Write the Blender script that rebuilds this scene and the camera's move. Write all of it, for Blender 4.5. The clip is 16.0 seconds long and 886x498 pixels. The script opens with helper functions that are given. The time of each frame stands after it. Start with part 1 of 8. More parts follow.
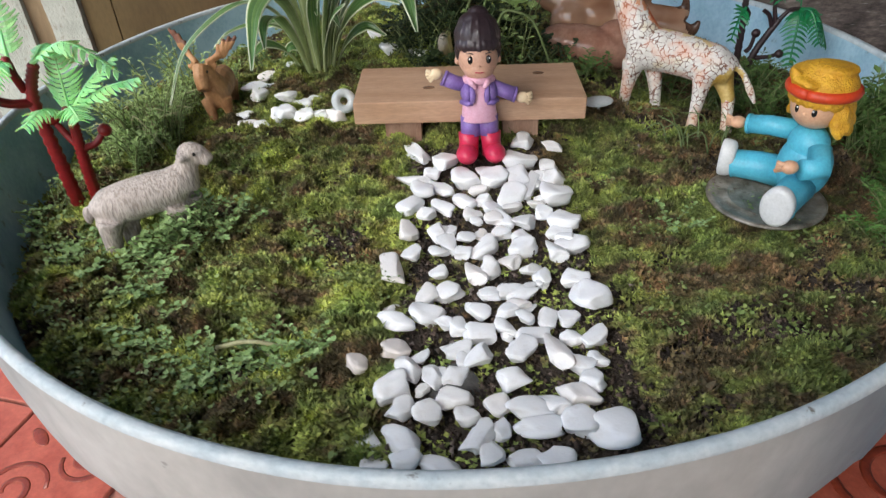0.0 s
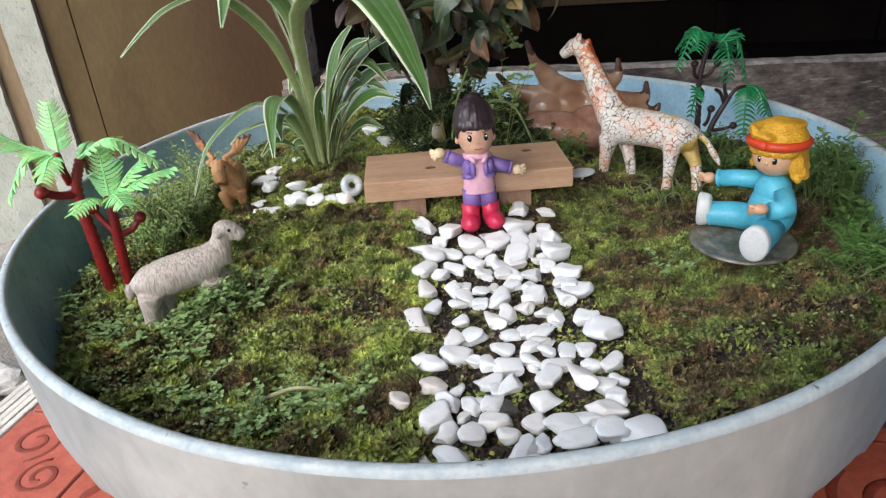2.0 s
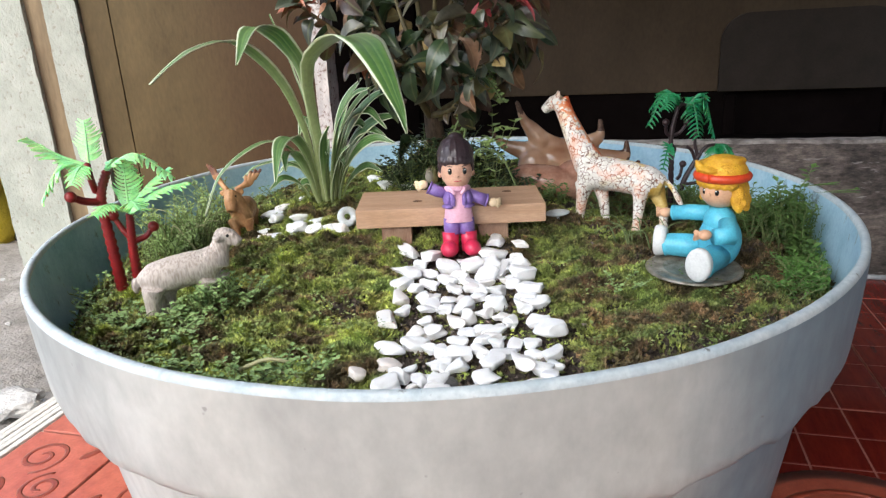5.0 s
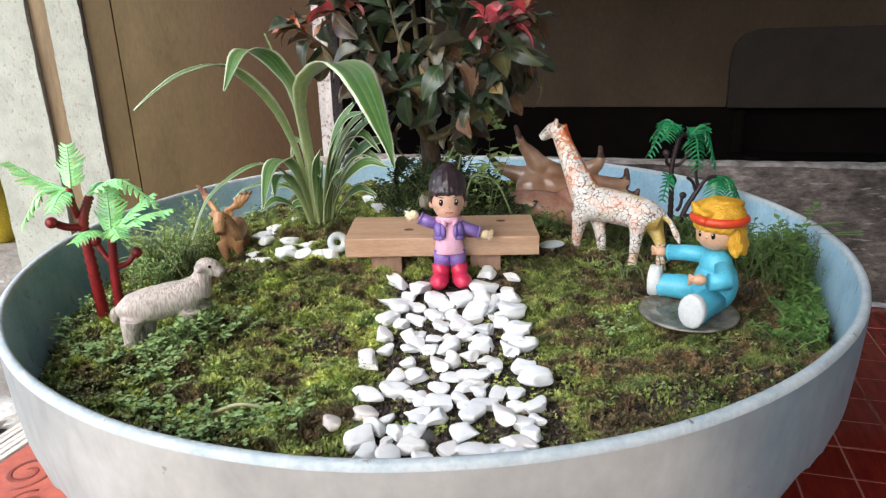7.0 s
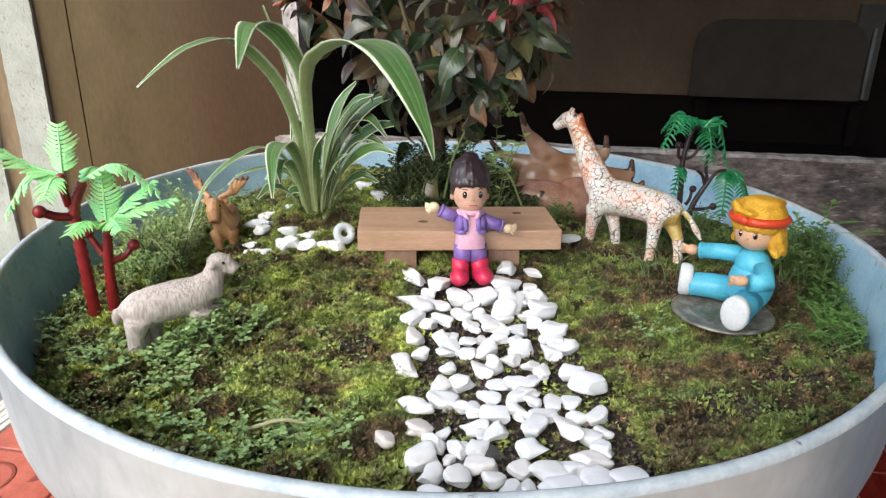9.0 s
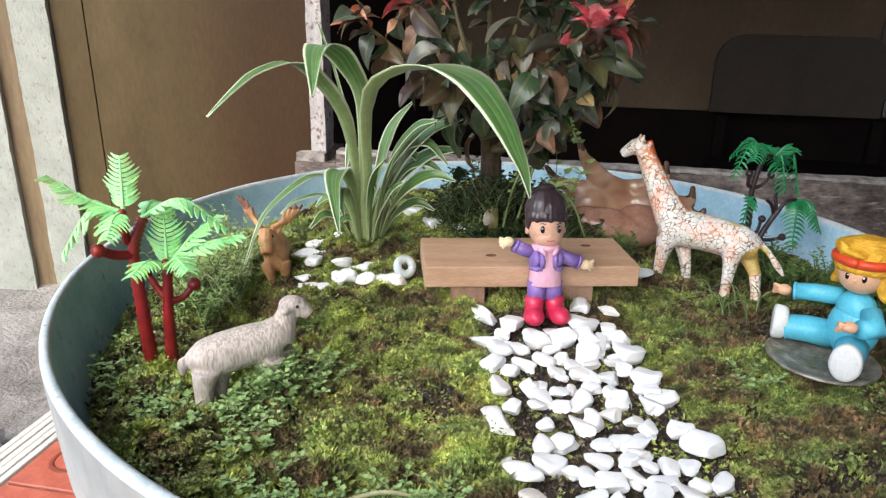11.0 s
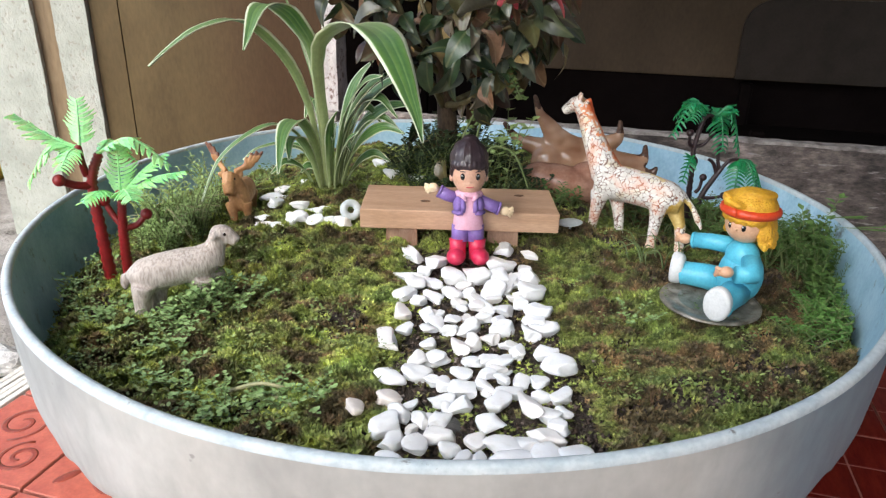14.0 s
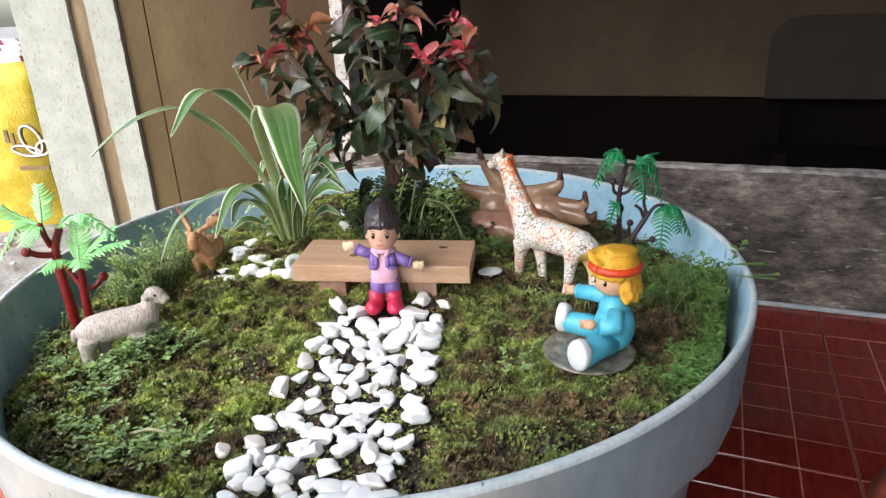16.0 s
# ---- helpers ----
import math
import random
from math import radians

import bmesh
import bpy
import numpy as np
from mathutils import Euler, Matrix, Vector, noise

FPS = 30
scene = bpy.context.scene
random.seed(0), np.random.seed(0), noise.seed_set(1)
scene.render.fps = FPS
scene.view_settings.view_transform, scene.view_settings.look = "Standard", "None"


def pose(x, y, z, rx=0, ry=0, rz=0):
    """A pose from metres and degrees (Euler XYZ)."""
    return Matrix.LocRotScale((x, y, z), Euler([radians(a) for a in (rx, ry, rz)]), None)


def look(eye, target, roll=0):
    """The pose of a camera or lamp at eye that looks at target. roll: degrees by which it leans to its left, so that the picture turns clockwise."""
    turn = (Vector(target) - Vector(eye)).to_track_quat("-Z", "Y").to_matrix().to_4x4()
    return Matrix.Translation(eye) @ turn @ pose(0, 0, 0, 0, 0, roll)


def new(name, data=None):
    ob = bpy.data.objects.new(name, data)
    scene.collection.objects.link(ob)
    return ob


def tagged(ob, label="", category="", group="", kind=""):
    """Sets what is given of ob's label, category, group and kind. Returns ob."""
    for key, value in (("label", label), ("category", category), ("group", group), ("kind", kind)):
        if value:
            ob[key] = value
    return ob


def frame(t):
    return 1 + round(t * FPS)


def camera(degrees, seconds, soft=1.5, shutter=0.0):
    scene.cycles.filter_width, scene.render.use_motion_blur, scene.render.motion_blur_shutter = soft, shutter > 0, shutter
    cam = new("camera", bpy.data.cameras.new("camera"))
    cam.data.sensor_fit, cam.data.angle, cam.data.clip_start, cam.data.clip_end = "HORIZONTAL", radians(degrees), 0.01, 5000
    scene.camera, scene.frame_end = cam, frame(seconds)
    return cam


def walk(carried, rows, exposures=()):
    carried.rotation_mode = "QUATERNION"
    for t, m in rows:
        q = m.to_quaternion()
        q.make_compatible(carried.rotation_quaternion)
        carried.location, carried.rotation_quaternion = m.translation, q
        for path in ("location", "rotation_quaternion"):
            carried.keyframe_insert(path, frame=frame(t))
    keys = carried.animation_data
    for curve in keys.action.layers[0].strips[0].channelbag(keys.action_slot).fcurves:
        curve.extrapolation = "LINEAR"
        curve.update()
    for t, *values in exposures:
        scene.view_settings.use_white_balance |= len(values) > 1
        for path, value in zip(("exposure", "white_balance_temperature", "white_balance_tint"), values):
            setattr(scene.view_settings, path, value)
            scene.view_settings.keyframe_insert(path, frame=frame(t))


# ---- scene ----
cam = camera(67.0, 16.0, soft=1.3, shutter=0.25)
PATH = [
    (0, (0.004, 0.002, 0.426), (-0.04, 1.637, -0.725), -2.9),
    (0.5, (-0.024, -0.008, 0.445), (0.014, 1.654, -0.667), -2.9),
    (1, (-0.034, -0.016, 0.441), (0.067, 1.686, -0.604), -3.1),
    (1.5, (-0.033, -0.029, 0.430), (0.045, 1.737, -0.506), -4.0),
    (2, (-0.024, -0.041, 0.420), (0.043, 1.755, -0.457), -4.7),
    (2.5, (0.0, -0.053, 0.418), (0.017, 1.789, -0.361), -6.1),
    (3, (0.012, -0.057, 0.429), (0.052, 1.832, -0.228), -5.8),
    (3.5, (0.016, -0.06, 0.410), (0.062, 1.835, -0.228), -5.1),
    (4, (0.02, -0.076, 0.400), (0.065, 1.819, -0.235), -4.5),
    (4.5, (0.014, -0.091, 0.397), (0.018, 1.815, -0.209), -4.1),
    (5, (0.007, -0.101, 0.389), (0.007, 1.801, -0.228), -3.1),
    (5.2, (0.005, -0.093, 0.384), (0.008, 1.815, -0.218), -2.8),
    (7.5, (0.023, -0.079, 0.410), (0.001, 1.823, -0.209), -1.7),
    (8, (0.02, -0.069, 0.406), (0.097, 1.83, -0.219), -1.8),
    (8.5, (-0.016, -0.055, 0.409), (0.175, 1.829, -0.234), -0.4),
    (9, (-0.037, -0.053, 0.410), (0.125, 1.822, -0.267), 0.6),
    (9.5, (-0.052, -0.044, 0.410), (0.123, 1.83, -0.266), 0.2),
    (10, (-0.078, -0.029, 0.413), (0.097, 1.851, -0.247), 0.7),
    (10.2, (-0.088, -0.023, 0.413), (0.112, 1.856, -0.244), 1.0),
    (12.3, (-0.077, -0.013, 0.428), (0.073, 1.871, -0.227), 1.5),
    (12.5, (-0.07, -0.02, 0.427), (0.078, 1.86, -0.240), 1.5),
    (13, (-0.046, -0.043, 0.418), (0.068, 1.827, -0.283), 1.6),
    (13.5, (-0.032, -0.05, 0.414), (0.062, 1.805, -0.327), 2.1),
    (14, (-0.002, -0.067, 0.418), (0.017, 1.789, -0.329), 1.3),
    (14.5, (0.036, -0.069, 0.428), (-0.055, 1.778, -0.334), -0.0),
    (15, (0.079, -0.074, 0.437), (-0.114, 1.78, -0.288), -1.5),
    (15.5, (0.108, -0.082, 0.440), (-0.122, 1.77, -0.280), -2.4),
    (16, (0.13, -0.094, 0.459), (-0.109, 1.766, -0.238), -2.8),
]
EXPOSURES = [(0, 1.05), (1, 0.93), (2, 1.15), (3, 1.39), (5, 1.46), (7.5, 1.45), (9, 1.45), (12.5, 1.48), (14, 1.46), (15, 1.55), (16, 1.64)]
walk(cam, [(t, look(eye, target, roll)) for t, eye, target, roll in PATH], EXPOSURES)

# ---- daylight: overcast sky entering under an added porch roof, from front and left ----
world = bpy.data.worlds.new("sky")
scene.world = world
world.use_nodes = True
wn = world.node_tree
sky = wn.nodes.new("ShaderNodeTexSky")
sky.sky_type, sky.sun_disc = "NISHITA", False
sky.sun_elevation, sky.sun_rotation = radians(48), radians(205)
sky.air_density, sky.dust_density = 1.0, 3.0
wn.links.new(sky.outputs["Color"], wn.nodes["Background"].inputs["Color"])
wn.nodes["Background"].inputs["Strength"].default_value = 0.15
sun = new("sun", bpy.data.lights.new("sun", "SUN"))
sun.data.energy, sun.data.angle, sun.data.color = 1.4, radians(60), (0.97, 1.0, 0.975)
sun.matrix_world = look((-1.25, -1.25, 2.6), (0, 0.4, 0.2))


# ---- materials ----
def material(name):
    m = bpy.data.materials.new(name)
    m.use_nodes = True
    return m, m.node_tree, m.node_tree.nodes["Principled BSDF"]


def coords(nt, scale, kind="Object", stretch=(1, 1, 1)):
    tc = nt.nodes.new("ShaderNodeTexCoord")
    mp = nt.nodes.new("ShaderNodeMapping")
    mp.inputs["Scale"].default_value = [scale * s for s in stretch]
    nt.links.new(tc.outputs[kind], mp.inputs["Vector"])
    return mp.outputs["Vector"]


def noise_tex(nt, vec, scale=1.0, detail=4.0, rough=0.6):
    n = nt.nodes.new("ShaderNodeTexNoise")
    n.inputs["Scale"].default_value, n.inputs["Detail"].default_value = scale, detail
    n.inputs["Roughness"].default_value = rough
    nt.links.new(vec, n.inputs["Vector"])
    return n.outputs["Fac"]


def ramp(nt, fac, stops):
    r = nt.nodes.new("ShaderNodeValToRGB")
    while len(r.color_ramp.elements) < len(stops):
        r.color_ramp.elements.new(0.5)
    for e, (p, c) in zip(r.color_ramp.elements, stops):
        e.position = p
        e.color = (*c, 1) if len(c) == 3 else c
    nt.links.new(fac, r.inputs["Fac"])
    return r.outputs["Color"]


def mix(nt, fac, a, b, blend="MIX"):
    m = nt.nodes.new("ShaderNodeMix")
    m.data_type, m.blend_type = "RGBA", blend
    for sock, v in ((m.inputs[0], fac), (m.inputs[6], a), (m.inputs[7], b)):
        if isinstance(v, (int, float)):
            sock.default_value = v
        elif isinstance(v, tuple):
            sock.default_value = (*v, 1)
        else:
            nt.links.new(v, sock)
    return m.outputs[2]


def bump(nt, bsdf, height, strength=0.3, distance=0.001):
    b = nt.nodes.new("ShaderNodeBump")
    b.inputs["Strength"].default_value, b.inputs["Distance"].default_value = strength, distance
    nt.links.new(height, b.inputs["Height"])
    nt.links.new(b.outputs["Normal"], bsdf.inputs["Normal"])


def surface(name, c1, c2, size=0.03, rough=0.6, relief=0.3, grain=0.002, stretch=(1, 1, 1), metal=0.0, spot=None, distance=0.0006, gloss=0.5):
    """Two colours that mingle at a coarse and a fine scale, with a fine relief; spot: (colour, amount) of stains."""
    m, nt, b = material(name)
    v = coords(nt, 1 / size, stretch=stretch)
    col = ramp(nt, noise_tex(nt, v, 1.0, 5.0), [(0.36, c1), (0.64, c2)])
    fine = noise_tex(nt, coords(nt, 1 / grain, stretch=stretch), 1.0, 3.0)
    col = mix(nt, 0.22, col, ramp(nt, fine, [(0.3, (0.25, 0.25, 0.25)), (0.7, (0.8, 0.8, 0.8))]), "OVERLAY")
    if spot:
        s = noise_tex(nt, coords(nt, 0.9 / size), 1.7, 6.0, 0.7)
        f = ramp(nt, s, [(0.62 - spot[1], (0, 0, 0)), (0.70 - spot[1] * 0.6, (1, 1, 1))])
        col = mix(nt, f, col, spot[0])
    nt.links.new(col, b.inputs["Base Color"])
    b.inputs["Roughness"].default_value, b.inputs["Metallic"].default_value = rough, metal
    b.inputs["Specular IOR Level"].default_value = gloss
    bump(nt, b, fine, relief, distance)
    return m


def plastic(name, c, rough=0.35, vary=0.12):
    d = tuple(x * (1 - vary) for x in c)
    return surface(name, d, c, 0.012, rough, 0.08, 0.0015)


MAT = {
    "tub_lip": surface("pale_blue_lip_paint", (0.42, 0.49, 0.52), (0.54, 0.59, 0.60), 0.014, 0.55, 0.6, 0.003, spot=((0.13, 0.12, 0.105), -0.015)),
    "tub_in": surface("light_blue_paint", (0.28, 0.48, 0.60), (0.43, 0.63, 0.74), 0.04, 0.5, 0.3, 0.003, spot=((0.16, 0.19, 0.19), 0.015)),
    "pebble_pink": surface("pinkish_pebble", (0.80, 0.70, 0.63), (0.90, 0.84, 0.79), 0.006, 0.45, 0.35, 0.0012),
    "dark_stone": surface("dark_wet_stone", (0.03, 0.028, 0.027), (0.10, 0.095, 0.09), 0.012, 0.4, 0.8, 0.0015),
    "bench": surface("pale_pine", (0.46, 0.275, 0.165), (0.56, 0.355, 0.230), 0.018, 0.6, 0.3, 0.0014, (0.25, 1.6, 1.6)),
    "bench_leg": surface("raw_wood_block", (0.32, 0.18, 0.115), (0.44, 0.275, 0.19), 0.008, 0.7, 0.5, 0.001, (1, 1, 0.3)),
    "knot": surface("wood_knot", (0.10, 0.05, 0.025), (0.20, 0.10, 0.05), 0.003, 0.6, 0.3, 0.0008),
    "skin": plastic("toy_skin_plastic", (0.66, 0.375, 0.26), 0.45),
    "skin2": plastic("toy_pale_skin_plastic", (0.72, 0.405, 0.245)),
    "hand_skin": plastic("toy_hand_plastic", (0.86, 0.66, 0.42)),
    "purple": plastic("purple_plastic", (0.235, 0.145, 0.42), 0.42),
    "pink": plastic("pink_plastic", (0.80, 0.44, 0.56), 0.45),
    "red": plastic("red_plastic", (0.62, 0.030, 0.085), 0.3),
    "hair_dark": plastic("dark_brown_plastic", (0.045, 0.028, 0.032), 0.28),
    "cyan": plastic("turquoise_plastic", (0.10, 0.49, 0.64), 0.38),
    "white": plastic("white_plastic", (0.72, 0.72, 0.70), 0.4),
    "yellow": surface("golden_yellow_plastic", (0.62, 0.29, 0.012), (0.78, 0.42, 0.03), 0.006, 0.5, 0.9, 0.0014, distance=0.0012),
    "band": plastic("orange_red_plastic", (0.66, 0.06, 0.015), 0.4),
    "eye": plastic("black_plastic_paint", (0.012, 0.010, 0.010), 0.2),
    "disc": surface("tarnished_disc", (0.13, 0.115, 0.085), (0.34, 0.31, 0.26), 0.008, 0.30, 0.7, 0.003, metal=0.3, spot=((0.11, 0.065, 0.035), 0.05)),
    "moose": surface("tan_rubber", (0.34, 0.150, 0.055), (0.58, 0.320, 0.150), 0.012, 0.5, 0.5, 0.002),
    "moose_dark": surface("dark_brown_rubber", (0.13, 0.045, 0.025), (0.24, 0.10, 0.05), 0.008, 0.5, 0.4, 0.002),
    "frond": plastic("lime_green_plastic", (0.40, 0.86, 0.36), 0.4, 0.22),
    "trunk_red": plastic("dark_red_plastic", (0.25, 0.013, 0.014), 0.4, 0.3),
    "frond_dark": plastic("deep_green_plastic", (0.015, 0.25, 0.085), 0.35, 0.3),
    "trunk_dark": plastic("purple_brown_plastic", (0.030, 0.014, 0.016), 0.45),
    "ledge_top": surface("chipped_pale_cement", (0.14, 0.12, 0.11), (0.40, 0.36, 0.33), 0.02, 0.85, 0.9, 0.003, distance=0.0015),
    "strip_wood": surface("brown_wood_strip", (0.13, 0.088, 0.044), (0.225, 0.160, 0.088), 0.03, 0.6, 0.5, 0.003, (1, 1, 0.15)),
    "post": surface("peeling_white_wood", (0.34, 0.32, 0.31), (0.50, 0.47, 0.45), 0.014, 0.7, 0.8, 0.002, (1, 1, 0.35), spot=((0.13, 0.075, 0.06), 0.09)),
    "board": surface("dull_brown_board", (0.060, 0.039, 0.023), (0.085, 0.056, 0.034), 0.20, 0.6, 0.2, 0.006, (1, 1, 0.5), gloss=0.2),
    "black": surface("black_room_shade", (0.0042, 0.0024, 0.0022), (0.0065, 0.004, 0.0036), 0.05, 0.8, 0.3, 0.004, gloss=0.05),
    "chair": surface("dim_reflection_brown", (0.021, 0.015, 0.011), (0.030, 0.021, 0.016), 0.05, 0.5, 0.2, 0.004, gloss=0.2),
    "tile": surface("glazed_dark_red_tile", (0.125, 0.012, 0.009), (0.190, 0.021, 0.013), 0.025, 0.16, 0.06, 0.003, (3, 0.6, 1)),
    "tile_left": surface("glazed_orange_red_tile", (0.36, 0.075, 0.042), (0.46, 0.115, 0.068), 0.02, 0.3, 0.3, 0.003),
    "tile_relief": surface("brown_red_scroll_glaze", (0.19, 0.030, 0.015), (0.26, 0.045, 0.02), 0.01, 0.35, 0.3, 0.002),
    "grout": surface("pale_grout", (0.30, 0.115, 0.085), (0.42, 0.19, 0.15), 0.02, 0.8, 0.5, 0.002),
    "marble": surface("grooved_pale_edging", (0.52, 0.49, 0.44), (0.66, 0.63, 0.57), 0.03, 0.6, 0.4, 0.003),
    "dirt": surface("pale_sandy_dirt", (0.17, 0.155, 0.14), (0.30, 0.28, 0.255), 0.06, 0.95, 1.0, 0.006, spot=((0.085, 0.072, 0.062), 0.03), distance=0.004),
    "rock": surface("grey_broken_rock", (0.28, 0.27, 0.26), (0.50, 0.49, 0.47), 0.03, 0.9, 0.9, 0.004, distance=0.002),
    "bag": surface("yellow_woven_sack", (0.50, 0.36, 0.020), (0.66, 0.51, 0.065), 0.04, 0.45, 0.8, 0.004, distance=0.003),
    "bag_white": surface("white_sack_print", (0.66, 0.62, 0.58), (0.78, 0.75, 0.72), 0.03, 0.5, 0.3, 0.004),
    "bag_ink": surface("dark_red_sack_print", (0.12, 0.012, 0.016), (0.20, 0.03, 0.03), 0.02, 0.5, 0.3, 0.004),
    "bag_brown": surface("brown_sack_print", (0.13, 0.080, 0.035), (0.20, 0.13, 0.06), 0.02, 0.5, 0.3, 0.004),
    "roof": surface("unseen_roof_underside", (0.20, 0.18, 0.16), (0.30, 0.27, 0.24), 0.2, 0.8, 0.3, 0.01),
    "house": surface("unseen_blocker_wall", (0.20, 0.23, 0.26), (0.27, 0.31, 0.34), 0.3, 0.8, 0.3, 0.01),
    "trunk": surface("brown_bark", (0.05, 0.030, 0.018), (0.13, 0.085, 0.05), 0.006, 0.85, 0.9, 0.0015, (1, 1, 0.3), distance=0.001),
    "stem": surface("brownish_green_stem", (0.10, 0.075, 0.030), (0.16, 0.13, 0.06), 0.01, 0.6, 0.3, 0.002),
    "giraffe_orange": surface("orange_rubbed_paint", (0.66, 0.18, 0.06), (0.74, 0.38, 0.21), 0.004, 0.6, 0.4, 0.001),
    # two greys that paint a reflection at the cabinet's right end
    "strip_grey": surface("pale_reflection_grey", (0.050, 0.052, 0.050), (0.085, 0.090, 0.088), 0.05, 0.4, 0.2, 0.004),
    "panel_grey": surface("dim_reflection_grey", (0.030, 0.027, 0.024), (0.046, 0.042, 0.038), 0.05, 0.5, 0.2, 0.004, gloss=0.2),
    "skirting": surface("dull_skirting", (0.30, 0.31, 0.33), (0.42, 0.44, 0.46), 0.02, 0.7, 0.5, 0.003),
    "finger_tip": surface("dark_shell_tip", (0.075, 0.035, 0.022), (0.16, 0.085, 0.055), 0.008, 0.25, 0.2, 0.002),
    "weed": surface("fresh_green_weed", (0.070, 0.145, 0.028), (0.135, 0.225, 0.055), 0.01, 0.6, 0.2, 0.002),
    # darker weed copy that carries the shade under the shrub
    "weed_shaded": surface("shaded_green_weed", (0.020, 0.040, 0.012), (0.045, 0.075, 0.022), 0.01, 0.6, 0.2, 0.002),
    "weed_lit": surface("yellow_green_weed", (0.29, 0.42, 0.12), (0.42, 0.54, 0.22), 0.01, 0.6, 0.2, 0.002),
    "weed_sprig": surface("light_green_sprig", (0.10, 0.17, 0.04), (0.19, 0.27, 0.08), 0.008, 0.5, 0.2, 0.002),
    "weed_pale": surface("blue_green_seedling", (0.22, 0.36, 0.11), (0.35, 0.49, 0.20), 0.006, 0.55, 0.2, 0.002),
    "weed_bright": surface("bright_green_fern", (0.075, 0.19, 0.030), (0.14, 0.27, 0.06), 0.008, 0.6, 0.2, 0.002),
    "straw": surface("dry_straw", (0.34, 0.33, 0.17), (0.46, 0.44, 0.25), 0.01, 0.7, 0.2, 0.002),
    "soil": surface("dark_crumbly_soil", (0.030, 0.022, 0.016), (0.095, 0.070, 0.052), 0.010, 0.9, 1.0, 0.0015, distance=0.002),
    "shell_pink": surface("glossy_pinkish_whorl", (0.36, 0.17, 0.115), (0.52, 0.30, 0.215), 0.02, 0.16, 0.08, 0.003),
    "moss_felt": surface("matted_olive_moss", (0.085, 0.092, 0.034), (0.185, 0.185, 0.068), 0.012, 0.9, 1.0, 0.0014, distance=0.002, gloss=0.2, spot=((0.085, 0.052, 0.034), 0.02)),
    "mane": surface("orange_painted_mane", (0.60, 0.09, 0.022), (0.72, 0.17, 0.05), 0.006, 0.6, 0.6, 0.0012),
    "giraffe_yellow": surface("mustard_yellow_stain", (0.50, 0.30, 0.05), (0.60, 0.44, 0.16), 0.008, 0.6, 0.3, 0.002),
    "giraffe_line": surface("faded_yellow_paint", (0.62, 0.44, 0.20), (0.70, 0.55, 0.30), 0.008, 0.6, 0.3, 0.002),
    "chip": surface("pale_bluish_plastic", (0.52, 0.57, 0.58), (0.64, 0.68, 0.69), 0.01, 0.35, 0.1, 0.002),
    "stem_green": surface("pale_green_stem", (0.13, 0.17, 0.06), (0.20, 0.24, 0.09), 0.01, 0.6, 0.2, 0.002),
    "grass_thread": surface("pale_green_grass", (0.11, 0.16, 0.05), (0.18, 0.23, 0.09), 0.01, 0.6, 0.2, 0.002),
    "groove": surface("pale_tile_groove", (0.32, 0.10, 0.07), (0.42, 0.16, 0.12), 0.02, 0.6, 0.3, 0.002),
    "sheet": surface("hazy_blue_plastic", (0.10, 0.13, 0.16), (0.22, 0.27, 0.31), 0.04, 0.25, 0.4, 0.006),
}


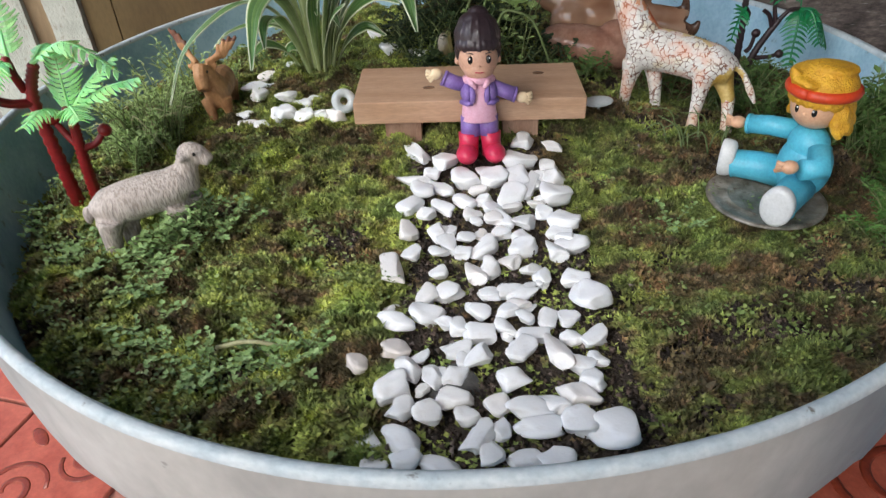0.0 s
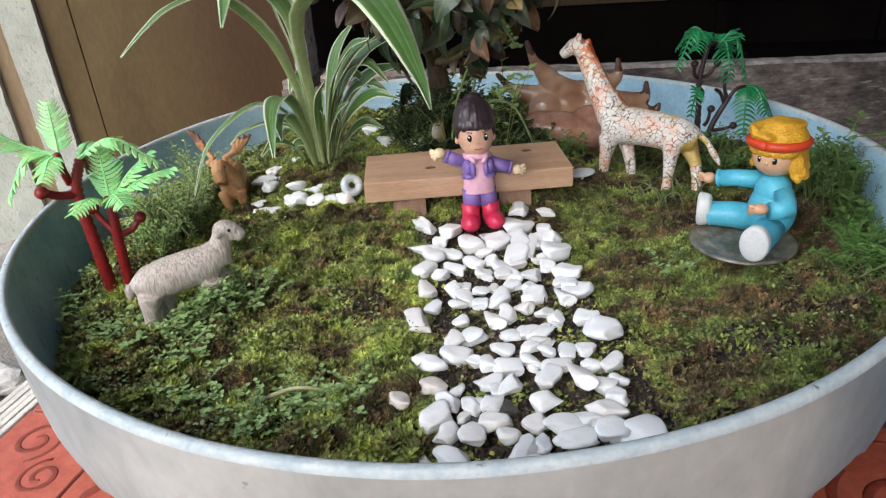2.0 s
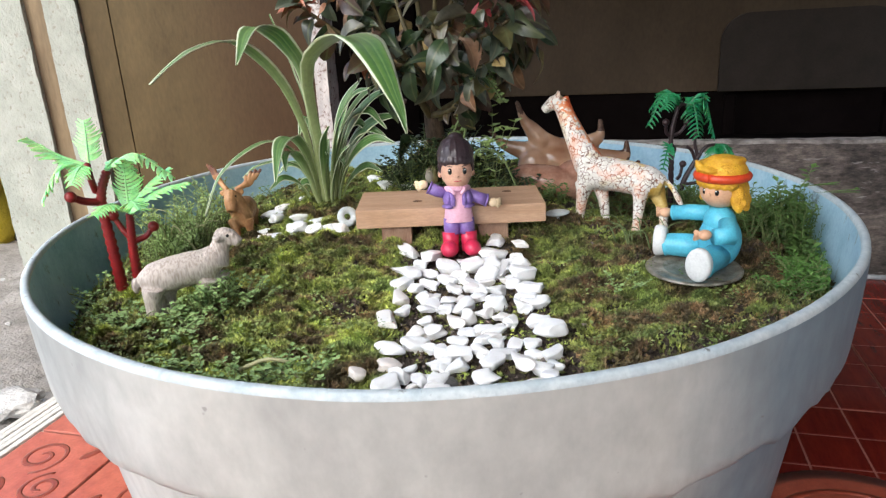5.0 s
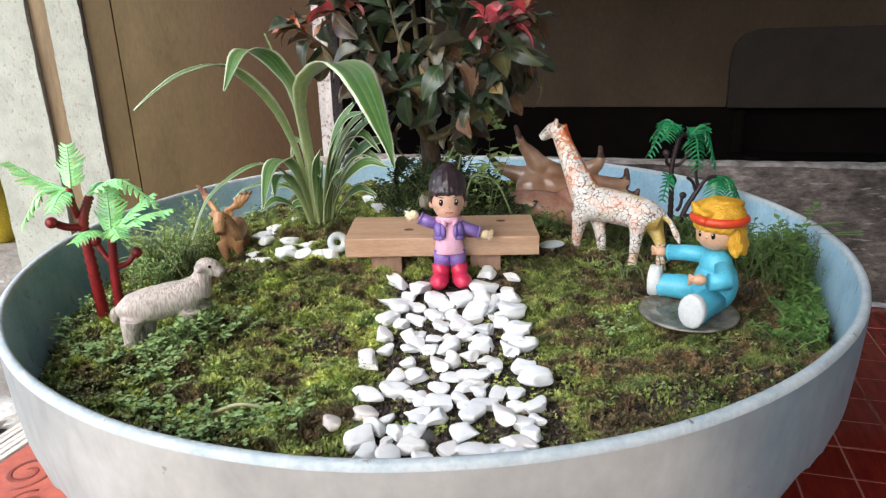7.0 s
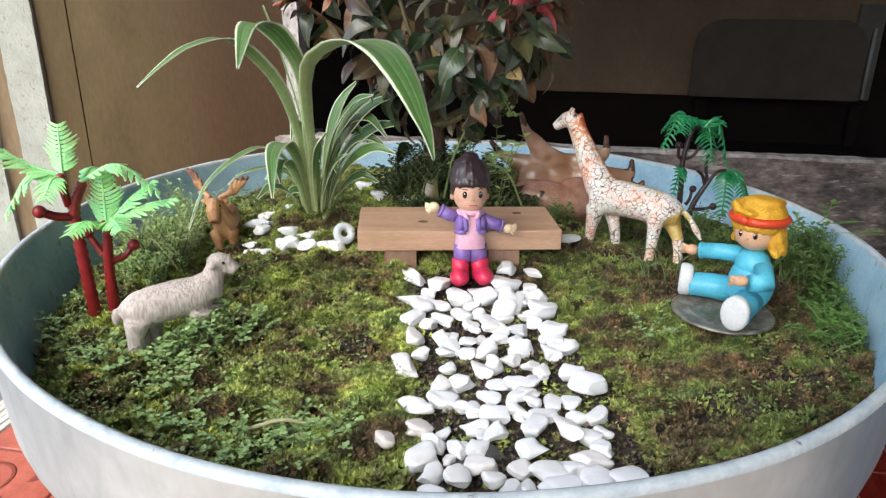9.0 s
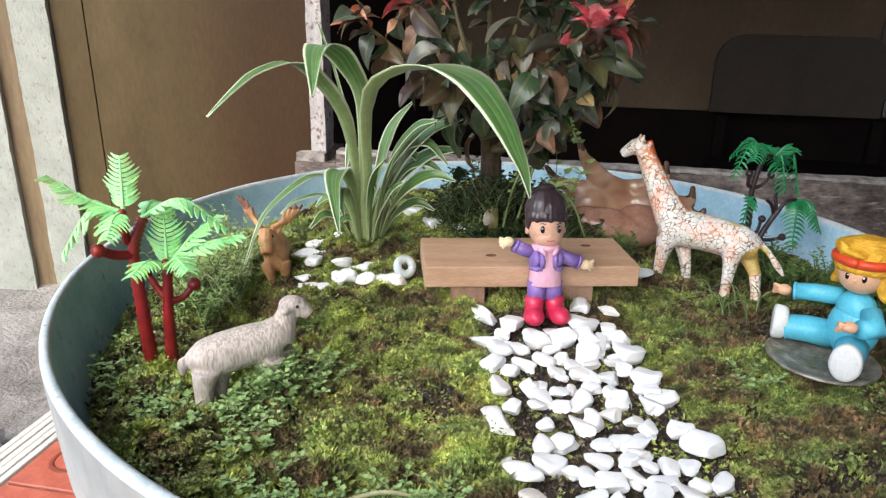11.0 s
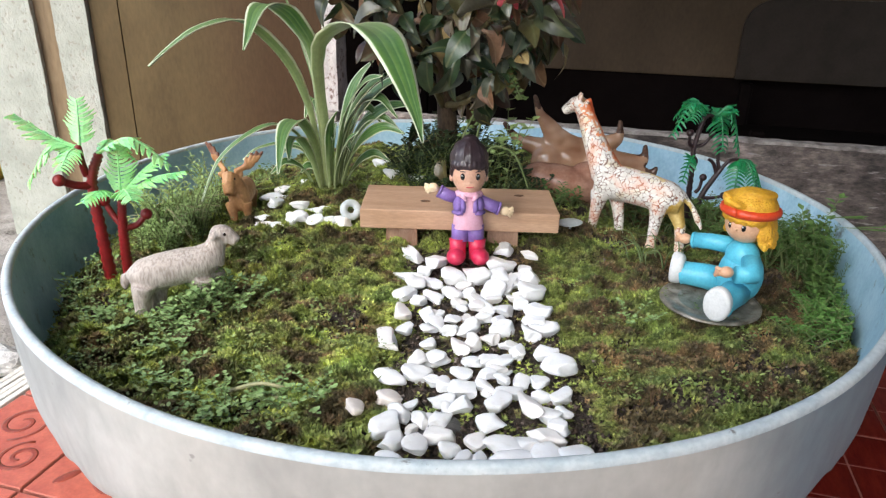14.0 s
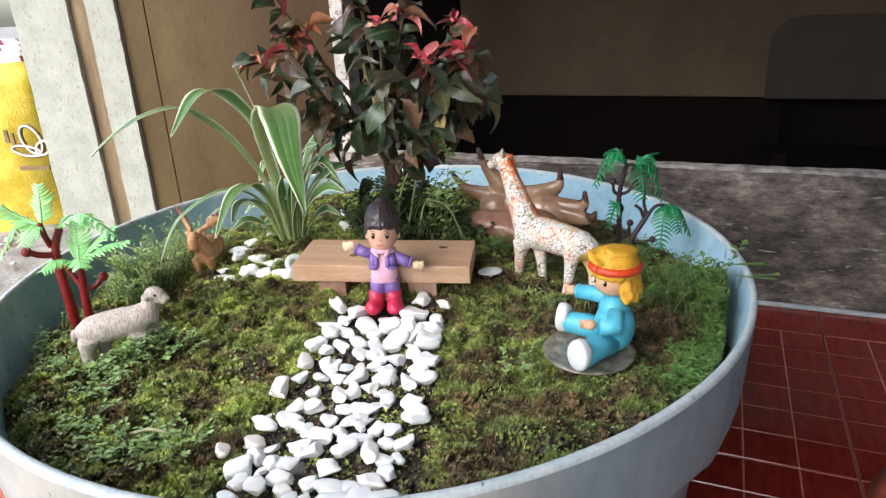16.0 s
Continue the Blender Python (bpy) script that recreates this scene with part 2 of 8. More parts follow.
def moss_material():
    """Patches of yellow-green, grass-green and dark moss with red-brown withered spots; shade is put into the right
    side's colour.
    """
    m, nt, b = material("patchy_moss")
    flat = coords(nt, 1.0, stretch=(1, 1, 0.2))
    big = noise_tex(nt, coords(nt, 1 / 0.034, stretch=(0.8, 1.2, 0.3)), 1.0, 3.0, 0.6)
    small = noise_tex(nt, coords(nt, 1 / 0.008, stretch=(1, 1, 0.4)), 1.0, 3.0, 0.6)
    green = ramp(nt, big, [(0.32, (0.170, 0.205, 0.074)), (0.43, (0.285, 0.340, 0.112)), (0.52, (0.385, 0.425, 0.130)), (0.60, (0.300, 0.380, 0.130)), (0.70, (0.200, 0.270, 0.090))])
    green = mix(nt, 0.6, green, ramp(nt, small, [(0.36, (0.32, 0.32, 0.30)), (0.64, (0.72, 0.72, 0.66))]), "OVERLAY")
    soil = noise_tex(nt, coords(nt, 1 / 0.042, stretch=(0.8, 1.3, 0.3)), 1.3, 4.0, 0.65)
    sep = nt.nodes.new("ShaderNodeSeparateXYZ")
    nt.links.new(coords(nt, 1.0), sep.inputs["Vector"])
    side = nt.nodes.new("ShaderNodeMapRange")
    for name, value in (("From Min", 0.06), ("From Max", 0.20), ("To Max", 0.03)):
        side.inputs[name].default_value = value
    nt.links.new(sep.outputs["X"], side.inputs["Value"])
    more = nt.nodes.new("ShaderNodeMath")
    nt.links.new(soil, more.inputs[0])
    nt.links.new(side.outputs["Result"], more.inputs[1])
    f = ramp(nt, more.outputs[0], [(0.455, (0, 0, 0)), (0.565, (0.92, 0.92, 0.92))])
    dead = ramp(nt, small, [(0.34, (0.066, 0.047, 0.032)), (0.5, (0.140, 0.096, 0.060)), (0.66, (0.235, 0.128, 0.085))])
    # the green is darkened towards +X: the right side's shade in the colour
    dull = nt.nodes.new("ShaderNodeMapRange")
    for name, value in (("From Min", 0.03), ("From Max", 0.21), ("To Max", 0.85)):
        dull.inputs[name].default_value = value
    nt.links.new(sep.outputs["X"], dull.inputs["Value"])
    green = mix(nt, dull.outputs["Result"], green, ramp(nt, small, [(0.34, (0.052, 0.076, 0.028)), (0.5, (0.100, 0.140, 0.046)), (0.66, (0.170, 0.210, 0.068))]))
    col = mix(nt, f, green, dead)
    cell = nt.nodes.new("ShaderNodeTexVoronoi")
    cell.inputs["Scale"].default_value = 62
    nt.links.new(flat, cell.inputs["Vector"])
    tone = nt.nodes.new("ShaderNodeSeparateColor")
    nt.links.new(cell.outputs["Color"], tone.inputs[0])
    col = mix(nt, 1.0, col, ramp(nt, tone.outputs[0], [(0.0, (0.66, 0.68, 0.64)), (0.5, (1.0, 1.0, 1.0)), (1.0, (1.30, 1.28, 1.10))]), "MULTIPLY")
    geo = nt.nodes.new("ShaderNodeNewGeometry")
    var = ramp(nt, geo.outputs["Random Per Island"], [(0.0, (0.66, 0.66, 0.62)), (0.5, (1.0, 1.02, 1.0)), (0.85, (1.40, 1.40, 1.25)), (1.0, (1.9, 1.9, 1.7))])
    col = mix(nt, 1.0, col, var, "MULTIPLY")
    nt.links.new(col, b.inputs["Base Color"])
    b.inputs["Roughness"].default_value = 0.75
    b.inputs["Specular IOR Level"].default_value = 0.25
    return m


def leaflet_material():
    m, nt, b = material("tiny_green_leaf")
    geo = nt.nodes.new("ShaderNodeNewGeometry")
    col = ramp(nt, geo.outputs["Random Per Island"], [(0.0, (0.11, 0.15, 0.04)), (0.3, (0.19, 0.26, 0.07)), (0.6, (0.26, 0.35, 0.11)), (0.85, (0.33, 0.38, 0.12)), (1.0, (0.40, 0.42, 0.18))])
    big = noise_tex(nt, coords(nt, 1 / 0.03), 1.0, 2.0)
    col = mix(nt, 1.0, col, ramp(nt, big, [(0.35, (0.62, 0.66, 0.60)), (0.65, (1.2, 1.2, 1.2))]), "MULTIPLY")
    nt.links.new(col, b.inputs["Base Color"])
    b.inputs["Roughness"].default_value = 0.5
    return m


def crumb_material():
    m, nt, b = material("brown_soil_crumb")
    geo = nt.nodes.new("ShaderNodeNewGeometry")
    nt.links.new(ramp(nt, geo.outputs["Random Per Island"], [(0.0, (0.030, 0.021, 0.016)), (0.5, (0.075, 0.052, 0.038)), (0.9, (0.14, 0.095, 0.072)), (1.0, (0.30, 0.25, 0.22))]), b.inputs["Base Color"])
    b.inputs["Roughness"].default_value = 0.9
    return m


def stripe_material():
    """A strap leaf: deep green along the middle with fine pale lines, and cream margins."""
    m, nt, b = material("variegated_strap_leaf")
    uv = nt.nodes.new("ShaderNodeTexCoord").outputs["UV"]
    sep = nt.nodes.new("ShaderNodeSeparateXYZ")
    nt.links.new(uv, sep.inputs["Vector"])
    cream, green, pale, deep = (0.62, 0.67, 0.48), (0.125, 0.235, 0.055), (0.170, 0.275, 0.100), (0.058, 0.150, 0.045)
    col = ramp(nt, sep.outputs["X"], [(0.0, cream), (0.075, cream), (0.105, green), (0.30, deep), (0.37, pale), (0.41, deep), (0.56, green),
                                      (0.61, pale), (0.65, deep), (0.895, green), (0.925, cream), (1.0, cream)])
    col = mix(nt, ramp(nt, sep.outputs["Y"], [(0.10, (0.85, 0.85, 0.85)), (0.50, (0, 0, 0))]), col, (0.46, 0.52, 0.24))
    fine = noise_tex(nt, coords(nt, 1 / 0.004), 1.0, 3.0)
    col = mix(nt, 0.25, col, ramp(nt, fine, [(0.3, (0.3, 0.3, 0.3)), (0.7, (0.75, 0.75, 0.75))]), "OVERLAY")
    nt.links.new(col, b.inputs["Base Color"])
    b.inputs["Roughness"].default_value = 0.32
    b.inputs["Subsurface Weight"].default_value = 0.0
    bump(nt, b, fine, 0.15, 0.0006)
    return m


def leaf_material(name, stops, vein, rough=0.3, gloss=0.6):
    """A leaf with its own tone, blotches, a pale midrib and fine side veins; the blade is one unit long."""
    m, nt, b = material(name)
    info = nt.nodes.new("ShaderNodeObjectInfo")
    col = ramp(nt, info.outputs["Random"], stops)
    v = coords(nt, 1.0)
    blotch = noise_tex(nt, v, 3.2, 4.0, 0.6)
    col = mix(nt, 0.65, col, ramp(nt, blotch, [(0.32, (0.24, 0.22, 0.20)), (0.68, (0.78, 0.76, 0.70))]), "OVERLAY")
    sep = nt.nodes.new("ShaderNodeSeparateXYZ")
    nt.links.new(v, sep.inputs["Vector"])
    across = nt.nodes.new("ShaderNodeMath")
    across.operation = "ABSOLUTE"
    nt.links.new(sep.outputs["Y"], across.inputs[0])
    rib = ramp(nt, across.outputs[0], [(0.0, (0.7, 0.7, 0.7)), (0.018, (0.5, 0.5, 0.5)), (0.034, (0, 0, 0))])
    col = mix(nt, rib, col, vein)
    slant = nt.nodes.new("ShaderNodeMath")
    slant.operation = "MULTIPLY_ADD"
    nt.links.new(across.outputs[0], slant.inputs[0])
    slant.inputs[1].default_value = -0.9
    nt.links.new(sep.outputs["X"], slant.inputs[2])
    turns = nt.nodes.new("ShaderNodeMath")
    turns.operation = "MULTIPLY"
    nt.links.new(slant.outputs[0], turns.inputs[0])
    turns.inputs[1].default_value = 70
    wave = nt.nodes.new("ShaderNodeMath")
    wave.operation = "SINE"
    nt.links.new(turns.outputs[0], wave.inputs[0])
    nt.links.new(col, b.inputs["Base Color"])
    b.inputs["Roughness"].default_value = rough
    b.inputs["Specular IOR Level"].default_value = gloss
    bump(nt, b, mix(nt, 0.12, blotch, wave.outputs[0]), 0.30, 0.0006)
    return m


def giraffe_material():
    """Chalky white paint crazed with brown lines; an orange mane and yellow and pink stains."""
    m, nt, b = material("crazed_white_paint")
    v = coords(nt, 1.0)
    vo = nt.nodes.new("ShaderNodeTexVoronoi")
    vo.feature = "DISTANCE_TO_EDGE"
    vo.inputs["Scale"].default_value = 275
    warp = nt.nodes.new("ShaderNodeTexNoise")
    warp.inputs["Scale"].default_value = 160
    nt.links.new(v, warp.inputs["Vector"])
    vm = nt.nodes.new("ShaderNodeVectorMath")
    vm.operation = "MULTIPLY_ADD"
    nt.links.new(warp.outputs["Color"], vm.inputs[0])
    vm.inputs[1].default_value = (0.006, 0.006, 0.006)
    nt.links.new(v, vm.inputs[2])
    nt.links.new(vm.outputs[0], vo.inputs["Vector"])
    n = noise_tex(nt, coords(nt, 1 / 0.02), 1.0, 4.0)
    broken = noise_tex(nt, coords(nt, 1 / 0.005), 1.0, 2.0)
    line = ramp(nt, vo.outputs["Distance"], [(0.0, (1, 1, 1)), (0.042, (0.9, 0.9, 0.9)), (0.085, (0, 0, 0))])
    line = mix(nt, 1.0, line, ramp(nt, broken, [(0.40, (0.05, 0.05, 0.05)), (0.52, (1, 1, 1))]), "MULTIPLY")
    white = ramp(nt, n, [(0.36, (0.66, 0.62, 0.56)), (0.52, (0.78, 0.75, 0.70)), (0.66, (0.74, 0.64, 0.46)), (0.74, (0.72, 0.68, 0.62))])
    pink = noise_tex(nt, coords(nt, 1 / 0.020), 1.3, 2.0)
    white = mix(nt, ramp(nt, pink, [(0.48, (0, 0, 0)), (0.68, (0.7, 0.7, 0.7))]), white, (0.72, 0.38, 0.25))
    col = mix(nt, line, white, ramp(nt, pink, [(0.42, (0.15, 0.065, 0.040)), (0.58, (0.42, 0.12, 0.050))]))
    nt.links.new(col, b.inputs["Base Color"])
    b.inputs["Roughness"].default_value = 0.6
    bump(nt, b, broken, 0.35, 0.0006)
    return m


def pebble_material():
    """White marble, here and there a cream or faintly pink stone, with soft light in it."""
    m, nt, b = material("white_marble_pebble")
    info = nt.nodes.new("ShaderNodeObjectInfo")
    col = ramp(nt, info.outputs["Random"], [(0.0, (0.95, 0.95, 0.945)), (0.80, (0.95, 0.945, 0.94)), (0.90, (0.93, 0.90, 0.86)), (1.0, (0.92, 0.86, 0.82))])
    stain = noise_tex(nt, coords(nt, 1.8), 1.0, 4.0, 0.6)
    col = mix(nt, 1.0, col, ramp(nt, stain, [(0.30, (0.90, 0.88, 0.86)), (0.46, (1, 1, 1))]), "MULTIPLY")
    nt.links.new(col, b.inputs["Base Color"])
    b.inputs["Roughness"].default_value = 0.45
    b.inputs["Subsurface Weight"].default_value, b.inputs["Subsurface Scale"].default_value = 0.35, 0.004
    b.inputs["Subsurface Radius"].default_value = (1.0, 0.97, 0.93)
    bump(nt, b, noise_tex(nt, coords(nt, 7.0), 1.0, 4.0, 0.6), 0.35, 0.0005)
    return m


def sheep_material():
    m, nt, b = material("grey_cream_fleece")
    w = noise_tex(nt, coords(nt, 1 / 0.0019, stretch=(1.5, 1.2, 0.35)), 1.0, 2.0, 0.5)
    n = noise_tex(nt, coords(nt, 1 / 0.012), 1.0, 4.0)
    col = mix(nt, 0.5, ramp(nt, n, [(0.36, (0.42, 0.355, 0.305)), (0.62, (0.60, 0.53, 0.475))]), ramp(nt, w, [(0.38, (0.25, 0.195, 0.165)), (0.58, (0.55, 0.48, 0.435))]))
    nt.links.new(col, b.inputs["Base Color"])
    b.inputs["Roughness"].default_value = 0.75
    bump(nt, b, w, 0.7, 0.0011)
    return m


def shell_material():
    m, nt, b = material("glossy_tan_shell")
    n = noise_tex(nt, coords(nt, 1 / 0.035, stretch=(1, 1, 1.3)), 1.0, 2.5)
    nt.links.new(ramp(nt, n, [(0.32, (0.32, 0.155, 0.088)), (0.5, (0.50, 0.295, 0.185)), (0.66, (0.62, 0.43, 0.31))]), b.inputs["Base Color"])
    b.inputs["Roughness"].default_value = 0.16
    b.inputs["Coat Weight"].default_value = 0.6
    b.inputs["Coat Roughness"].default_value = 0.08
    bump(nt, b, n, 0.04, 0.001)
    return m


def plywood_material():
    """Dull olive-brown varnish that turns darker and red-brown towards the jamb, with an uneven edge."""
    m, nt, b = material("brown_varnished_plywood")
    fine = noise_tex(nt, coords(nt, 1 / 0.004, stretch=(1, 1, 0.3)), 1.0, 3.0)
    big = noise_tex(nt, coords(nt, 1 / 0.10, stretch=(1, 1, 0.5)), 1.0, 5.0)
    col = ramp(nt, big, [(0.36, (0.074, 0.051, 0.023)), (0.64, (0.108, 0.077, 0.035))])
    sep = nt.nodes.new("ShaderNodeSeparateXYZ")
    nt.links.new(coords(nt, 1.0), sep.inputs["Vector"])
    edge = nt.nodes.new("ShaderNodeMath")
    edge.operation = "MULTIPLY_ADD"
    nt.links.new(big, edge.inputs[0])
    edge.inputs[1].default_value = 0.16
    nt.links.new(sep.outputs["X"], edge.inputs[2])
    f = ramp(nt, edge_shift(nt, edge.outputs[0]), [(0.40, (0, 0, 0)), (0.62, (0.85, 0.85, 0.85))])
    col = mix(nt, f, col, (0.056, 0.030, 0.015))
    col = mix(nt, 0.2, col, ramp(nt, fine, [(0.3, (0.25, 0.25, 0.25)), (0.7, (0.8, 0.8, 0.8))]), "OVERLAY")
    nt.links.new(col, b.inputs["Base Color"])
    b.inputs["Roughness"].default_value = 0.5
    b.inputs["Specular IOR Level"].default_value = 0.2
    bump(nt, b, fine, 0.2, 0.0006)
    return m


def edge_shift(nt, value):
    n = nt.nodes.new("ShaderNodeMath")
    n.operation = "MULTIPLY_ADD"
    nt.links.new(value, n.inputs[0])
    n.inputs[1].default_value, n.inputs[2].default_value = 1.6, 0.95
    return n.outputs[0]


def concrete_material():
    """Grey-brown plaster with pale worn patches, dark damp blotches and scrapes along the wall."""
    m, nt, b = material("old_scraped_plaster")
    big = noise_tex(nt, coords(nt, 1 / 0.085, stretch=(0.6, 1, 1.0)), 1.0, 6.0, 0.65)
    mid = noise_tex(nt, coords(nt, 1 / 0.018, stretch=(0.45, 1, 1.3)), 1.0, 5.0, 0.7)
    fine = noise_tex(nt, coords(nt, 1 / 0.005, stretch=(0.4, 1, 1.3)), 1.0, 4.0, 0.7)
    col = ramp(nt, big, [(0.36, (0.034, 0.028, 0.025)), (0.47, (0.077, 0.064, 0.057)), (0.57, (0.142, 0.118, 0.104)), (0.68, (0.240, 0.202, 0.182))])
    col = mix(nt, 0.85, col, ramp(nt, mid, [(0.34, (0.16, 0.16, 0.16)), (0.66, (0.84, 0.82, 0.80))]), "OVERLAY")
    col = mix(nt, 0.6, col, ramp(nt, fine, [(0.34, (0.20, 0.20, 0.20)), (0.66, (0.80, 0.79, 0.78))]), "OVERLAY")
    scrape = noise_tex(nt, coords(nt, 1 / 0.010, stretch=(0.2, 1, 1.9)), 1.0, 3.0, 0.6)
    col = mix(nt, ramp(nt, scrape, [(0.62, (0, 0, 0)), (0.69, (0.8, 0.8, 0.8))]), col, (0.34, 0.31, 0.29))
    nt.links.new(col, b.inputs["Base Color"])
    b.inputs["Roughness"].default_value = 0.85
    bump(nt, b, fine, 0.9, 0.003)
    return m


def tub_material():
    """Worn whitewash with grey smears; one side is painted over in bluish grey, the left is tinted with sky light."""
    m, nt, b = material("worn_whitewashed_paint")
    big = noise_tex(nt, coords(nt, 1 / 0.11), 1.0, 5.0)
    fine = noise_tex(nt, coords(nt, 1 / 0.012, stretch=(1, 1, 0.6)), 1.0, 4.0)
    col = ramp(nt, big, [(0.36, (0.370, 0.374, 0.350)), (0.64, (0.495, 0.500, 0.465))])
    sep = nt.nodes.new("ShaderNodeSeparateXYZ")
    nt.links.new(coords(nt, 1.0), sep.inputs["Vector"])
    edge = nt.nodes.new("ShaderNodeMath")
    edge.operation = "MULTIPLY_ADD"
    nt.links.new(noise_tex(nt, coords(nt, 1 / 0.05, stretch=(1, 1, 0.35)), 1.0, 4.0), edge.inputs[0])
    edge.inputs[1].default_value = 0.07
    nt.links.new(sep.outputs["X"], edge.inputs[2])
    f = ramp(nt, edge.outputs[0], [(0.125, (0, 0, 0)), (0.185, (0.95, 0.95, 0.95))])
    blue = ramp(nt, big, [(0.36, (0.135, 0.198, 0.236)), (0.64, (0.208, 0.275, 0.315))])
    col = mix(nt, f, col, blue)
    # bluish sky light on the left side is put into the colour
    other = nt.nodes.new("ShaderNodeMath")
    other.operation = "MULTIPLY"
    other.inputs[1].default_value = -1.0
    nt.links.new(edge.outputs[0], other.inputs[0])
    col = mix(nt, ramp(nt, other.outputs[0], [(0.06, (0, 0, 0)), (0.17, (0.4, 0.4, 0.4))]), col, blue)
    col = mix(nt, 0.25, col, ramp(nt, fine, [(0.3, (0.3, 0.3, 0.3)), (0.7, (0.75, 0.75, 0.75))]), "OVERLAY")
    chip = noise_tex(nt, coords(nt, 1 / 0.009), 1.0, 2.0)
    col = mix(nt, ramp(nt, chip, [(0.74, (0, 0, 0)), (0.78, (0.7, 0.7, 0.7))]), col, (0.20, 0.19, 0.18))
    nt.links.new(col, b.inputs["Base Color"])
    b.inputs["Roughness"].default_value = 0.6
    bump(nt, b, fine, 0.15, 0.0008)
    return m


def pillar_material():
    """Greenish white lime render, trowelled, with scattered upright pits and scuffs."""
    m, nt, b = material("cream_spattered_render")
    wash = noise_tex(nt, coords(nt, 1 / 0.035), 1.0, 5.0, 0.6)
    grit = noise_tex(nt, coords(nt, 1 / 0.0022, stretch=(1, 1, 0.8)), 1.0, 2.0, 0.5)
    pit = noise_tex(nt, coords(nt, 1 / 0.0052, stretch=(1.1, 1.1, 0.75)), 1.0, 1.5, 0.4)
    where = noise_tex(nt, coords(nt, 1 / 0.03, stretch=(1, 1, 0.6)), 1.0, 2.0, 0.5)
    col = ramp(nt, wash, [(0.35, (0.300, 0.320, 0.278)), (0.65, (0.380, 0.395, 0.352))])
    hole = mix(nt, 1.0, ramp(nt, pit, [(0.31, (1, 1, 1)), (0.37, (0, 0, 0))]), ramp(nt, where, [(0.38, (0, 0, 0)), (0.50, (1, 1, 1))]), "MULTIPLY")
    col = mix(nt, hole, col, (0.27, 0.26, 0.22))
    nt.links.new(col, b.inputs["Base Color"])
    b.inputs["Roughness"].default_value = 0.9
    both = mix(nt, 0.6, grit, pit)
    bump(nt, b, both, 0.7, 0.0030)
    return m


MAT.update(tub_out=tub_material(), concrete=concrete_material(), crumb=crumb_material(), moss=moss_material(), pebble=pebble_material(), leaflet=leaflet_material(), strap=stripe_material(), giraffe=giraffe_material(), sheep=sheep_material(),
           plywood=plywood_material(), shell=shell_material(), pillar=pillar_material())
for soft in ("frond", "frond_dark"):
    glow = MAT[soft].node_tree.nodes["Principled BSDF"]
    glow.inputs["Subsurface Weight"].default_value, glow.inputs["Subsurface Scale"].default_value = 0.5, 0.003
MAT["bush"] = leaf_material("dark_glossy_leaf", [(0.0, (0.017, 0.036, 0.015)), (0.22, (0.033, 0.065, 0.025)), (0.40, (0.050, 0.076, 0.042)), (0.56, (0.088, 0.078, 0.028)), (0.70, (0.085, 0.042, 0.023)), (0.84, (0.048, 0.026, 0.019)), (1.0, (0.038, 0.062, 0.044))], (0.12, 0.13, 0.06), 0.32, 0.5)
MAT["leaf_under"] = leaf_material("grey_green_leaf", [(0.0, (0.050, 0.062, 0.036)), (0.5, (0.075, 0.098, 0.070)), (1.0, (0.125, 0.095, 0.070))], (0.18, 0.16, 0.10), 0.28, 0.55)
MAT["leaf_dry"] = leaf_material("dry_brown_leaf", [(0.0, (0.070, 0.032, 0.018)), (0.6, (0.150, 0.075, 0.040)), (1.0, (0.240, 0.140, 0.085))], (0.30, 0.20, 0.12), 0.5, 0.4)
MAT["leaf_yellow"] = leaf_material("yellowing_leaf", [(0.0, (0.18, 0.14, 0.04)), (1.0, (0.42, 0.31, 0.15))], (0.40, 0.32, 0.16), 0.45, 0.4)
MAT["leaf_orange"] = leaf_material("orange_young_leaf", [(0.0, (0.26, 0.070, 0.030)), (0.6, (0.42, 0.130, 0.060)), (1.0, (0.40, 0.22, 0.11))], (0.45, 0.22, 0.12), 0.4)
MAT["leaf_red"] = leaf_material("crimson_young_leaf", [(0.0, (0.42, 0.040, 0.055)), (0.5, (0.58, 0.085, 0.115)), (1.0, (0.60, 0.19, 0.19))], (0.62, 0.24, 0.22), 0.4)


# ---- builders ----
def mesh_object(name, verts, faces, mats, parent=None, label="", smooth=True, slots=None):
    me = bpy.data.meshes.new(name)
    me.from_pydata([tuple(v) for v in verts], [], [tuple(f) for f in faces])
    for m in mats if isinstance(mats, (list, tuple)) else [mats]:
        me.materials.append(m)
    if slots is not None:
        me.polygons.foreach_set("material_index", slots)
    me.polygons.foreach_set("use_smooth", [smooth] * len(me.polygons))
    me.update()
    ob = new(name, me)
    if parent is not None:
        ob.parent = parent
    if label:
        ob["label"] = label
    return ob


def part(name, bm, mat, parent=None, label="", smooth=False):
    me = bpy.data.meshes.new(name)
    bm.to_mesh(me)
    bm.free()
    me.materials.append(mat)
    me.polygons.foreach_set("use_smooth", [smooth] * len(me.polygons))
    ob = new(name, me)
    if parent is not None:
        ob.parent = parent
    if label:
        ob["label"] = label
    return ob


def box(size, at=(0, 0, 0), bevel=0.0, m=None, segments=2):
    bm = bmesh.new()
    bmesh.ops.create_cube(bm, size=1, matrix=Matrix.Translation(at) @ Matrix.Diagonal((*size, 1)))
    if bevel:
        bmesh.ops.bevel(bm, geom=bm.edges[:], offset=bevel, segments=segments, affect="EDGES", profile=0.6)
    if m is not None:
        bmesh.ops.transform(bm, matrix=m, verts=bm.verts)
    return bm


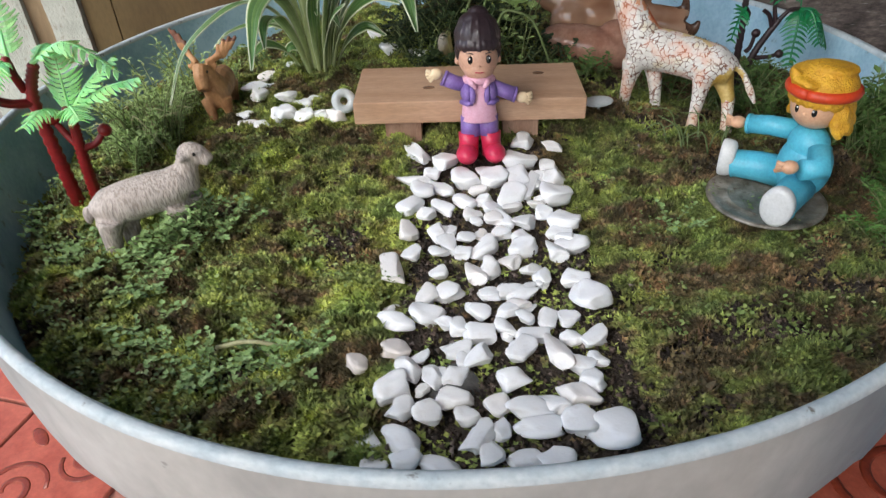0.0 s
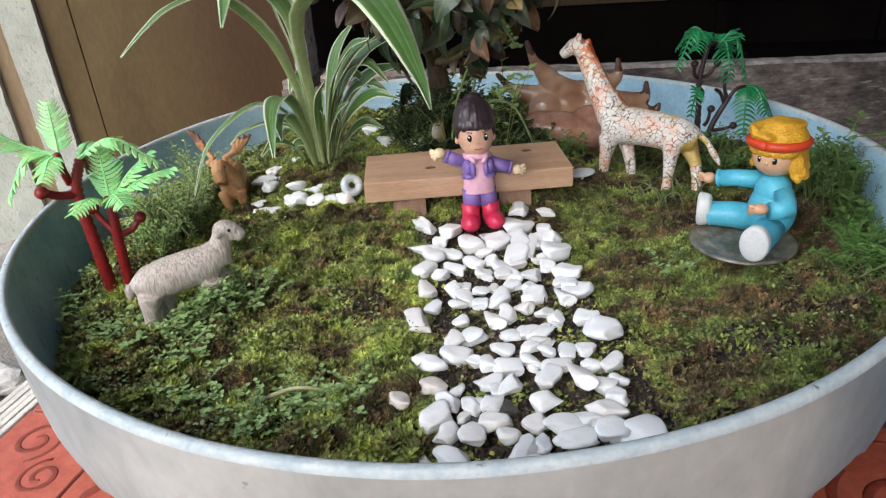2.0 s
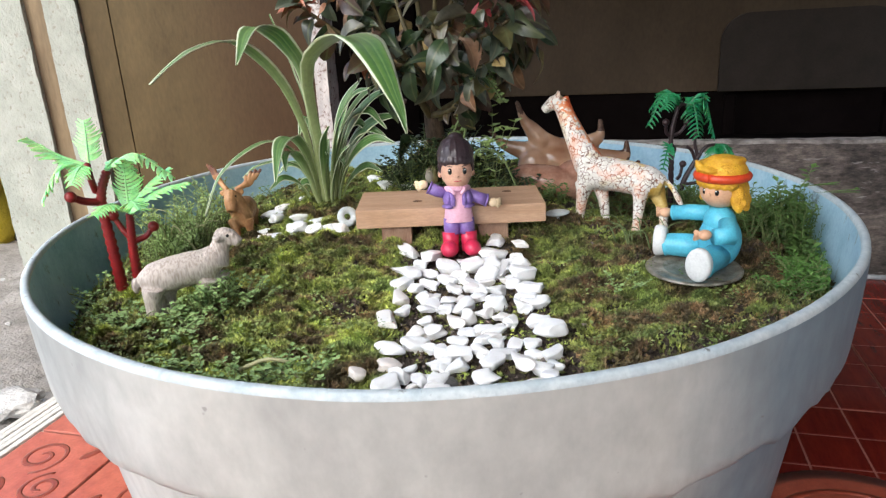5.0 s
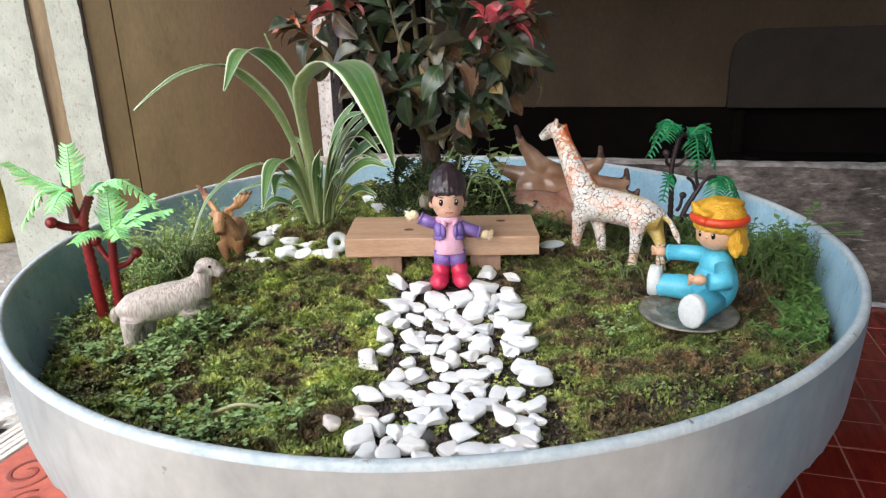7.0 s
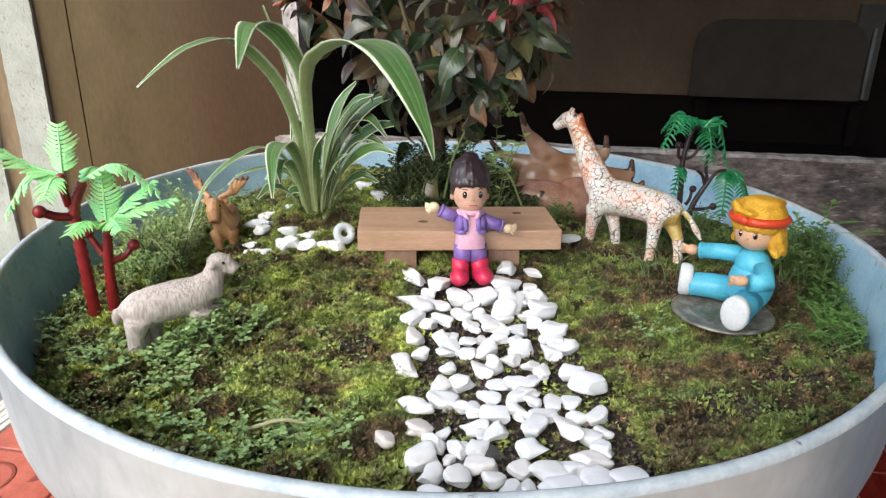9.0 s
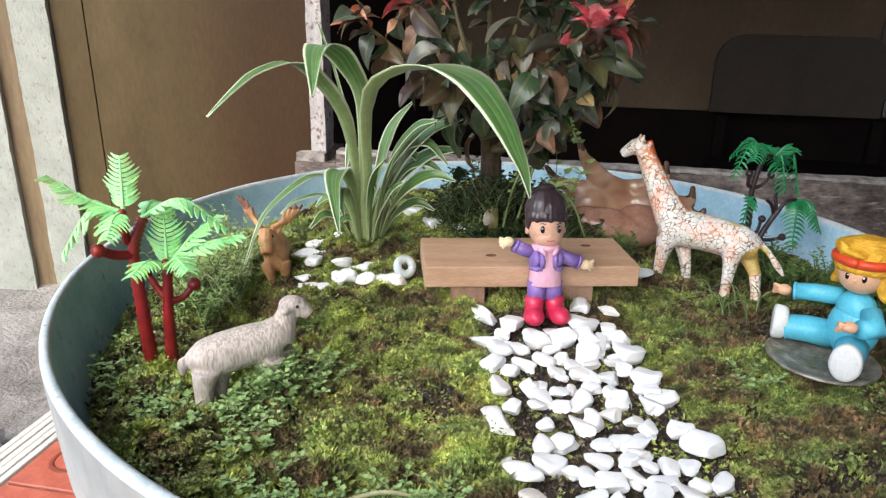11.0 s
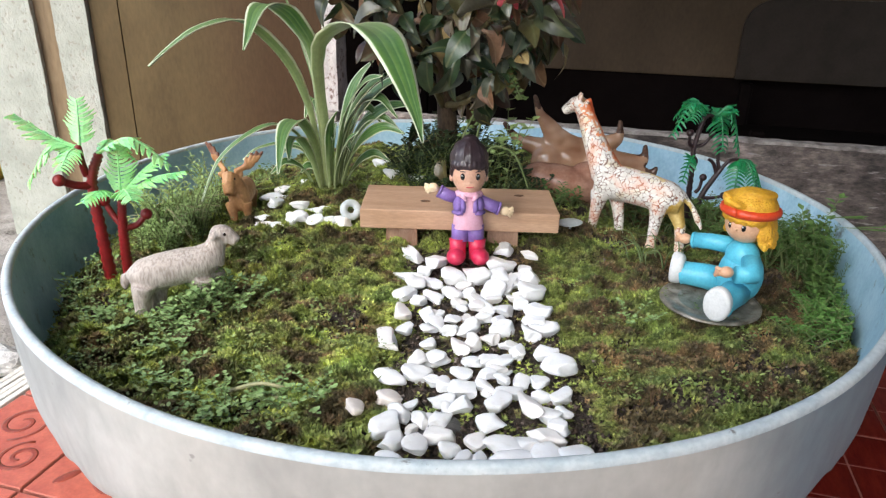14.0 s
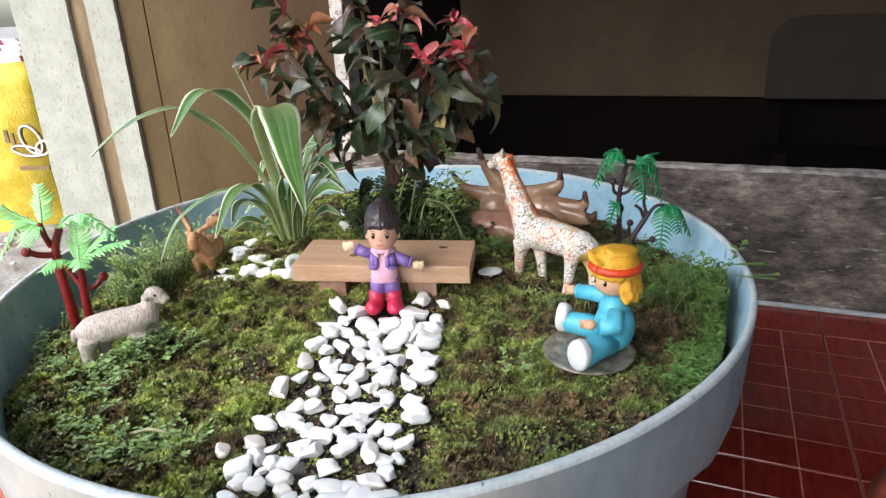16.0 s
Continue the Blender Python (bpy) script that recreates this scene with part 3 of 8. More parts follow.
class Shape:
    """Collects closed forms with a material slot each."""

    def __init__(self):
        self.v, self.f, self.s = [], [], []

    def add(self, verts, faces, slot=0):
        n = len(self.v)
        self.v += [tuple(v) for v in verts]
        self.f += [tuple(n + i for i in f) for f in faces]
        self.s += [slot] * len(faces)

    def ball(self, c, r, slot=0, turn=(0, 0, 0), seg=20, rings=12, low=-1.0, high=1.0):
        r = (r, r, r) if isinstance(r, (int, float)) else r
        e = Euler([radians(a) for a in turn]).to_matrix()
        vs, fs = [], []
        for i in range(rings + 1):
            h = low + (high - low) * i / rings
            if low == -1 and high == 1:
                h = -math.cos(math.pi * i / rings)
            q = math.sqrt(max(0, 1 - h * h))
            for j in range(seg):
                a = 2 * math.pi * j / seg
                vs.append(Vector(c) + e @ Vector((r[0] * q * math.cos(a), r[1] * q * math.sin(a), r[2] * h)))
        for i in range(rings):
            for j in range(seg):
                k = (j + 1) % seg
                fs.append((i * seg + j, i * seg + k, (i + 1) * seg + k, (i + 1) * seg + j))
        fs.append(tuple(range(seg - 1, -1, -1)))
        fs.append(tuple(rings * seg + j for j in range(seg)))
        self.add(vs, fs, slot)

    def tube(self, pts, radii, slot=0, seg=12, flat=1.0):
        pts = [Vector(p) for p in pts]
        radii = [radii] * len(pts) if isinstance(radii, (int, float)) else radii
        vs, fs, side = [], [], None
        for i, p in enumerate(pts):
            d = (pts[min(i + 1, len(pts) - 1)] - pts[max(i - 1, 0)]).normalized()
            if side is None:
                side = d.cross(Vector((0, 0, 1)) if abs(d.z) < 0.9 else Vector((0, 1, 0))).normalized()
            side = (side - d * side.dot(d)).normalized()
            up = side.cross(d)
            for j in range(seg):
                a = 2 * math.pi * j / seg
                vs.append(p + radii[i] * (side * math.cos(a) + up * math.sin(a) * flat))
        for i in range(len(pts) - 1):
            for j in range(seg):
                k = (j + 1) % seg
                fs.append((i * seg + j, i * seg + k, (i + 1) * seg + k, (i + 1) * seg + j))
        fs.append(tuple(range(seg - 1, -1, -1)))
        fs.append(tuple((len(pts) - 1) * seg + j for j in range(seg)))
        self.add(vs, fs, slot)

    def object(self, name, mats, parent=None, label="", smooth=True):
        ob = mesh_object(name, self.v, self.f, mats, parent, label, smooth, self.s)
        bm = bmesh.new()
        bm.from_mesh(ob.data)
        bmesh.ops.recalc_face_normals(bm, faces=bm.faces)
        bm.to_mesh(ob.data)
        bm.free()
        return ob


def curve_points(ctrl, n=14):
    """A smooth line through the control points."""
    c = [Vector(p) for p in ctrl]
    c = [2 * c[0] - c[1]] + c + [2 * c[-1] - c[-2]]
    out = []
    spans = len(c) - 3
    for k in range(n + 1):
        s = min(k / n * spans, spans - 1e-6)
        i, t = int(s), s - int(s)
        a, b, d, e = c[i:i + 4]
        out.append(0.5 * (2 * b + (d - a) * t + (2 * a - 5 * b + 4 * d - e) * t * t + (3 * b - a - 3 * d + e) * t ** 3))
    return out


def thing(name, at, label, category, group="", kind=""):
    ob = new(name)
    ob.empty_display_size = 0.01
    ob.location = at
    return tagged(ob, label, category, group, kind)


def stuff_mesh(name, verts, faces, mat, parent=None):
    """A large joined mesh from arrays."""
    me = bpy.data.meshes.new(name)
    k = faces.shape[1]
    me.vertices.add(len(verts))
    me.vertices.foreach_set("co", verts.astype(np.float32).ravel())
    me.loops.add(faces.size)
    me.loops.foreach_set("vertex_index", faces.astype(np.int32).ravel())
    me.polygons.add(len(faces))
    me.polygons.foreach_set("loop_start", np.arange(len(faces), dtype=np.int32) * k)
    me.update(calc_edges=True)
    me.validate()
    me.materials.append(mat)
    ob = new(name, me)
    if parent is not None:
        ob.parent = parent
    return ob


# ---- the house: a low wall with a dark room behind it, a rendered pillar, a plywood screen ----
WALL = pose(0.2658, 0.9479, 0, 0, 0, -15.66)      # x along the low wall, y into the house


def wall_part(name, size, at, mat, parent=None, label="", bevel=0.002):
    return part(name, box(size, at, bevel, WALL), MAT[mat], parent, label)


def slab(name, size, at, mat, label, category, bevel=0.002, m=None):
    ob = part(name, box(size, at, bevel, WALL if m is None else m), MAT[mat])
    return tagged(ob, label, category, kind="structure")


def rough_block(name, lo, hi, mat, step, amount, seed, m):
    """A block with uneven, worn faces and edges."""
    bm = bmesh.new()
    bmesh.ops.create_cube(bm, size=1)
    size = Vector(hi) - Vector(lo)
    mid = (Vector(hi) + Vector(lo)) / 2
    bmesh.ops.transform(bm, matrix=Matrix.Translation(mid) @ Matrix.Diagonal((*size, 1)), verts=bm.verts)
    for axis in range(3):
        cuts = int(size[axis] / step)
        for k in range(1, cuts):
            no = Vector((0, 0, 0))
            no[axis] = 1
            co = Vector(lo)
            co[axis] += size[axis] * k / cuts
            bmesh.ops.bisect_plane(bm, geom=bm.verts[:] + bm.edges[:] + bm.faces[:], plane_co=co, plane_no=no)
    for v in bm.verts:
        p = v.co
        edge = sum(min(abs(p[i] - lo[i]), abs(p[i] - hi[i])) < 1e-5 for i in range(3))
        d = noise.noise_vector(p * 35 + Vector((seed, 0, 0))) * amount + noise.noise_vector(p * 130 + Vector((0, seed, 0))) * amount * 0.5
        v.co += d * (1.6 if edge >= 2 else 0.7)
    bmesh.ops.transform(bm, matrix=m, verts=bm.verts)
    return part(name, bm, MAT[mat], smooth=False)


tagged(rough_block("wall_end", (-0.512, 0.0, -0.02), (-0.4405, 0.13, 0.1900), "concrete", 0.03, 0.0015, 6.0, WALL), "short thick end of the low grey wall under the jamb", "wall", kind="structure")
low_wall = tagged(rough_block("wall_low", (-0.440, 0.0, -0.02), (2.2, 0.030, 0.2050), "concrete", 0.03, 0.002, 3.0, WALL),
                  "low grey plastered wall with stains and scrapes", "wall", kind="structure")
tagged(rough_block("trim", (-0.440, 0.0005, 0.2055), (2.2, 0.024, 0.2105), "ledge_top", 0.010, 0.0009, 9.0, WALL),
       "chipped pale cement cap of the low wall", "sill", kind="structure")

slab("baseboard", (2.6, 0.008, 0.006), (0.85, -0.0055, 0.0045), "skirting", "thin pale skirting strip at the foot of the low wall", "skirting")

# dark room behind the low wall; its darkness is put into near-black surfaces
slab("wall_room", (4.0, 0.1, 2.6), (0.3, 1.6, 1.1), "black", "back wall coloured black for the unlit room", "wall")
slab("floor_room", (4.0, 1.5, 0.04), (0.3, 0.85, -0.16), "black", "floor coloured near-black for the unlit room", "floor")
slab("ceiling_room", (4.0, 1.6, 0.06), (0.3, 0.85, 2.35), "black", "added near-black ceiling that keeps the room dark", "ceiling")
slab("wall_room_left", (0.06, 1.5, 2.5), (-1.3, 0.85, 1.05), "black", "added near-black side wall that keeps the room dark", "wall")
slab("wall_room_right", (0.06, 1.5, 2.5), (2.2, 0.85, 1.05), "black", "added near-black side wall that keeps the room dark", "wall")
# unseen wall set low over the opening to keep daylight out
slab("wall_above", (3.2, 0.12, 1.78), (0.6, 0.07, 1.51), "house", "unseen wall above the opening, added to shade the room", "wall")

cabinet = thing("cabinet", (0, 0, 0), "brown wooden cabinet with black blocks for the darkness around it", "cabinet")
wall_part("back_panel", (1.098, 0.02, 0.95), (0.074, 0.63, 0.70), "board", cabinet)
# black blocks put where only darkness shows, below and beside the board
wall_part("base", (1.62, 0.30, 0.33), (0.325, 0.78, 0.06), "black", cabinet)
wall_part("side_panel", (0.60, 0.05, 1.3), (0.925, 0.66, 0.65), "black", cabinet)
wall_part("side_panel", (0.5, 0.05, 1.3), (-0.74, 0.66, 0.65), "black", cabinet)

# panel and strip added in place of a pale reflection on glass
wall_part("stile", (0.052, 0.006, 0.20), (0.594, 0.6165, 0.327), "panel_grey", cabinet, "grey panel standing for a dim reflection", bevel=0.001)
wall_part("strip", (0.007, 0.004, 0.15), (0.604, 0.611, 0.304), "strip_grey", cabinet, "narrow grey strip standing for a pale reflection", bevel=0.001)
# dark chair shape put in for a chair's reflection in the glassy panel
chair = thing("chair", (0, 0, 0), "dark rounded chair shape standing for a reflection", "chair")
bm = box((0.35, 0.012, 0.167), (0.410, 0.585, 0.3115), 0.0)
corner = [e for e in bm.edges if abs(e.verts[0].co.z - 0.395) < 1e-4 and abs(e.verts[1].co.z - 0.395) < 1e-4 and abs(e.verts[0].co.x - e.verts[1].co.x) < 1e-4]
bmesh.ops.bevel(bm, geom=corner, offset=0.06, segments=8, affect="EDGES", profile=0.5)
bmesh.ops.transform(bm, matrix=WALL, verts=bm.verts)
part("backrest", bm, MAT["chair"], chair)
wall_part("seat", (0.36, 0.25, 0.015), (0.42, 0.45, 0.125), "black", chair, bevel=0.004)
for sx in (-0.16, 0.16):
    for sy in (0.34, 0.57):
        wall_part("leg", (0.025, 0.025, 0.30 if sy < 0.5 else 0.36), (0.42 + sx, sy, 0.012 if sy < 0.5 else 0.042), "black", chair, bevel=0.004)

# white wooden jamb and its footing block
tagged(rough_block("post", (-0.489, 0.020, 0.2045), (-0.464, 0.060, 0.615), "post", 0.02, 0.0008, 5.0, WALL), "peeling white-painted wooden jamb on the low wall", "post", kind="structure")
tagged(rough_block("post_foot", (-0.508, 0.002, 0.1905), (-0.461, 0.10, 0.2040), "ledge_top", 0.012, 0.0012, 7.0, WALL), "pinkish worn cement footing under the jamb", "footing", kind="structure")

# plywood screen between the pillar and the jamb
PLY = Matrix.Translation((-0.550, 1.052, 0)) @ Matrix.Rotation(math.atan2(0.045, 0.365), 4, "Z")
screen = thing("screen", (0, 0, 0), "brown varnished plywood screen beside the pillar", "screen")
part("board", box((0.318, 0.012, 1.30), (0.1945, 0.016, 0.66), 0.001, PLY), MAT["plywood"], screen)
part("stile", box((0.0432, 0.014, 1.30), (0.0130, 0.0155, 0.66), 0.0008, PLY), MAT["plywood"], screen)

# pillar with a timber strip let into it
PIL = Matrix.Translation((-0.552, 1.05, 0)) @ Matrix.Rotation(radians(4), 4, "Z")
pillar = thing("pillar", (0, 0, 0), "cream rough-rendered pillar with a brown timber strip", "pillar", kind="structure")
for lo, hi, sd in (((-0.060, 0.0, -0.02), (-0.009, 0.10, 2.3), 2.0), ((-0.186, -0.006, -0.02), (-0.0885, 0.10, 2.3), 4.0)):
    ob = rough_block("render_face", lo, hi, "pillar", 0.008, 0.0009, sd, PIL)
    ob.parent = pillar
part("timber_strip", box((0.0290, 0.09, 2.3), (-0.0742, 0.049, 1.13), 0.001, PIL), MAT["strip_wood"], pillar, "brown timber strip")

# unseen roof and walls, added behind and above the viewer to block light
slab("roof", (2.6, 2.45, 0.08), (0.75, -1.24, 1.54), "roof", "unseen porch roof, set low to shade the right side", "roof")
slab("wall_front", (0.47, 0.1, 1.49), (0.68, -1.95, 0.75), "house", "unseen wall added to block light from the front", "wall")
slab("wall_right", (0.1, 1.85, 1.49), (0.72, -0.96, 0.75), "house", "unseen wall added to block light from the right", "wall")


# ---- ground and floor ----
ground = mesh_object("ground", [(-60, -60, -0.03), (60, -60, -0.03), (60, 60, -0.03), (-60, 60, -0.03)], [(0, 1, 2, 3)], MAT["dirt"])
tagged(ground, "pale sandy dirt yard with small stones", "ground", kind="structure")


def dirt_patch():
    """Uneven trodden dirt beside the floor edge."""
    n = 130
    vs, fs = [], []
    for i in range(n + 1):
        for j in range(n + 1):
            u, v = -0.61 - 2.2 * (i / n) ** 1.5, -1.2 + 3.2 * j / n
            p = WALL @ Vector((u, v, 0))
            z = -0.014 + 0.014 * noise.noise(p * 9) + 0.010 * abs(noise.noise(p * 26)) + 0.005 * noise.noise(p * 70)
            vs.append((p.x, p.y, z))
    for i in range(n):
        for j in range(n):
            a = i * (n + 1) + j
            fs.append((a, a + 1, a + n + 2, a + n + 1))
    return tagged(mesh_object("ground_patch", vs, fs, MAT["dirt"]), "trodden pale dirt with cracks and stones", "ground", kind="structure")


dirt_patch()
floor = tagged(part("floor", box((1.52, 1.96, 0.05), (0.18, -0.98, -0.0295), 0, WALL), MAT["grout"]), "red tiled porch floor with pale joints", "floor", kind="structure")
edging = thing("edging", (0, 0, 0), "pale grooved stone edging of the porch floor", "edging", kind="structure")
for k in range(5):
    part("ridge", box((0.0074, 2.6, 0.022), (-0.5725 - 0.0088 * k, -1.3, -0.009 + 0.0006 * (k % 2)), 0.0014, WALL), MAT["marble"], edging)
part("bed", box((0.05, 2.6, 0.02), (-0.590, -1.3, -0.0125), 0.001, WALL), MAT["marble"], edging)


def rock(name, at, size, seed, mat, label, category, flat=0.7, group=""):
    bm = bmesh.new()
    bmesh.ops.create_icosphere(bm, subdivisions=3, radius=1)
    for v in bm.verts:
        d = noise.noise(v.co * 1.1 + Vector((seed, seed * 2, 0))) * 0.45 + noise.noise(v.co * 3.2 + Vector((0, seed, 0))) * 0.14
        v.co *= 1 + d
        v.co.z *= flat
    bmesh.ops.transform(bm, matrix=Matrix.Translation(at) @ Matrix.Diagonal((*[s / 2 for s in size], 1)), verts=bm.verts)
    return tagged(part(name, bm, MAT[mat]), label, category, group)


rng = random.Random(5)
for k in range(70):
    p = WALL @ Vector((-0.64 - 0.7 * rng.random() ** 1.6, -0.75 + 1.2 * rng.random(), 0))
    s = 0.008 + 0.045 * rng.random() ** 3.5
    rock("stone", (p.x, p.y, -0.004 + s * 0.15), (s * 1.3, s, s * 0.9), k * 1.7, "rock", "small grey broken stone lying on dirt", "stone", group="stones on the dirt")
rock("stone", (-0.51, 0.60, 0.0), (0.075, 0.055, 0.04), 91.3, "rock", "pale grey broken stone lying beside the floor edging", "stone", group="stones on the dirt")

# yellow sack behind the pillar
sack = thing("sack", (0, 0, 0), "yellow printed woven sack standing on dirt", "sack")


def sack_mesh():
    nu, nv = 40, 36
    vs, fs, sl = [], [], []
    for j in range(nv + 1):
        t = j / nv
        for i in range(nu):
            a = 2 * math.pi * i / nu
            w = 0.20 * (0.92 + 0.10 * math.sin(3.0 * t)) * (1 - 0.35 * max(0, t - 0.86) / 0.14)
            d = 0.12 * (1 - 0.75 * max(0, t - 0.8) / 0.2)
            p = Vector((w * math.copysign(abs(math.cos(a)) ** 0.7, math.cos(a)), d * math.copysign(abs(math.sin(a)) ** 0.7, math.sin(a)), 0.44 * t))
            f = noise.noise(p * 11) * 0.016 + noise.noise(Vector((p.x * 30, p.y * 30, p.z * 9))) * 0.010
            p += Vector((math.cos(a), math.sin(a), 0)) * f
            vs.append(Vector((-1.17, 1.42, -0.02)) + p)
    for j in range(nv):
        for i in range(nu):
            k = (i + 1) % nu
            fs.append((j * nu + i, j * nu + k, (j + 1) * nu + k, (j + 1) * nu + i))
            sl.append(0 if j < 32 else (1 if (i * 7 + j * 3) % 5 else 2))
    fs.append(tuple(range(nu - 1, -1, -1)))
    sl.append(0)
    fs.append(tuple(nv * nu + i for i in range(nu)))
    sl.append(1)
    return mesh_object("sack_body", vs, fs, [MAT["bag"], MAT["bag_white"], MAT["bag_ink"]], sack, slots=sl)


sack_mesh()


def sack_print():
    """Plain brown strokes where the sack's lettering stands, and a bar under them."""
    for cx, cz, rx, rz, tilt in ((-0.975, 0.205, 0.022, 0.034, -25), (-0.992, 0.180, 0.036, 0.011, 10), (-0.950, 0.186, 0.020, 0.014, -35)):
        e = Euler((0, radians(tilt), 0)).to_matrix()
        for deep, thick, ink in ((1.300, 0.0048, "bag_brown"), (1.2968, 0.0024, "bag_white")):
            s = Shape()
            s.tube([Vector((cx, deep, cz)) + e @ Vector((rx * math.cos(a), 0, rz * math.sin(a))) for a in np.linspace(0, 2 * math.pi, 29)], thick, seg=6)
            s.object("print", [MAT[ink]], sack)
    for cx, cz, w, h in ((-1.035, 0.214, 0.010, 0.030), (-1.021, 0.208, 0.008, 0.026), (-0.985, 0.140, 0.075, 0.010)):
        part("print", box((w, 0.004, h), (cx, 1.300, cz), 0.001), MAT["bag_brown"], sack)


sack_print()


# ---- the planter ----
CX, CY, RX, RY = 0.0078, 0.432, 0.969, 1.033


def lathe(profile, seg=160, wobble=0.0, close=False):
    vs, fs = [], []
    for r, z in profile:
        for j in range(seg):
            a = 2 * math.pi * j / seg
            rr = r + wobble * noise.noise(Vector((math.cos(a) * 3, math.sin(a) * 3, z * 25)))
            vs.append((CX + rr * RX * math.cos(a), CY + rr * RY * math.sin(a), z + wobble * 0.4 * noise.noise(Vector((math.cos(a) * 5, math.sin(a) * 5, 7)))))
    for i in range(len(profile) - 1):
        for j in range(seg):
            k = (j + 1) % seg
            fs.append((i * seg + j, i * seg + k, (i + 1) * seg + k, (i + 1) * seg + j))
    return vs, fs


planter = thing("planter", (CX, CY, 0), "round whitewashed planter tub with a light blue inside", "planter")


def planter_part(name, profile, mat, label=""):
    vs, fs = lathe(profile, wobble=0.0012, seg=320 if name == "outer_band" else 160)
    if name == "outer_band":
        # smeared plaster along the lower edge
        for i, (x, y, z) in enumerate(vs):
            if z < 0.200:
                p = Vector((x, y, 0))
                vs[i] = (x, y, z + 0.0050 * noise.noise(p * 30) + 0.0035 * noise.noise(p * 85) - 0.0015)
    return mesh_object(name, [(x - CX, y - CY, z) for x, y, z in vs], fs, MAT[mat], planter, label)


planter_part("foot", [(0.05, 0.0005), (0.243, 0.0005), (0.248, 0.004), (0.266, 0.08), (0.2745, 0.136), (0.2825, 0.1945)], "tub_out")
planter_part("outer_band", [(0.2815, 0.1925), (0.2880, 0.1930), (0.2950, 0.1945), (0.2978, 0.1985), (0.2990, 0.204), (0.3005, 0.228), (0.3020, 0.252), (0.3022, 0.258)], "tub_out", "worn whitewashed band")
planter_part("lip", [(0.3022, 0.258), (0.3019, 0.2602), (0.3008, 0.2612), (0.2988, 0.2614), (0.2974, 0.2606), (0.2970, 0.258)], "tub_lip", "pale blue painted lip")
planter_part("inner_wall", [(0.2970, 0.258), (0.2945, 0.24), (0.2885, 0.212), (0.2780, 0.196)], "tub_in", "light blue painted inside")


# ---- moss ----
def on_path(x, y):
    """How far a place belongs to the bare strip under the pebbles, 0 to 1."""
    mid = 0.024 - 0.03 * (y - 0.30)
    half = 0.056 + 0.04 * max(0, 0.30 - y) - 0.08 * max(0, y - 0.30)
    return min(max((half - abs(x - mid)) / 0.012, 0), 1) * (y < 0.398)


def ground_z(x, y):
    """Height of the planted surface: level under the path, cushioned elsewhere."""
    back = min(max((y - 0.354) / 0.080, 0), 1)
    wide = min(max((0.165 - abs(x + 0.015)) / 0.045, 0), 1)
    z = 0.2205 + 0.015 * back * back * (3 - 2 * back) * (0.15 + 0.85 * wide)
    z += 0.045 * math.exp(-((x - 0.008) ** 2 + (y - 0.550) ** 2) / 0.0024)
    z += 0.006 * math.exp(-((x + 0.098) ** 2 + (y - 0.515) ** 2) / 0.0016)
    p = Vector((x, y, 0))
    rough = 0.0050 * noise.noise(p * 17) + 0.0042 * noise.noise(p * 48 + Vector((3, 1, 0))) + 0.0020 * noise.noise(p * 120)
    rough += 0.0090 * (0.42 - noise.voronoi(Vector((x * 42, y * 42, 0.5)))[0][0])
    rough += 0.0075 * (0.30 - noise.voronoi(Vector((x * 105, y * 105, 1.5)))[0][0] ** 2)
    z += rough * (1 - 0.8 * on_path(x, y))
    z += 0.003 * math.exp(-((x - 0.101) ** 2 + (y - 0.430) ** 2) / 0.00022)
    z += 0.011 * math.exp(-((x + 0.144) ** 2 + (y - 0.312) ** 2) / 0.00022)
    e = math.hypot((x - CX) / RX, (y - CY) / RY)
    return z - 0.012 * max(0, (e - 0.268) / 0.024)


def moss_bed():
    seg, rings = 220, 90
    vs, fs = [(CX, CY, ground_z(CX, CY))], []
    for i in range(1, rings + 1):
        r = 0.2895 * i / rings
        for j in range(seg):
            a = 2 * math.pi * j / seg
            x, y = CX + r * RX * math.cos(a), CY + r * RY * math.sin(a)
            vs.append((x, y, ground_z(x, y)))
    for j in range(seg):
        fs.append((0, 1 + j, 1 + (j + 1) % seg))
    for i in range(rings - 1):
        for j in range(seg):
            k = (j + 1) % seg
            fs.append((1 + i * seg + j, 1 + (i + 1) * seg + j, 1 + (i + 1) * seg + k, 1 + i * seg + k))
    bare = [0 if on_path(*vs[f[0]][:2]) > 0.35 or noise.noise(Vector((vs[f[0]][0] * 26, vs[f[0]][1] * 34, 9.0))) > 0.34 - 0.16 * min(max((vs[f[0]][0] - 0.08) / 0.08, 0), 1) else 1 for f in fs]
    return tagged(mesh_object("soil_bed", vs, fs, [MAT["soil"], MAT["moss_felt"]], slots=bare), "dark crumbly planting soil matted with moss", "soil", kind="stuff")


moss_bed()


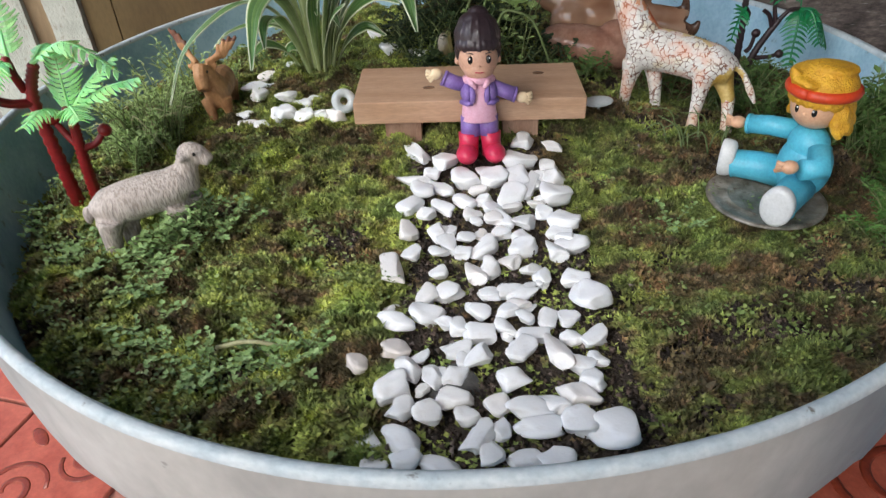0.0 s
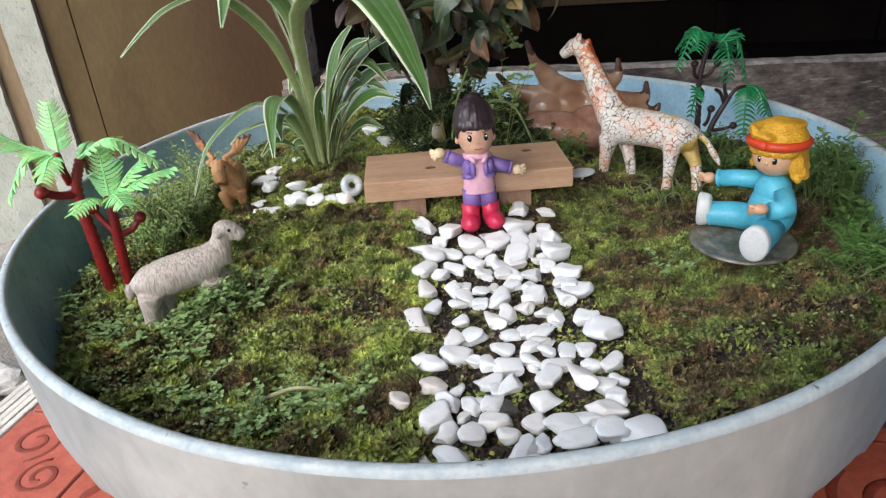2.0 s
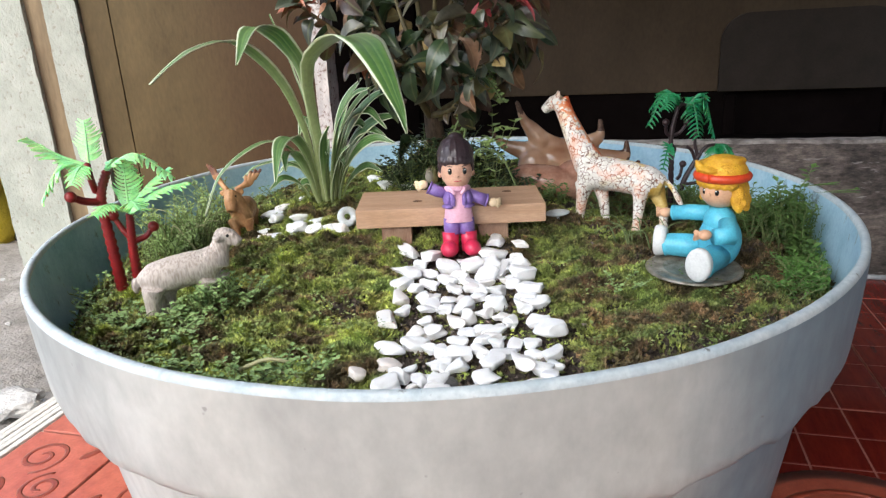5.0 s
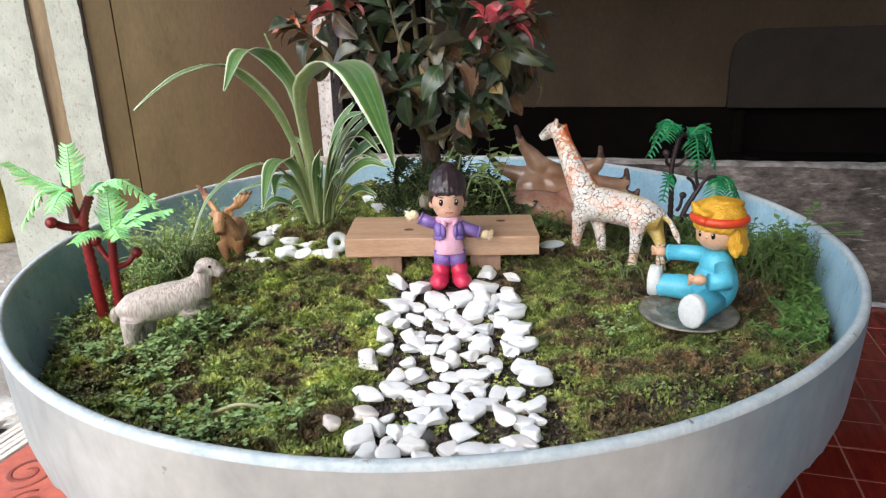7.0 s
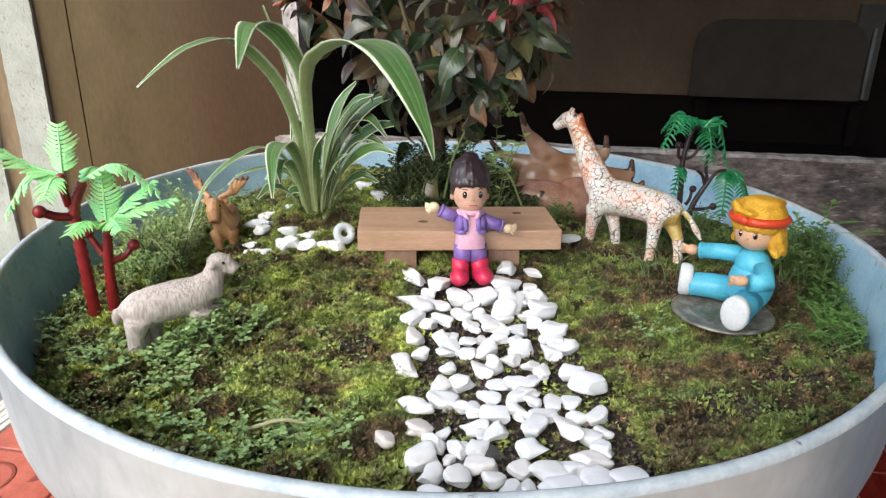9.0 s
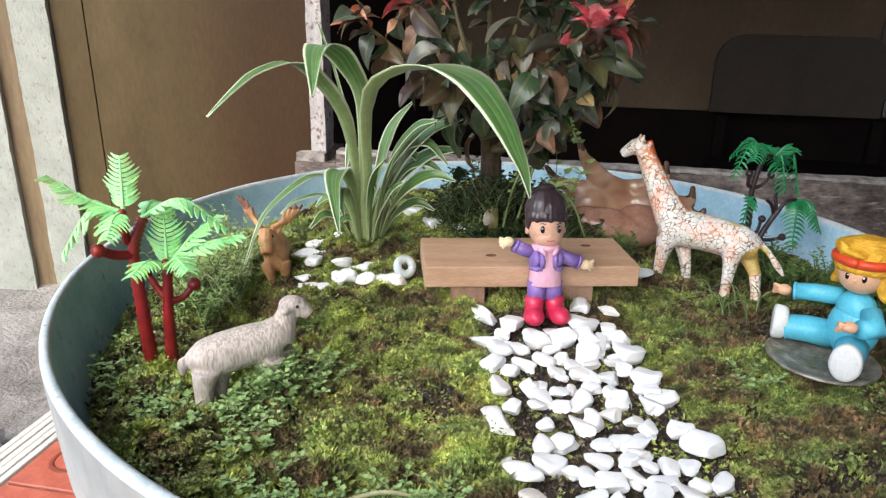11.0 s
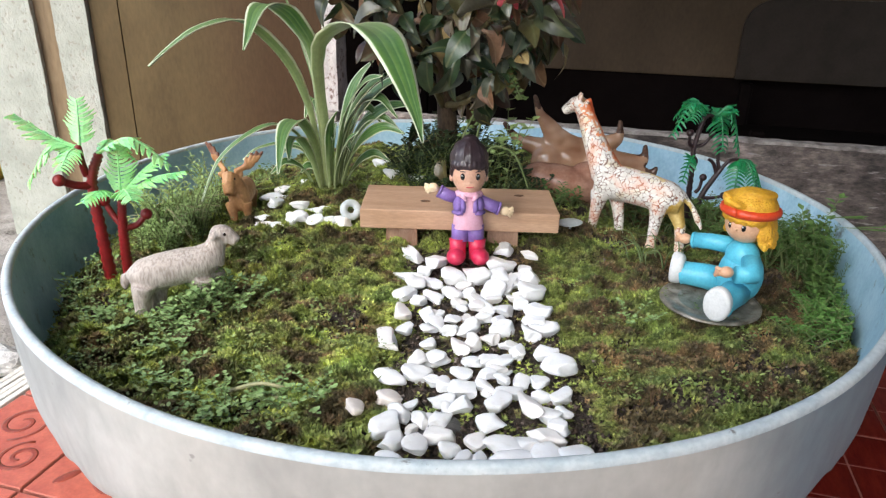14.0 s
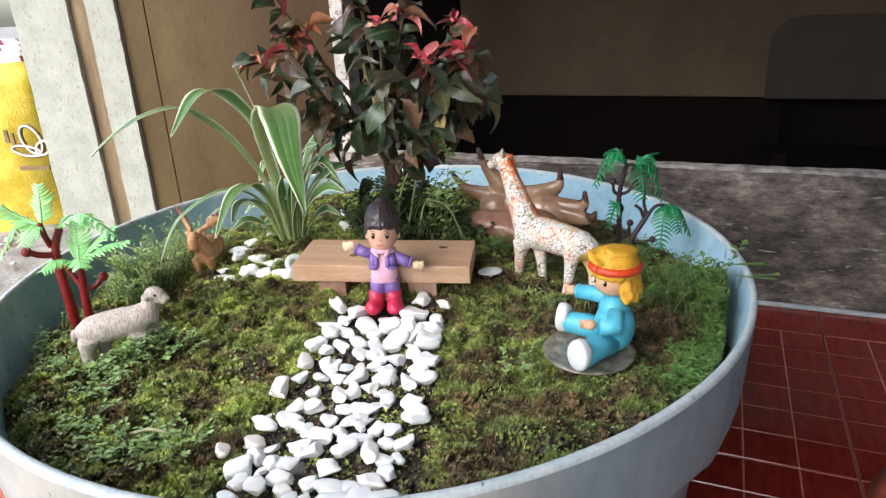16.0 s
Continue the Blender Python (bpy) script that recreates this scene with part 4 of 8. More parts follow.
def moss_tufts(count, seed):
    """Leafy moss shoots: each is a little rosette of four pointed leaves on the cushion."""
    r = np.random.RandomState(seed)
    rad, ang = 0.2890 * np.sqrt(r.rand(count)), 2 * np.pi * r.rand(count)
    x, y = CX + rad * RX * np.cos(ang), CY + rad * RY * np.sin(ang)
    clump = np.array([noise.noise(Vector((a * 75, b * 75, 2.0))) for a, b in zip(x, y)])
    bald = np.array([noise.noise(Vector((a * 26, b * 34, 9.0))) for a, b in zip(x, y)])
    strip = np.array([on_path(a, b) for a, b in zip(x, y)])
    rim = np.clip((rad - 0.262) / 0.012, 0, 1) * (x < -0.19) * (y > 0.30)
    keep = (r.rand(count) > 0.9 * rim) & (r.rand(count) < np.clip(1.05 - 2.4 * np.clip(bald - 0.14 + 0.10 * np.clip((x - 0.06) / 0.05, 0, 1) + 0.05 * np.clip((x - 0.15) / 0.05, 0, 1), 0, 1), 0.12, 1)) & (r.rand(count) > strip * 0.93)
    x, y, clump, strip = x[keep], y[keep], clump[keep], strip[keep]
    count = len(x)
    z = np.array([ground_z(a, b) for a, b in zip(x, y)])
    h = np.clip(0.0028 + 0.0046 * clump + 0.0022 * r.rand(count), 0.0008, 0.0085) * (1 - 0.55 * strip)
    w = (0.0007 + 0.0011 * r.rand(count)) * np.where(r.rand(count) < 0.12, 1.6, 1.0)
    spin = 2 * np.pi * r.rand(count)
    lx, ly = 0.5 * (r.rand(count) - 0.5) * h, 0.5 * (r.rand(count) - 0.5) * h
    v = np.zeros((count, 4, 3, 3))
    for k in range(4):
        a = spin + 2 * np.pi * k / 4 + 0.5 * r.rand(count)
        out = w * (0.8 + 0.9 * r.rand(count))
        low = h * (0.25 + 0.45 * r.rand(count))
        ca, sa = np.cos(a), np.sin(a)
        v[:, k, 0] = np.stack([x + lx * 0.5 - sa * w * 0.75, y + ly * 0.5 + ca * w * 0.75, z + low], 1)
        v[:, k, 1] = np.stack([x + lx * 0.5 + sa * w * 0.75, y + ly * 0.5 - ca * w * 0.75, z + low], 1)
        v[:, k, 2] = np.stack([x + lx + ca * out, y + ly + sa * out, z + h * (0.70 + 0.45 * r.rand(count))], 1)
    f = np.arange(count * 12).reshape(-1, 3)
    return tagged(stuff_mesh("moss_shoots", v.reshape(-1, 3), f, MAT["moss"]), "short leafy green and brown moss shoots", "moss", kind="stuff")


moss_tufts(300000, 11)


def leaflets(count, seed):
    """Tiny rounded leaves of creeping weeds that lie scattered over the moss, thickest on the left and along the front."""
    r = np.random.RandomState(seed)
    vs, n = [], 0
    while n < count:
        rad, ang = 0.283 * math.sqrt(r.rand()), 2 * math.pi * r.rand()
        x, y = CX + rad * RX * math.cos(ang), CY + rad * RY * math.sin(ang)
        thick = 0.06 + 2.2 * noise.noise(Vector((x * 24, y * 24, 4.0))) + (0.35 if x < -0.11 else 0.0) + (0.25 if rad > 0.24 else 0) - (0.22 if x > 0.06 else 0)
        if r.rand() > thick or on_path(x, y) > 0.3:
            continue
        z = ground_z(x, y)
        for k in range(r.randint(3, 7)):
            a = 2 * math.pi * r.rand()
            l = 0.0011 + 0.0018 * r.rand() ** 2
            w = l * (0.28 + 0.16 * r.rand())
            px, py = x + r.normal(0, 0.0022), y + r.normal(0, 0.0022)
            pz = z + 0.0035 + 0.0055 * r.rand()
            tilt = r.uniform(-0.25, 0.55)
            d = Vector((math.cos(a), math.sin(a), tilt))
            s = Vector((-math.sin(a), math.cos(a), r.uniform(-0.4, 0.4)))
            p = Vector((px, py, pz))
            for q in (p, p + d * l * 0.42 + s * w, p + d * l * 0.85 + s * w * 0.7, p + d * l, p + d * l * 0.85 - s * w * 0.7, p + d * l * 0.42 - s * w):
                vs.append(q[:])
            n += 1
    v = np.array(vs)
    return tagged(stuff_mesh("creeping_weed", v, np.arange(len(v)).reshape(-1, 6), MAT["leaflet"]), "creeping weed with tiny rounded green leaves", "weed", kind="stuff")


leaflets(9000, 5)


def crumbs(count, seed):
    """Crumbs of brown soil between the pebbles and on the bald spots."""
    r = np.random.RandomState(seed)
    corner = np.array([(1, 0, -0.6), (-0.5, 0.87, -0.5), (-0.5, -0.87, -0.6), (0.1, 0.1, 0.9)])
    vs = []
    while len(vs) < count:
        x, y = CX + r.uniform(-0.27, 0.27), CY + r.uniform(-0.29, 0.2)
        if math.hypot((x - CX) / RX, (y - CY) / RY) > 0.284:
            continue
        bare = max(on_path(x, y), 3.0 * (noise.noise(Vector((x * 26, y * 34, 9.0))) - 0.12 + 0.10 * (x > 0.06)))
        if r.rand() > bare:
            continue
        s = 0.0006 + 0.0016 * r.rand() ** 2.5
        turn = np.array(Euler((r.uniform(0, 6), r.uniform(0, 6), r.uniform(0, 6))).to_matrix())
        vs.append((corner * r.uniform(0.7, 1.2, (4, 3)) * s) @ turn + (x, y, ground_z(x, y) + 0.4 * s + 0.0005))
    v = np.concatenate(vs)
    f = (np.array([(0, 1, 3), (1, 2, 3), (2, 0, 3), (0, 2, 1)])[None] + 4 * np.arange(len(vs))[:, None, None]).reshape(-1, 3)
    return tagged(stuff_mesh("soil_crumbs", v, f, MAT["crumb"]), "loose brown soil crumbs on bare ground", "soil", kind="stuff")


crumbs(16000, 8)


# ---- white pebbles of the path ----
def pebble_mesh(seed):
    """A tumbled marble chip: a ball flattened by a few random facets, then worn smooth; one unit across."""
    q = random.Random(seed)
    bm = bmesh.new()
    bmesh.ops.create_icosphere(bm, subdivisions=3, radius=0.66)
    planes = []
    for k in range(q.randint(5, 8)):
        a, z = 2 * math.pi * (k + q.uniform(-0.35, 0.35)) / 6, q.uniform(-0.45, 0.45)
        planes.append((Vector((math.cos(a), math.sin(a), z)).normalized(), q.uniform(0.29, 0.54)))
    for k in range(3):
        planes.append((Vector((q.uniform(-0.35, 0.35), q.uniform(-0.35, 0.35), 1 if k < 2 else -1)).normalized(), q.uniform(0.34, 0.46)))
    for v in bm.verts:
        for no, far in planes:
            over = v.co.dot(no) - far
            if over > 0:
                v.co -= no * over
    for v in bm.verts:
        v.co += noise.noise_vector(v.co * 2.2 + Vector((0, seed * 2.3, 0))) * 0.15 + noise.noise_vector(v.co * 5 + Vector((seed, 0, 0))) * 0.030
    for _ in range(1):
        bmesh.ops.smooth_vert(bm, verts=bm.verts, factor=0.35, use_axis_x=True, use_axis_y=True, use_axis_z=True)
    for axis in range(3):
        lo, hi = min(v.co[axis] for v in bm.verts), max(v.co[axis] for v in bm.verts)
        for v in bm.verts:
            v.co[axis] = (v.co[axis] - (lo + hi) / 2) / (hi - lo)
    me = bpy.data.meshes.new("pebble")
    bm.to_mesh(me)
    bm.free()
    me.polygons.foreach_set("use_smooth", [True] * len(me.polygons))
    return me


PEBBLES = [pebble_mesh(s) for s in range(24)]
for me in PEBBLES:
    me.materials.append(MAT["pebble"])
PINK = pebble_mesh(40)
PINK.materials.append(MAT["pebble_pink"])
stone_rng = random.Random(21)


def pebble(x, y, length, width, turn, group="white pebbles of the path", mesh=None):
    ob = new("pebble", mesh or stone_rng.choice(PEBBLES))
    thick = min(max(min(length, width) * stone_rng.uniform(0.62, 0.85), 0.0035), 0.0105)
    rest = ground_z(x, y) + thick * 0.34 + 0.0012 + 0.0015 * stone_rng.random()
    ob.matrix_basis = pose(x, y, rest, stone_rng.uniform(-10, 10), stone_rng.uniform(-10, 10), turn) @ Matrix.Diagonal((length * 1.20, width * 1.30, thick, 1))
    look_of = "pinkish cream pebble bedded in moss" if mesh else "smooth white marble pebble bedded in moss"
    return tagged(ob, look_of, "pebble", group)


BACK = "white pebbles round the leafy plant"
pebble(-0.0205, 0.3885, 0.0218, 0.0120, -48)
pebble(-0.0225, 0.3635, 0.0196, 0.0078, -25)
pebble(-0.0030, 0.3780, 0.0149, 0.0143, -49)
pebble(-0.0100, 0.3680, 0.0090, 0.0078, -34)
pebble(-0.0055, 0.3515, 0.0173, 0.0078, -53)
pebble(-0.0155, 0.3460, 0.0139, 0.0115, -52)
pebble(-0.0225, 0.3315, 0.0151, 0.0107, 66)
pebble(-0.0140, 0.3240, 0.0095, 0.0078, -31)
pebble(-0.0035, 0.3310, 0.0151, 0.0078, -55)
pebble(0.0085, 0.3605, 0.0159, 0.0133, -55)
pebble(0.0275, 0.3605, 0.0164, 0.0145, 41)
pebble(0.0475, 0.3940, 0.0121, 0.0110, 61)
pebble(0.0435, 0.3780, 0.0203, 0.0130, 11)
pebble(0.0665, 0.3895, 0.0132, 0.0078, -28)
pebble(0.0625, 0.3735, 0.0109, 0.0078, -24)
pebble(0.0420, 0.3575, 0.0170, 0.0126, -62)
pebble(0.0360, 0.3365, 0.0220, 0.0118, 64)
pebble(0.0485, 0.3500, 0.0243, 0.0078, 73)
pebble(0.0555, 0.3590, 0.0090, 0.0078, 60)
pebble(0.0635, 0.3550, 0.0136, 0.0124, -65)
pebble(0.0605, 0.3375, 0.0163, 0.0159, 16)
pebble(0.0090, 0.3340, 0.0113, 0.0092, 18)
pebble(0.0200, 0.3360, 0.0094, 0.0078, 31)
pebble(0.0125, 0.3225, 0.0101, 0.0078, 15)
pebble(0.0250, 0.3255, 0.0100, 0.0078, -54)
pebble(0.0245, 0.3125, 0.0090, 0.0078, -54)
pebble(0.0300, 0.3135, 0.0164, 0.0078, -74)
pebble(0.0405, 0.3105, 0.0126, 0.0094, 4)
pebble(0.0280, 0.3010, 0.0090, 0.0078, 22)
pebble(0.0520, 0.3175, 0.0090, 0.0078, 65)
pebble(0.0630, 0.3115, 0.0158, 0.0107, -11)
pebble(0.0585, 0.3010, 0.0127, 0.0078, 0)
pebble(0.0635, 0.2895, 0.0165, 0.0109, 3)
pebble(0.0540, 0.2820, 0.0122, 0.0078, -60)
pebble(-0.0230, 0.3075, 0.0177, 0.0092, -75)
pebble(-0.0195, 0.2855, 0.0118, 0.0078, 65)
pebble(-0.0305, 0.2735, 0.0242, 0.0095, -76)
pebble(-0.0065, 0.3025, 0.0115, 0.0091, 65)
pebble(-0.0020, 0.2965, 0.0200, 0.0078, -77)
pebble(-0.0060, 0.2860, 0.0090, 0.0078, -37)
pebble(0.0085, 0.2975, 0.0090, 0.0078, 8)
pebble(0.0070, 0.2840, 0.0090, 0.0078, 0)
pebble(0.0185, 0.2875, 0.0175, 0.0102, 53)
pebble(0.0190, 0.2710, 0.0120, 0.0090, -60)
pebble(0.0120, 0.2665, 0.0151, 0.0078, -72)
pebble(0.0380, 0.2870, 0.0154, 0.0111, 41)
pebble(0.0385, 0.2975, 0.0090, 0.0078, -23)
pebble(0.0300, 0.2745, 0.0096, 0.0078, -17)
pebble(0.0400, 0.2680, 0.0090, 0.0078, 59)
pebble(0.0450, 0.2610, 0.0103, 0.0078, 56)
pebble(-0.0055, 0.2685, 0.0090, 0.0078, 38)
pebble(0.0605, 0.2600, 0.0126, 0.0078, 0)
pebble(0.0635, 0.2450, 0.0178, 0.0130, -59)
pebble(-0.0280, 0.2475, 0.0101, 0.0078, 54)
pebble(-0.0250, 0.2305, 0.0158, 0.0081, -11)
pebble(-0.0110, 0.2500, 0.0131, 0.0093, 68)
pebble(-0.0015, 0.2515, 0.0112, 0.0101, 45)
pebble(-0.0120, 0.2355, 0.0140, 0.0112, -20)
pebble(-0.0025, 0.2305, 0.0090, 0.0078, 8)
pebble(0.0040, 0.2265, 0.0090, 0.0078, -90)
pebble(0.0120, 0.2385, 0.0122, 0.0078, -30)
pebble(0.0180, 0.2505, 0.0090, 0.0078, 7)
pebble(0.0280, 0.2525, 0.0103, 0.0098, 63)
pebble(0.0345, 0.2495, 0.0134, 0.0078, 35)
pebble(0.0315, 0.2405, 0.0095, 0.0078, -38)
pebble(0.0250, 0.2360, 0.0090, 0.0078, 45)
pebble(0.0240, 0.2250, 0.0099, 0.0078, -63)
pebble(0.0130, 0.2220, 0.0133, 0.0096, 16)
pebble(0.0025, 0.2135, 0.0125, 0.0078, 13)
pebble(0.0110, 0.2070, 0.0132, 0.0078, 40)
pebble(0.0015, 0.1975, 0.0102, 0.0078, 69)
pebble(0.0440, 0.2315, 0.0121, 0.0078, 83)
pebble(0.0535, 0.2315, 0.0103, 0.0078, 24)
pebble(0.0520, 0.2185, 0.0090, 0.0078, -51)
pebble(0.0620, 0.2185, 0.0119, 0.0078, 30)
pebble(0.0365, 0.2205, 0.0146, 0.0078, 18)
pebble(0.0300, 0.2105, 0.0128, 0.0099, 73)
pebble(0.0445, 0.2085, 0.0196, 0.0078, -78)
pebble(0.0545, 0.2020, 0.0090, 0.0081, -24)
pebble(0.0570, 0.1925, 0.0098, 0.0078, -48)
pebble(-0.0245, 0.2135, 0.0106, 0.0090, 24, mesh=PINK)
pebble(-0.0185, 0.2010, 0.0114, 0.0093, -36)
pebble(-0.0080, 0.1975, 0.0107, 0.0084, -54)
pebble(-0.0245, 0.1910, 0.0130, 0.0119, 0)
pebble(0.0010, 0.1850, 0.0137, 0.0078, -8)
pebble(0.0045, 0.1765, 0.0090, 0.0078, -45)
pebble(-0.0205, 0.1800, 0.0110, 0.0078, 29)
pebble(-0.0100, 0.1765, 0.0092, 0.0090, -58)
pebble(-0.0335, 0.1670, 0.0153, 0.0078, -61)
pebble(-0.0200, 0.1645, 0.0141, 0.0086, -20)
pebble(-0.0180, 0.1560, 0.0100, 0.0078, -22)
pebble(-0.0055, 0.1530, 0.0149, 0.0078, -8)
pebble(0.0250, 0.1935, 0.0114, 0.0078, 14)
pebble(0.0180, 0.1810, 0.0090, 0.0078, -53)
pebble(0.0310, 0.1785, 0.0178, 0.0093, 16)
pebble(0.0390, 0.1800, 0.0120, 0.0078, -45)
pebble(0.0325, 0.1695, 0.0167, 0.0078, 3)
pebble(0.0500, 0.1855, 0.0160, 0.0089, -38)
pebble(0.0480, 0.1695, 0.0114, 0.0105, -65)
pebble(0.0595, 0.1660, 0.0166, 0.0134, 7)
pebble(0.0095, 0.1660, 0.0152, 0.0078, 52)
pebble(0.0180, 0.1690, 0.0090, 0.0078, 53)
pebble(0.0135, 0.1585, 0.0102, 0.0078, -77)
pebble(0.0260, 0.1555, 0.0115, 0.0078, 14)
pebble(0.0365, 0.1550, 0.0129, 0.0078, -9)
pebble(-0.0290, 0.1545, 0.0090, 0.0078, 7)
pebble(-0.0405, 0.2055, 0.0090, 0.0078, -8, mesh=PINK)
pebble(-0.1390, 0.4355, 0.0143, 0.0090, -25, BACK)
pebble(-0.1280, 0.4260, 0.0090, 0.0090, -53, BACK)
pebble(-0.1195, 0.4370, 0.0115, 0.0093, -42, BACK)
pebble(-0.1110, 0.4360, 0.0130, 0.0110, -20, BACK)
pebble(-0.0985, 0.4330, 0.0125, 0.0100, 30, BACK)
pebble(-0.0880, 0.4340, 0.0095, 0.0085, 10, BACK)
pebble(-0.0765, 0.4320, 0.0130, 0.0125, -58, BACK)
pebble(-0.1390, 0.4745, 0.0230, 0.0114, -90, BACK)
pebble(-0.1355, 0.4945, 0.0102, 0.0078, 32, BACK)
pebble(-0.1220, 0.5165, 0.0101, 0.0078, -48, BACK)
pebble(-0.0540, 0.5800, 0.0277, 0.0202, -32, BACK)
pebble(-0.0420, 0.5275, 0.0234, 0.0151, 35, BACK)
pebble(-0.0240, 0.5125, 0.0221, 0.0078, -18, BACK)
pebble(-0.1460, 0.4930, 0.0200, 0.0130, 20, BACK)
pebble(-0.1400, 0.5150, 0.0150, 0.0090, 50, BACK)
pebble(-0.1450, 0.4500, 0.0120, 0.0080, -20, BACK)
pebble(-0.1160, 0.4640, 0.0150, 0.0100, 25, BACK)
pebble(-0.1045, 0.4560, 0.0130, 0.0085, -35, BACK)
pebble(-0.0960, 0.4660, 0.0100, 0.0070, 10, BACK)
# small white chips wedged between the larger pebbles
for _ in range(26):
    py = 0.165 + 0.21 * stone_rng.random()
    px = 0.022 - 0.03 * (py - 0.30) + stone_rng.uniform(-0.04, 0.04)
    size = 0.004 + 0.003 * stone_rng.random()
    pebble(px, py, size * 1.4, size, stone_rng.uniform(0, 180))


# ---- figures: one plain mesh each ----
def fused(shape, voxel, rounds):
    """Melts the forms of a shape into one skin; returns its vertices and faces."""
    tmp = shape.object("blank", [MAT["white"]])
    md = tmp.modifiers.new("fuse", "REMESH")
    md.mode, md.voxel_size = "VOXEL", voxel
    sm = tmp.modifiers.new("even", "SMOOTH")
    sm.iterations, sm.factor = rounds, 0.5
    ev = tmp.evaluated_get(bpy.context.evaluated_depsgraph_get())
    me = ev.to_mesh()
    vs = [v.co.copy() for v in me.vertices]
    fs = [tuple(p.vertices) for p in me.polygons]
    ev.to_mesh_clear()
    old = tmp.data
    bpy.data.objects.remove(tmp)
    bpy.data.meshes.remove(old)
    return vs, fs


def set_origin(ob, at):
    """Moves the object's origin to its base without moving the mesh."""
    ob.data.transform(Matrix.Translation(-Vector(at)))
    ob.location = at
    return ob


def sheep():
    s = Shape()
    s.tube([(-0.1865, 0.302, 0.2465), (-0.180, 0.3035, 0.2485), (-0.170, 0.307, 0.2495), (-0.157, 0.312, 0.2515), (-0.147, 0.316, 0.2530), (-0.1415, 0.3185, 0.2575)],
           [0.0055, 0.0096, 0.0113, 0.0111, 0.0102, 0.0082], seg=18)
    s.tube([(-0.1435, 0.3180, 0.2525), (-0.1395, 0.3200, 0.2615), (-0.1372, 0.3215, 0.2680)], [0.0098, 0.0064, 0.0054])
    s.ball((-0.1358, 0.3218, 0.2692), (0.0072, 0.0060, 0.0058))
    s.tube([(-0.133, 0.322, 0.2687), (-0.1285, 0.3215, 0.2657), (-0.1262, 0.3210, 0.2637)], [0.0056, 0.0042, 0.0034])
    s.ball((-0.1385, 0.3150, 0.2697), (0.0034, 0.0036, 0.0020), turn=(25, 0, 30))
    s.ball((-0.1385, 0.3285, 0.2697), (0.0034, 0.0036, 0.0020), turn=(-25, 0, -30))
    for x, y in ((-0.1795, 0.2965), (-0.1745, 0.3085), (-0.1485, 0.3105), (-0.145, 0.3215)):
        s.tube([(x + 0.002, y + 0.001, 0.244), (x + 0.0005, y, 0.234), (x, y - 0.0005, 0.2225)], [0.0074, 0.0052, 0.0046])
    s.ball((-0.190, 0.301, 0.2450), (0.0026, 0.0026, 0.0056))
    out = Shape()
    out.add(*fused(s, 0.0011, 5), 0)
    for sy in (-0.0056, 0.0056):
        out.ball((-0.1322, 0.3218 + sy * 0.9, 0.2704), 0.0010, 1, seg=8, rings=6)
    ob = out.object("sheep_figure", [MAT["sheep"], MAT["eye"]])
    return tagged(set_origin(ob, (-0.163, 0.31, 0.2225)), "small cream plastic sheep standing on moss", "toy sheep")


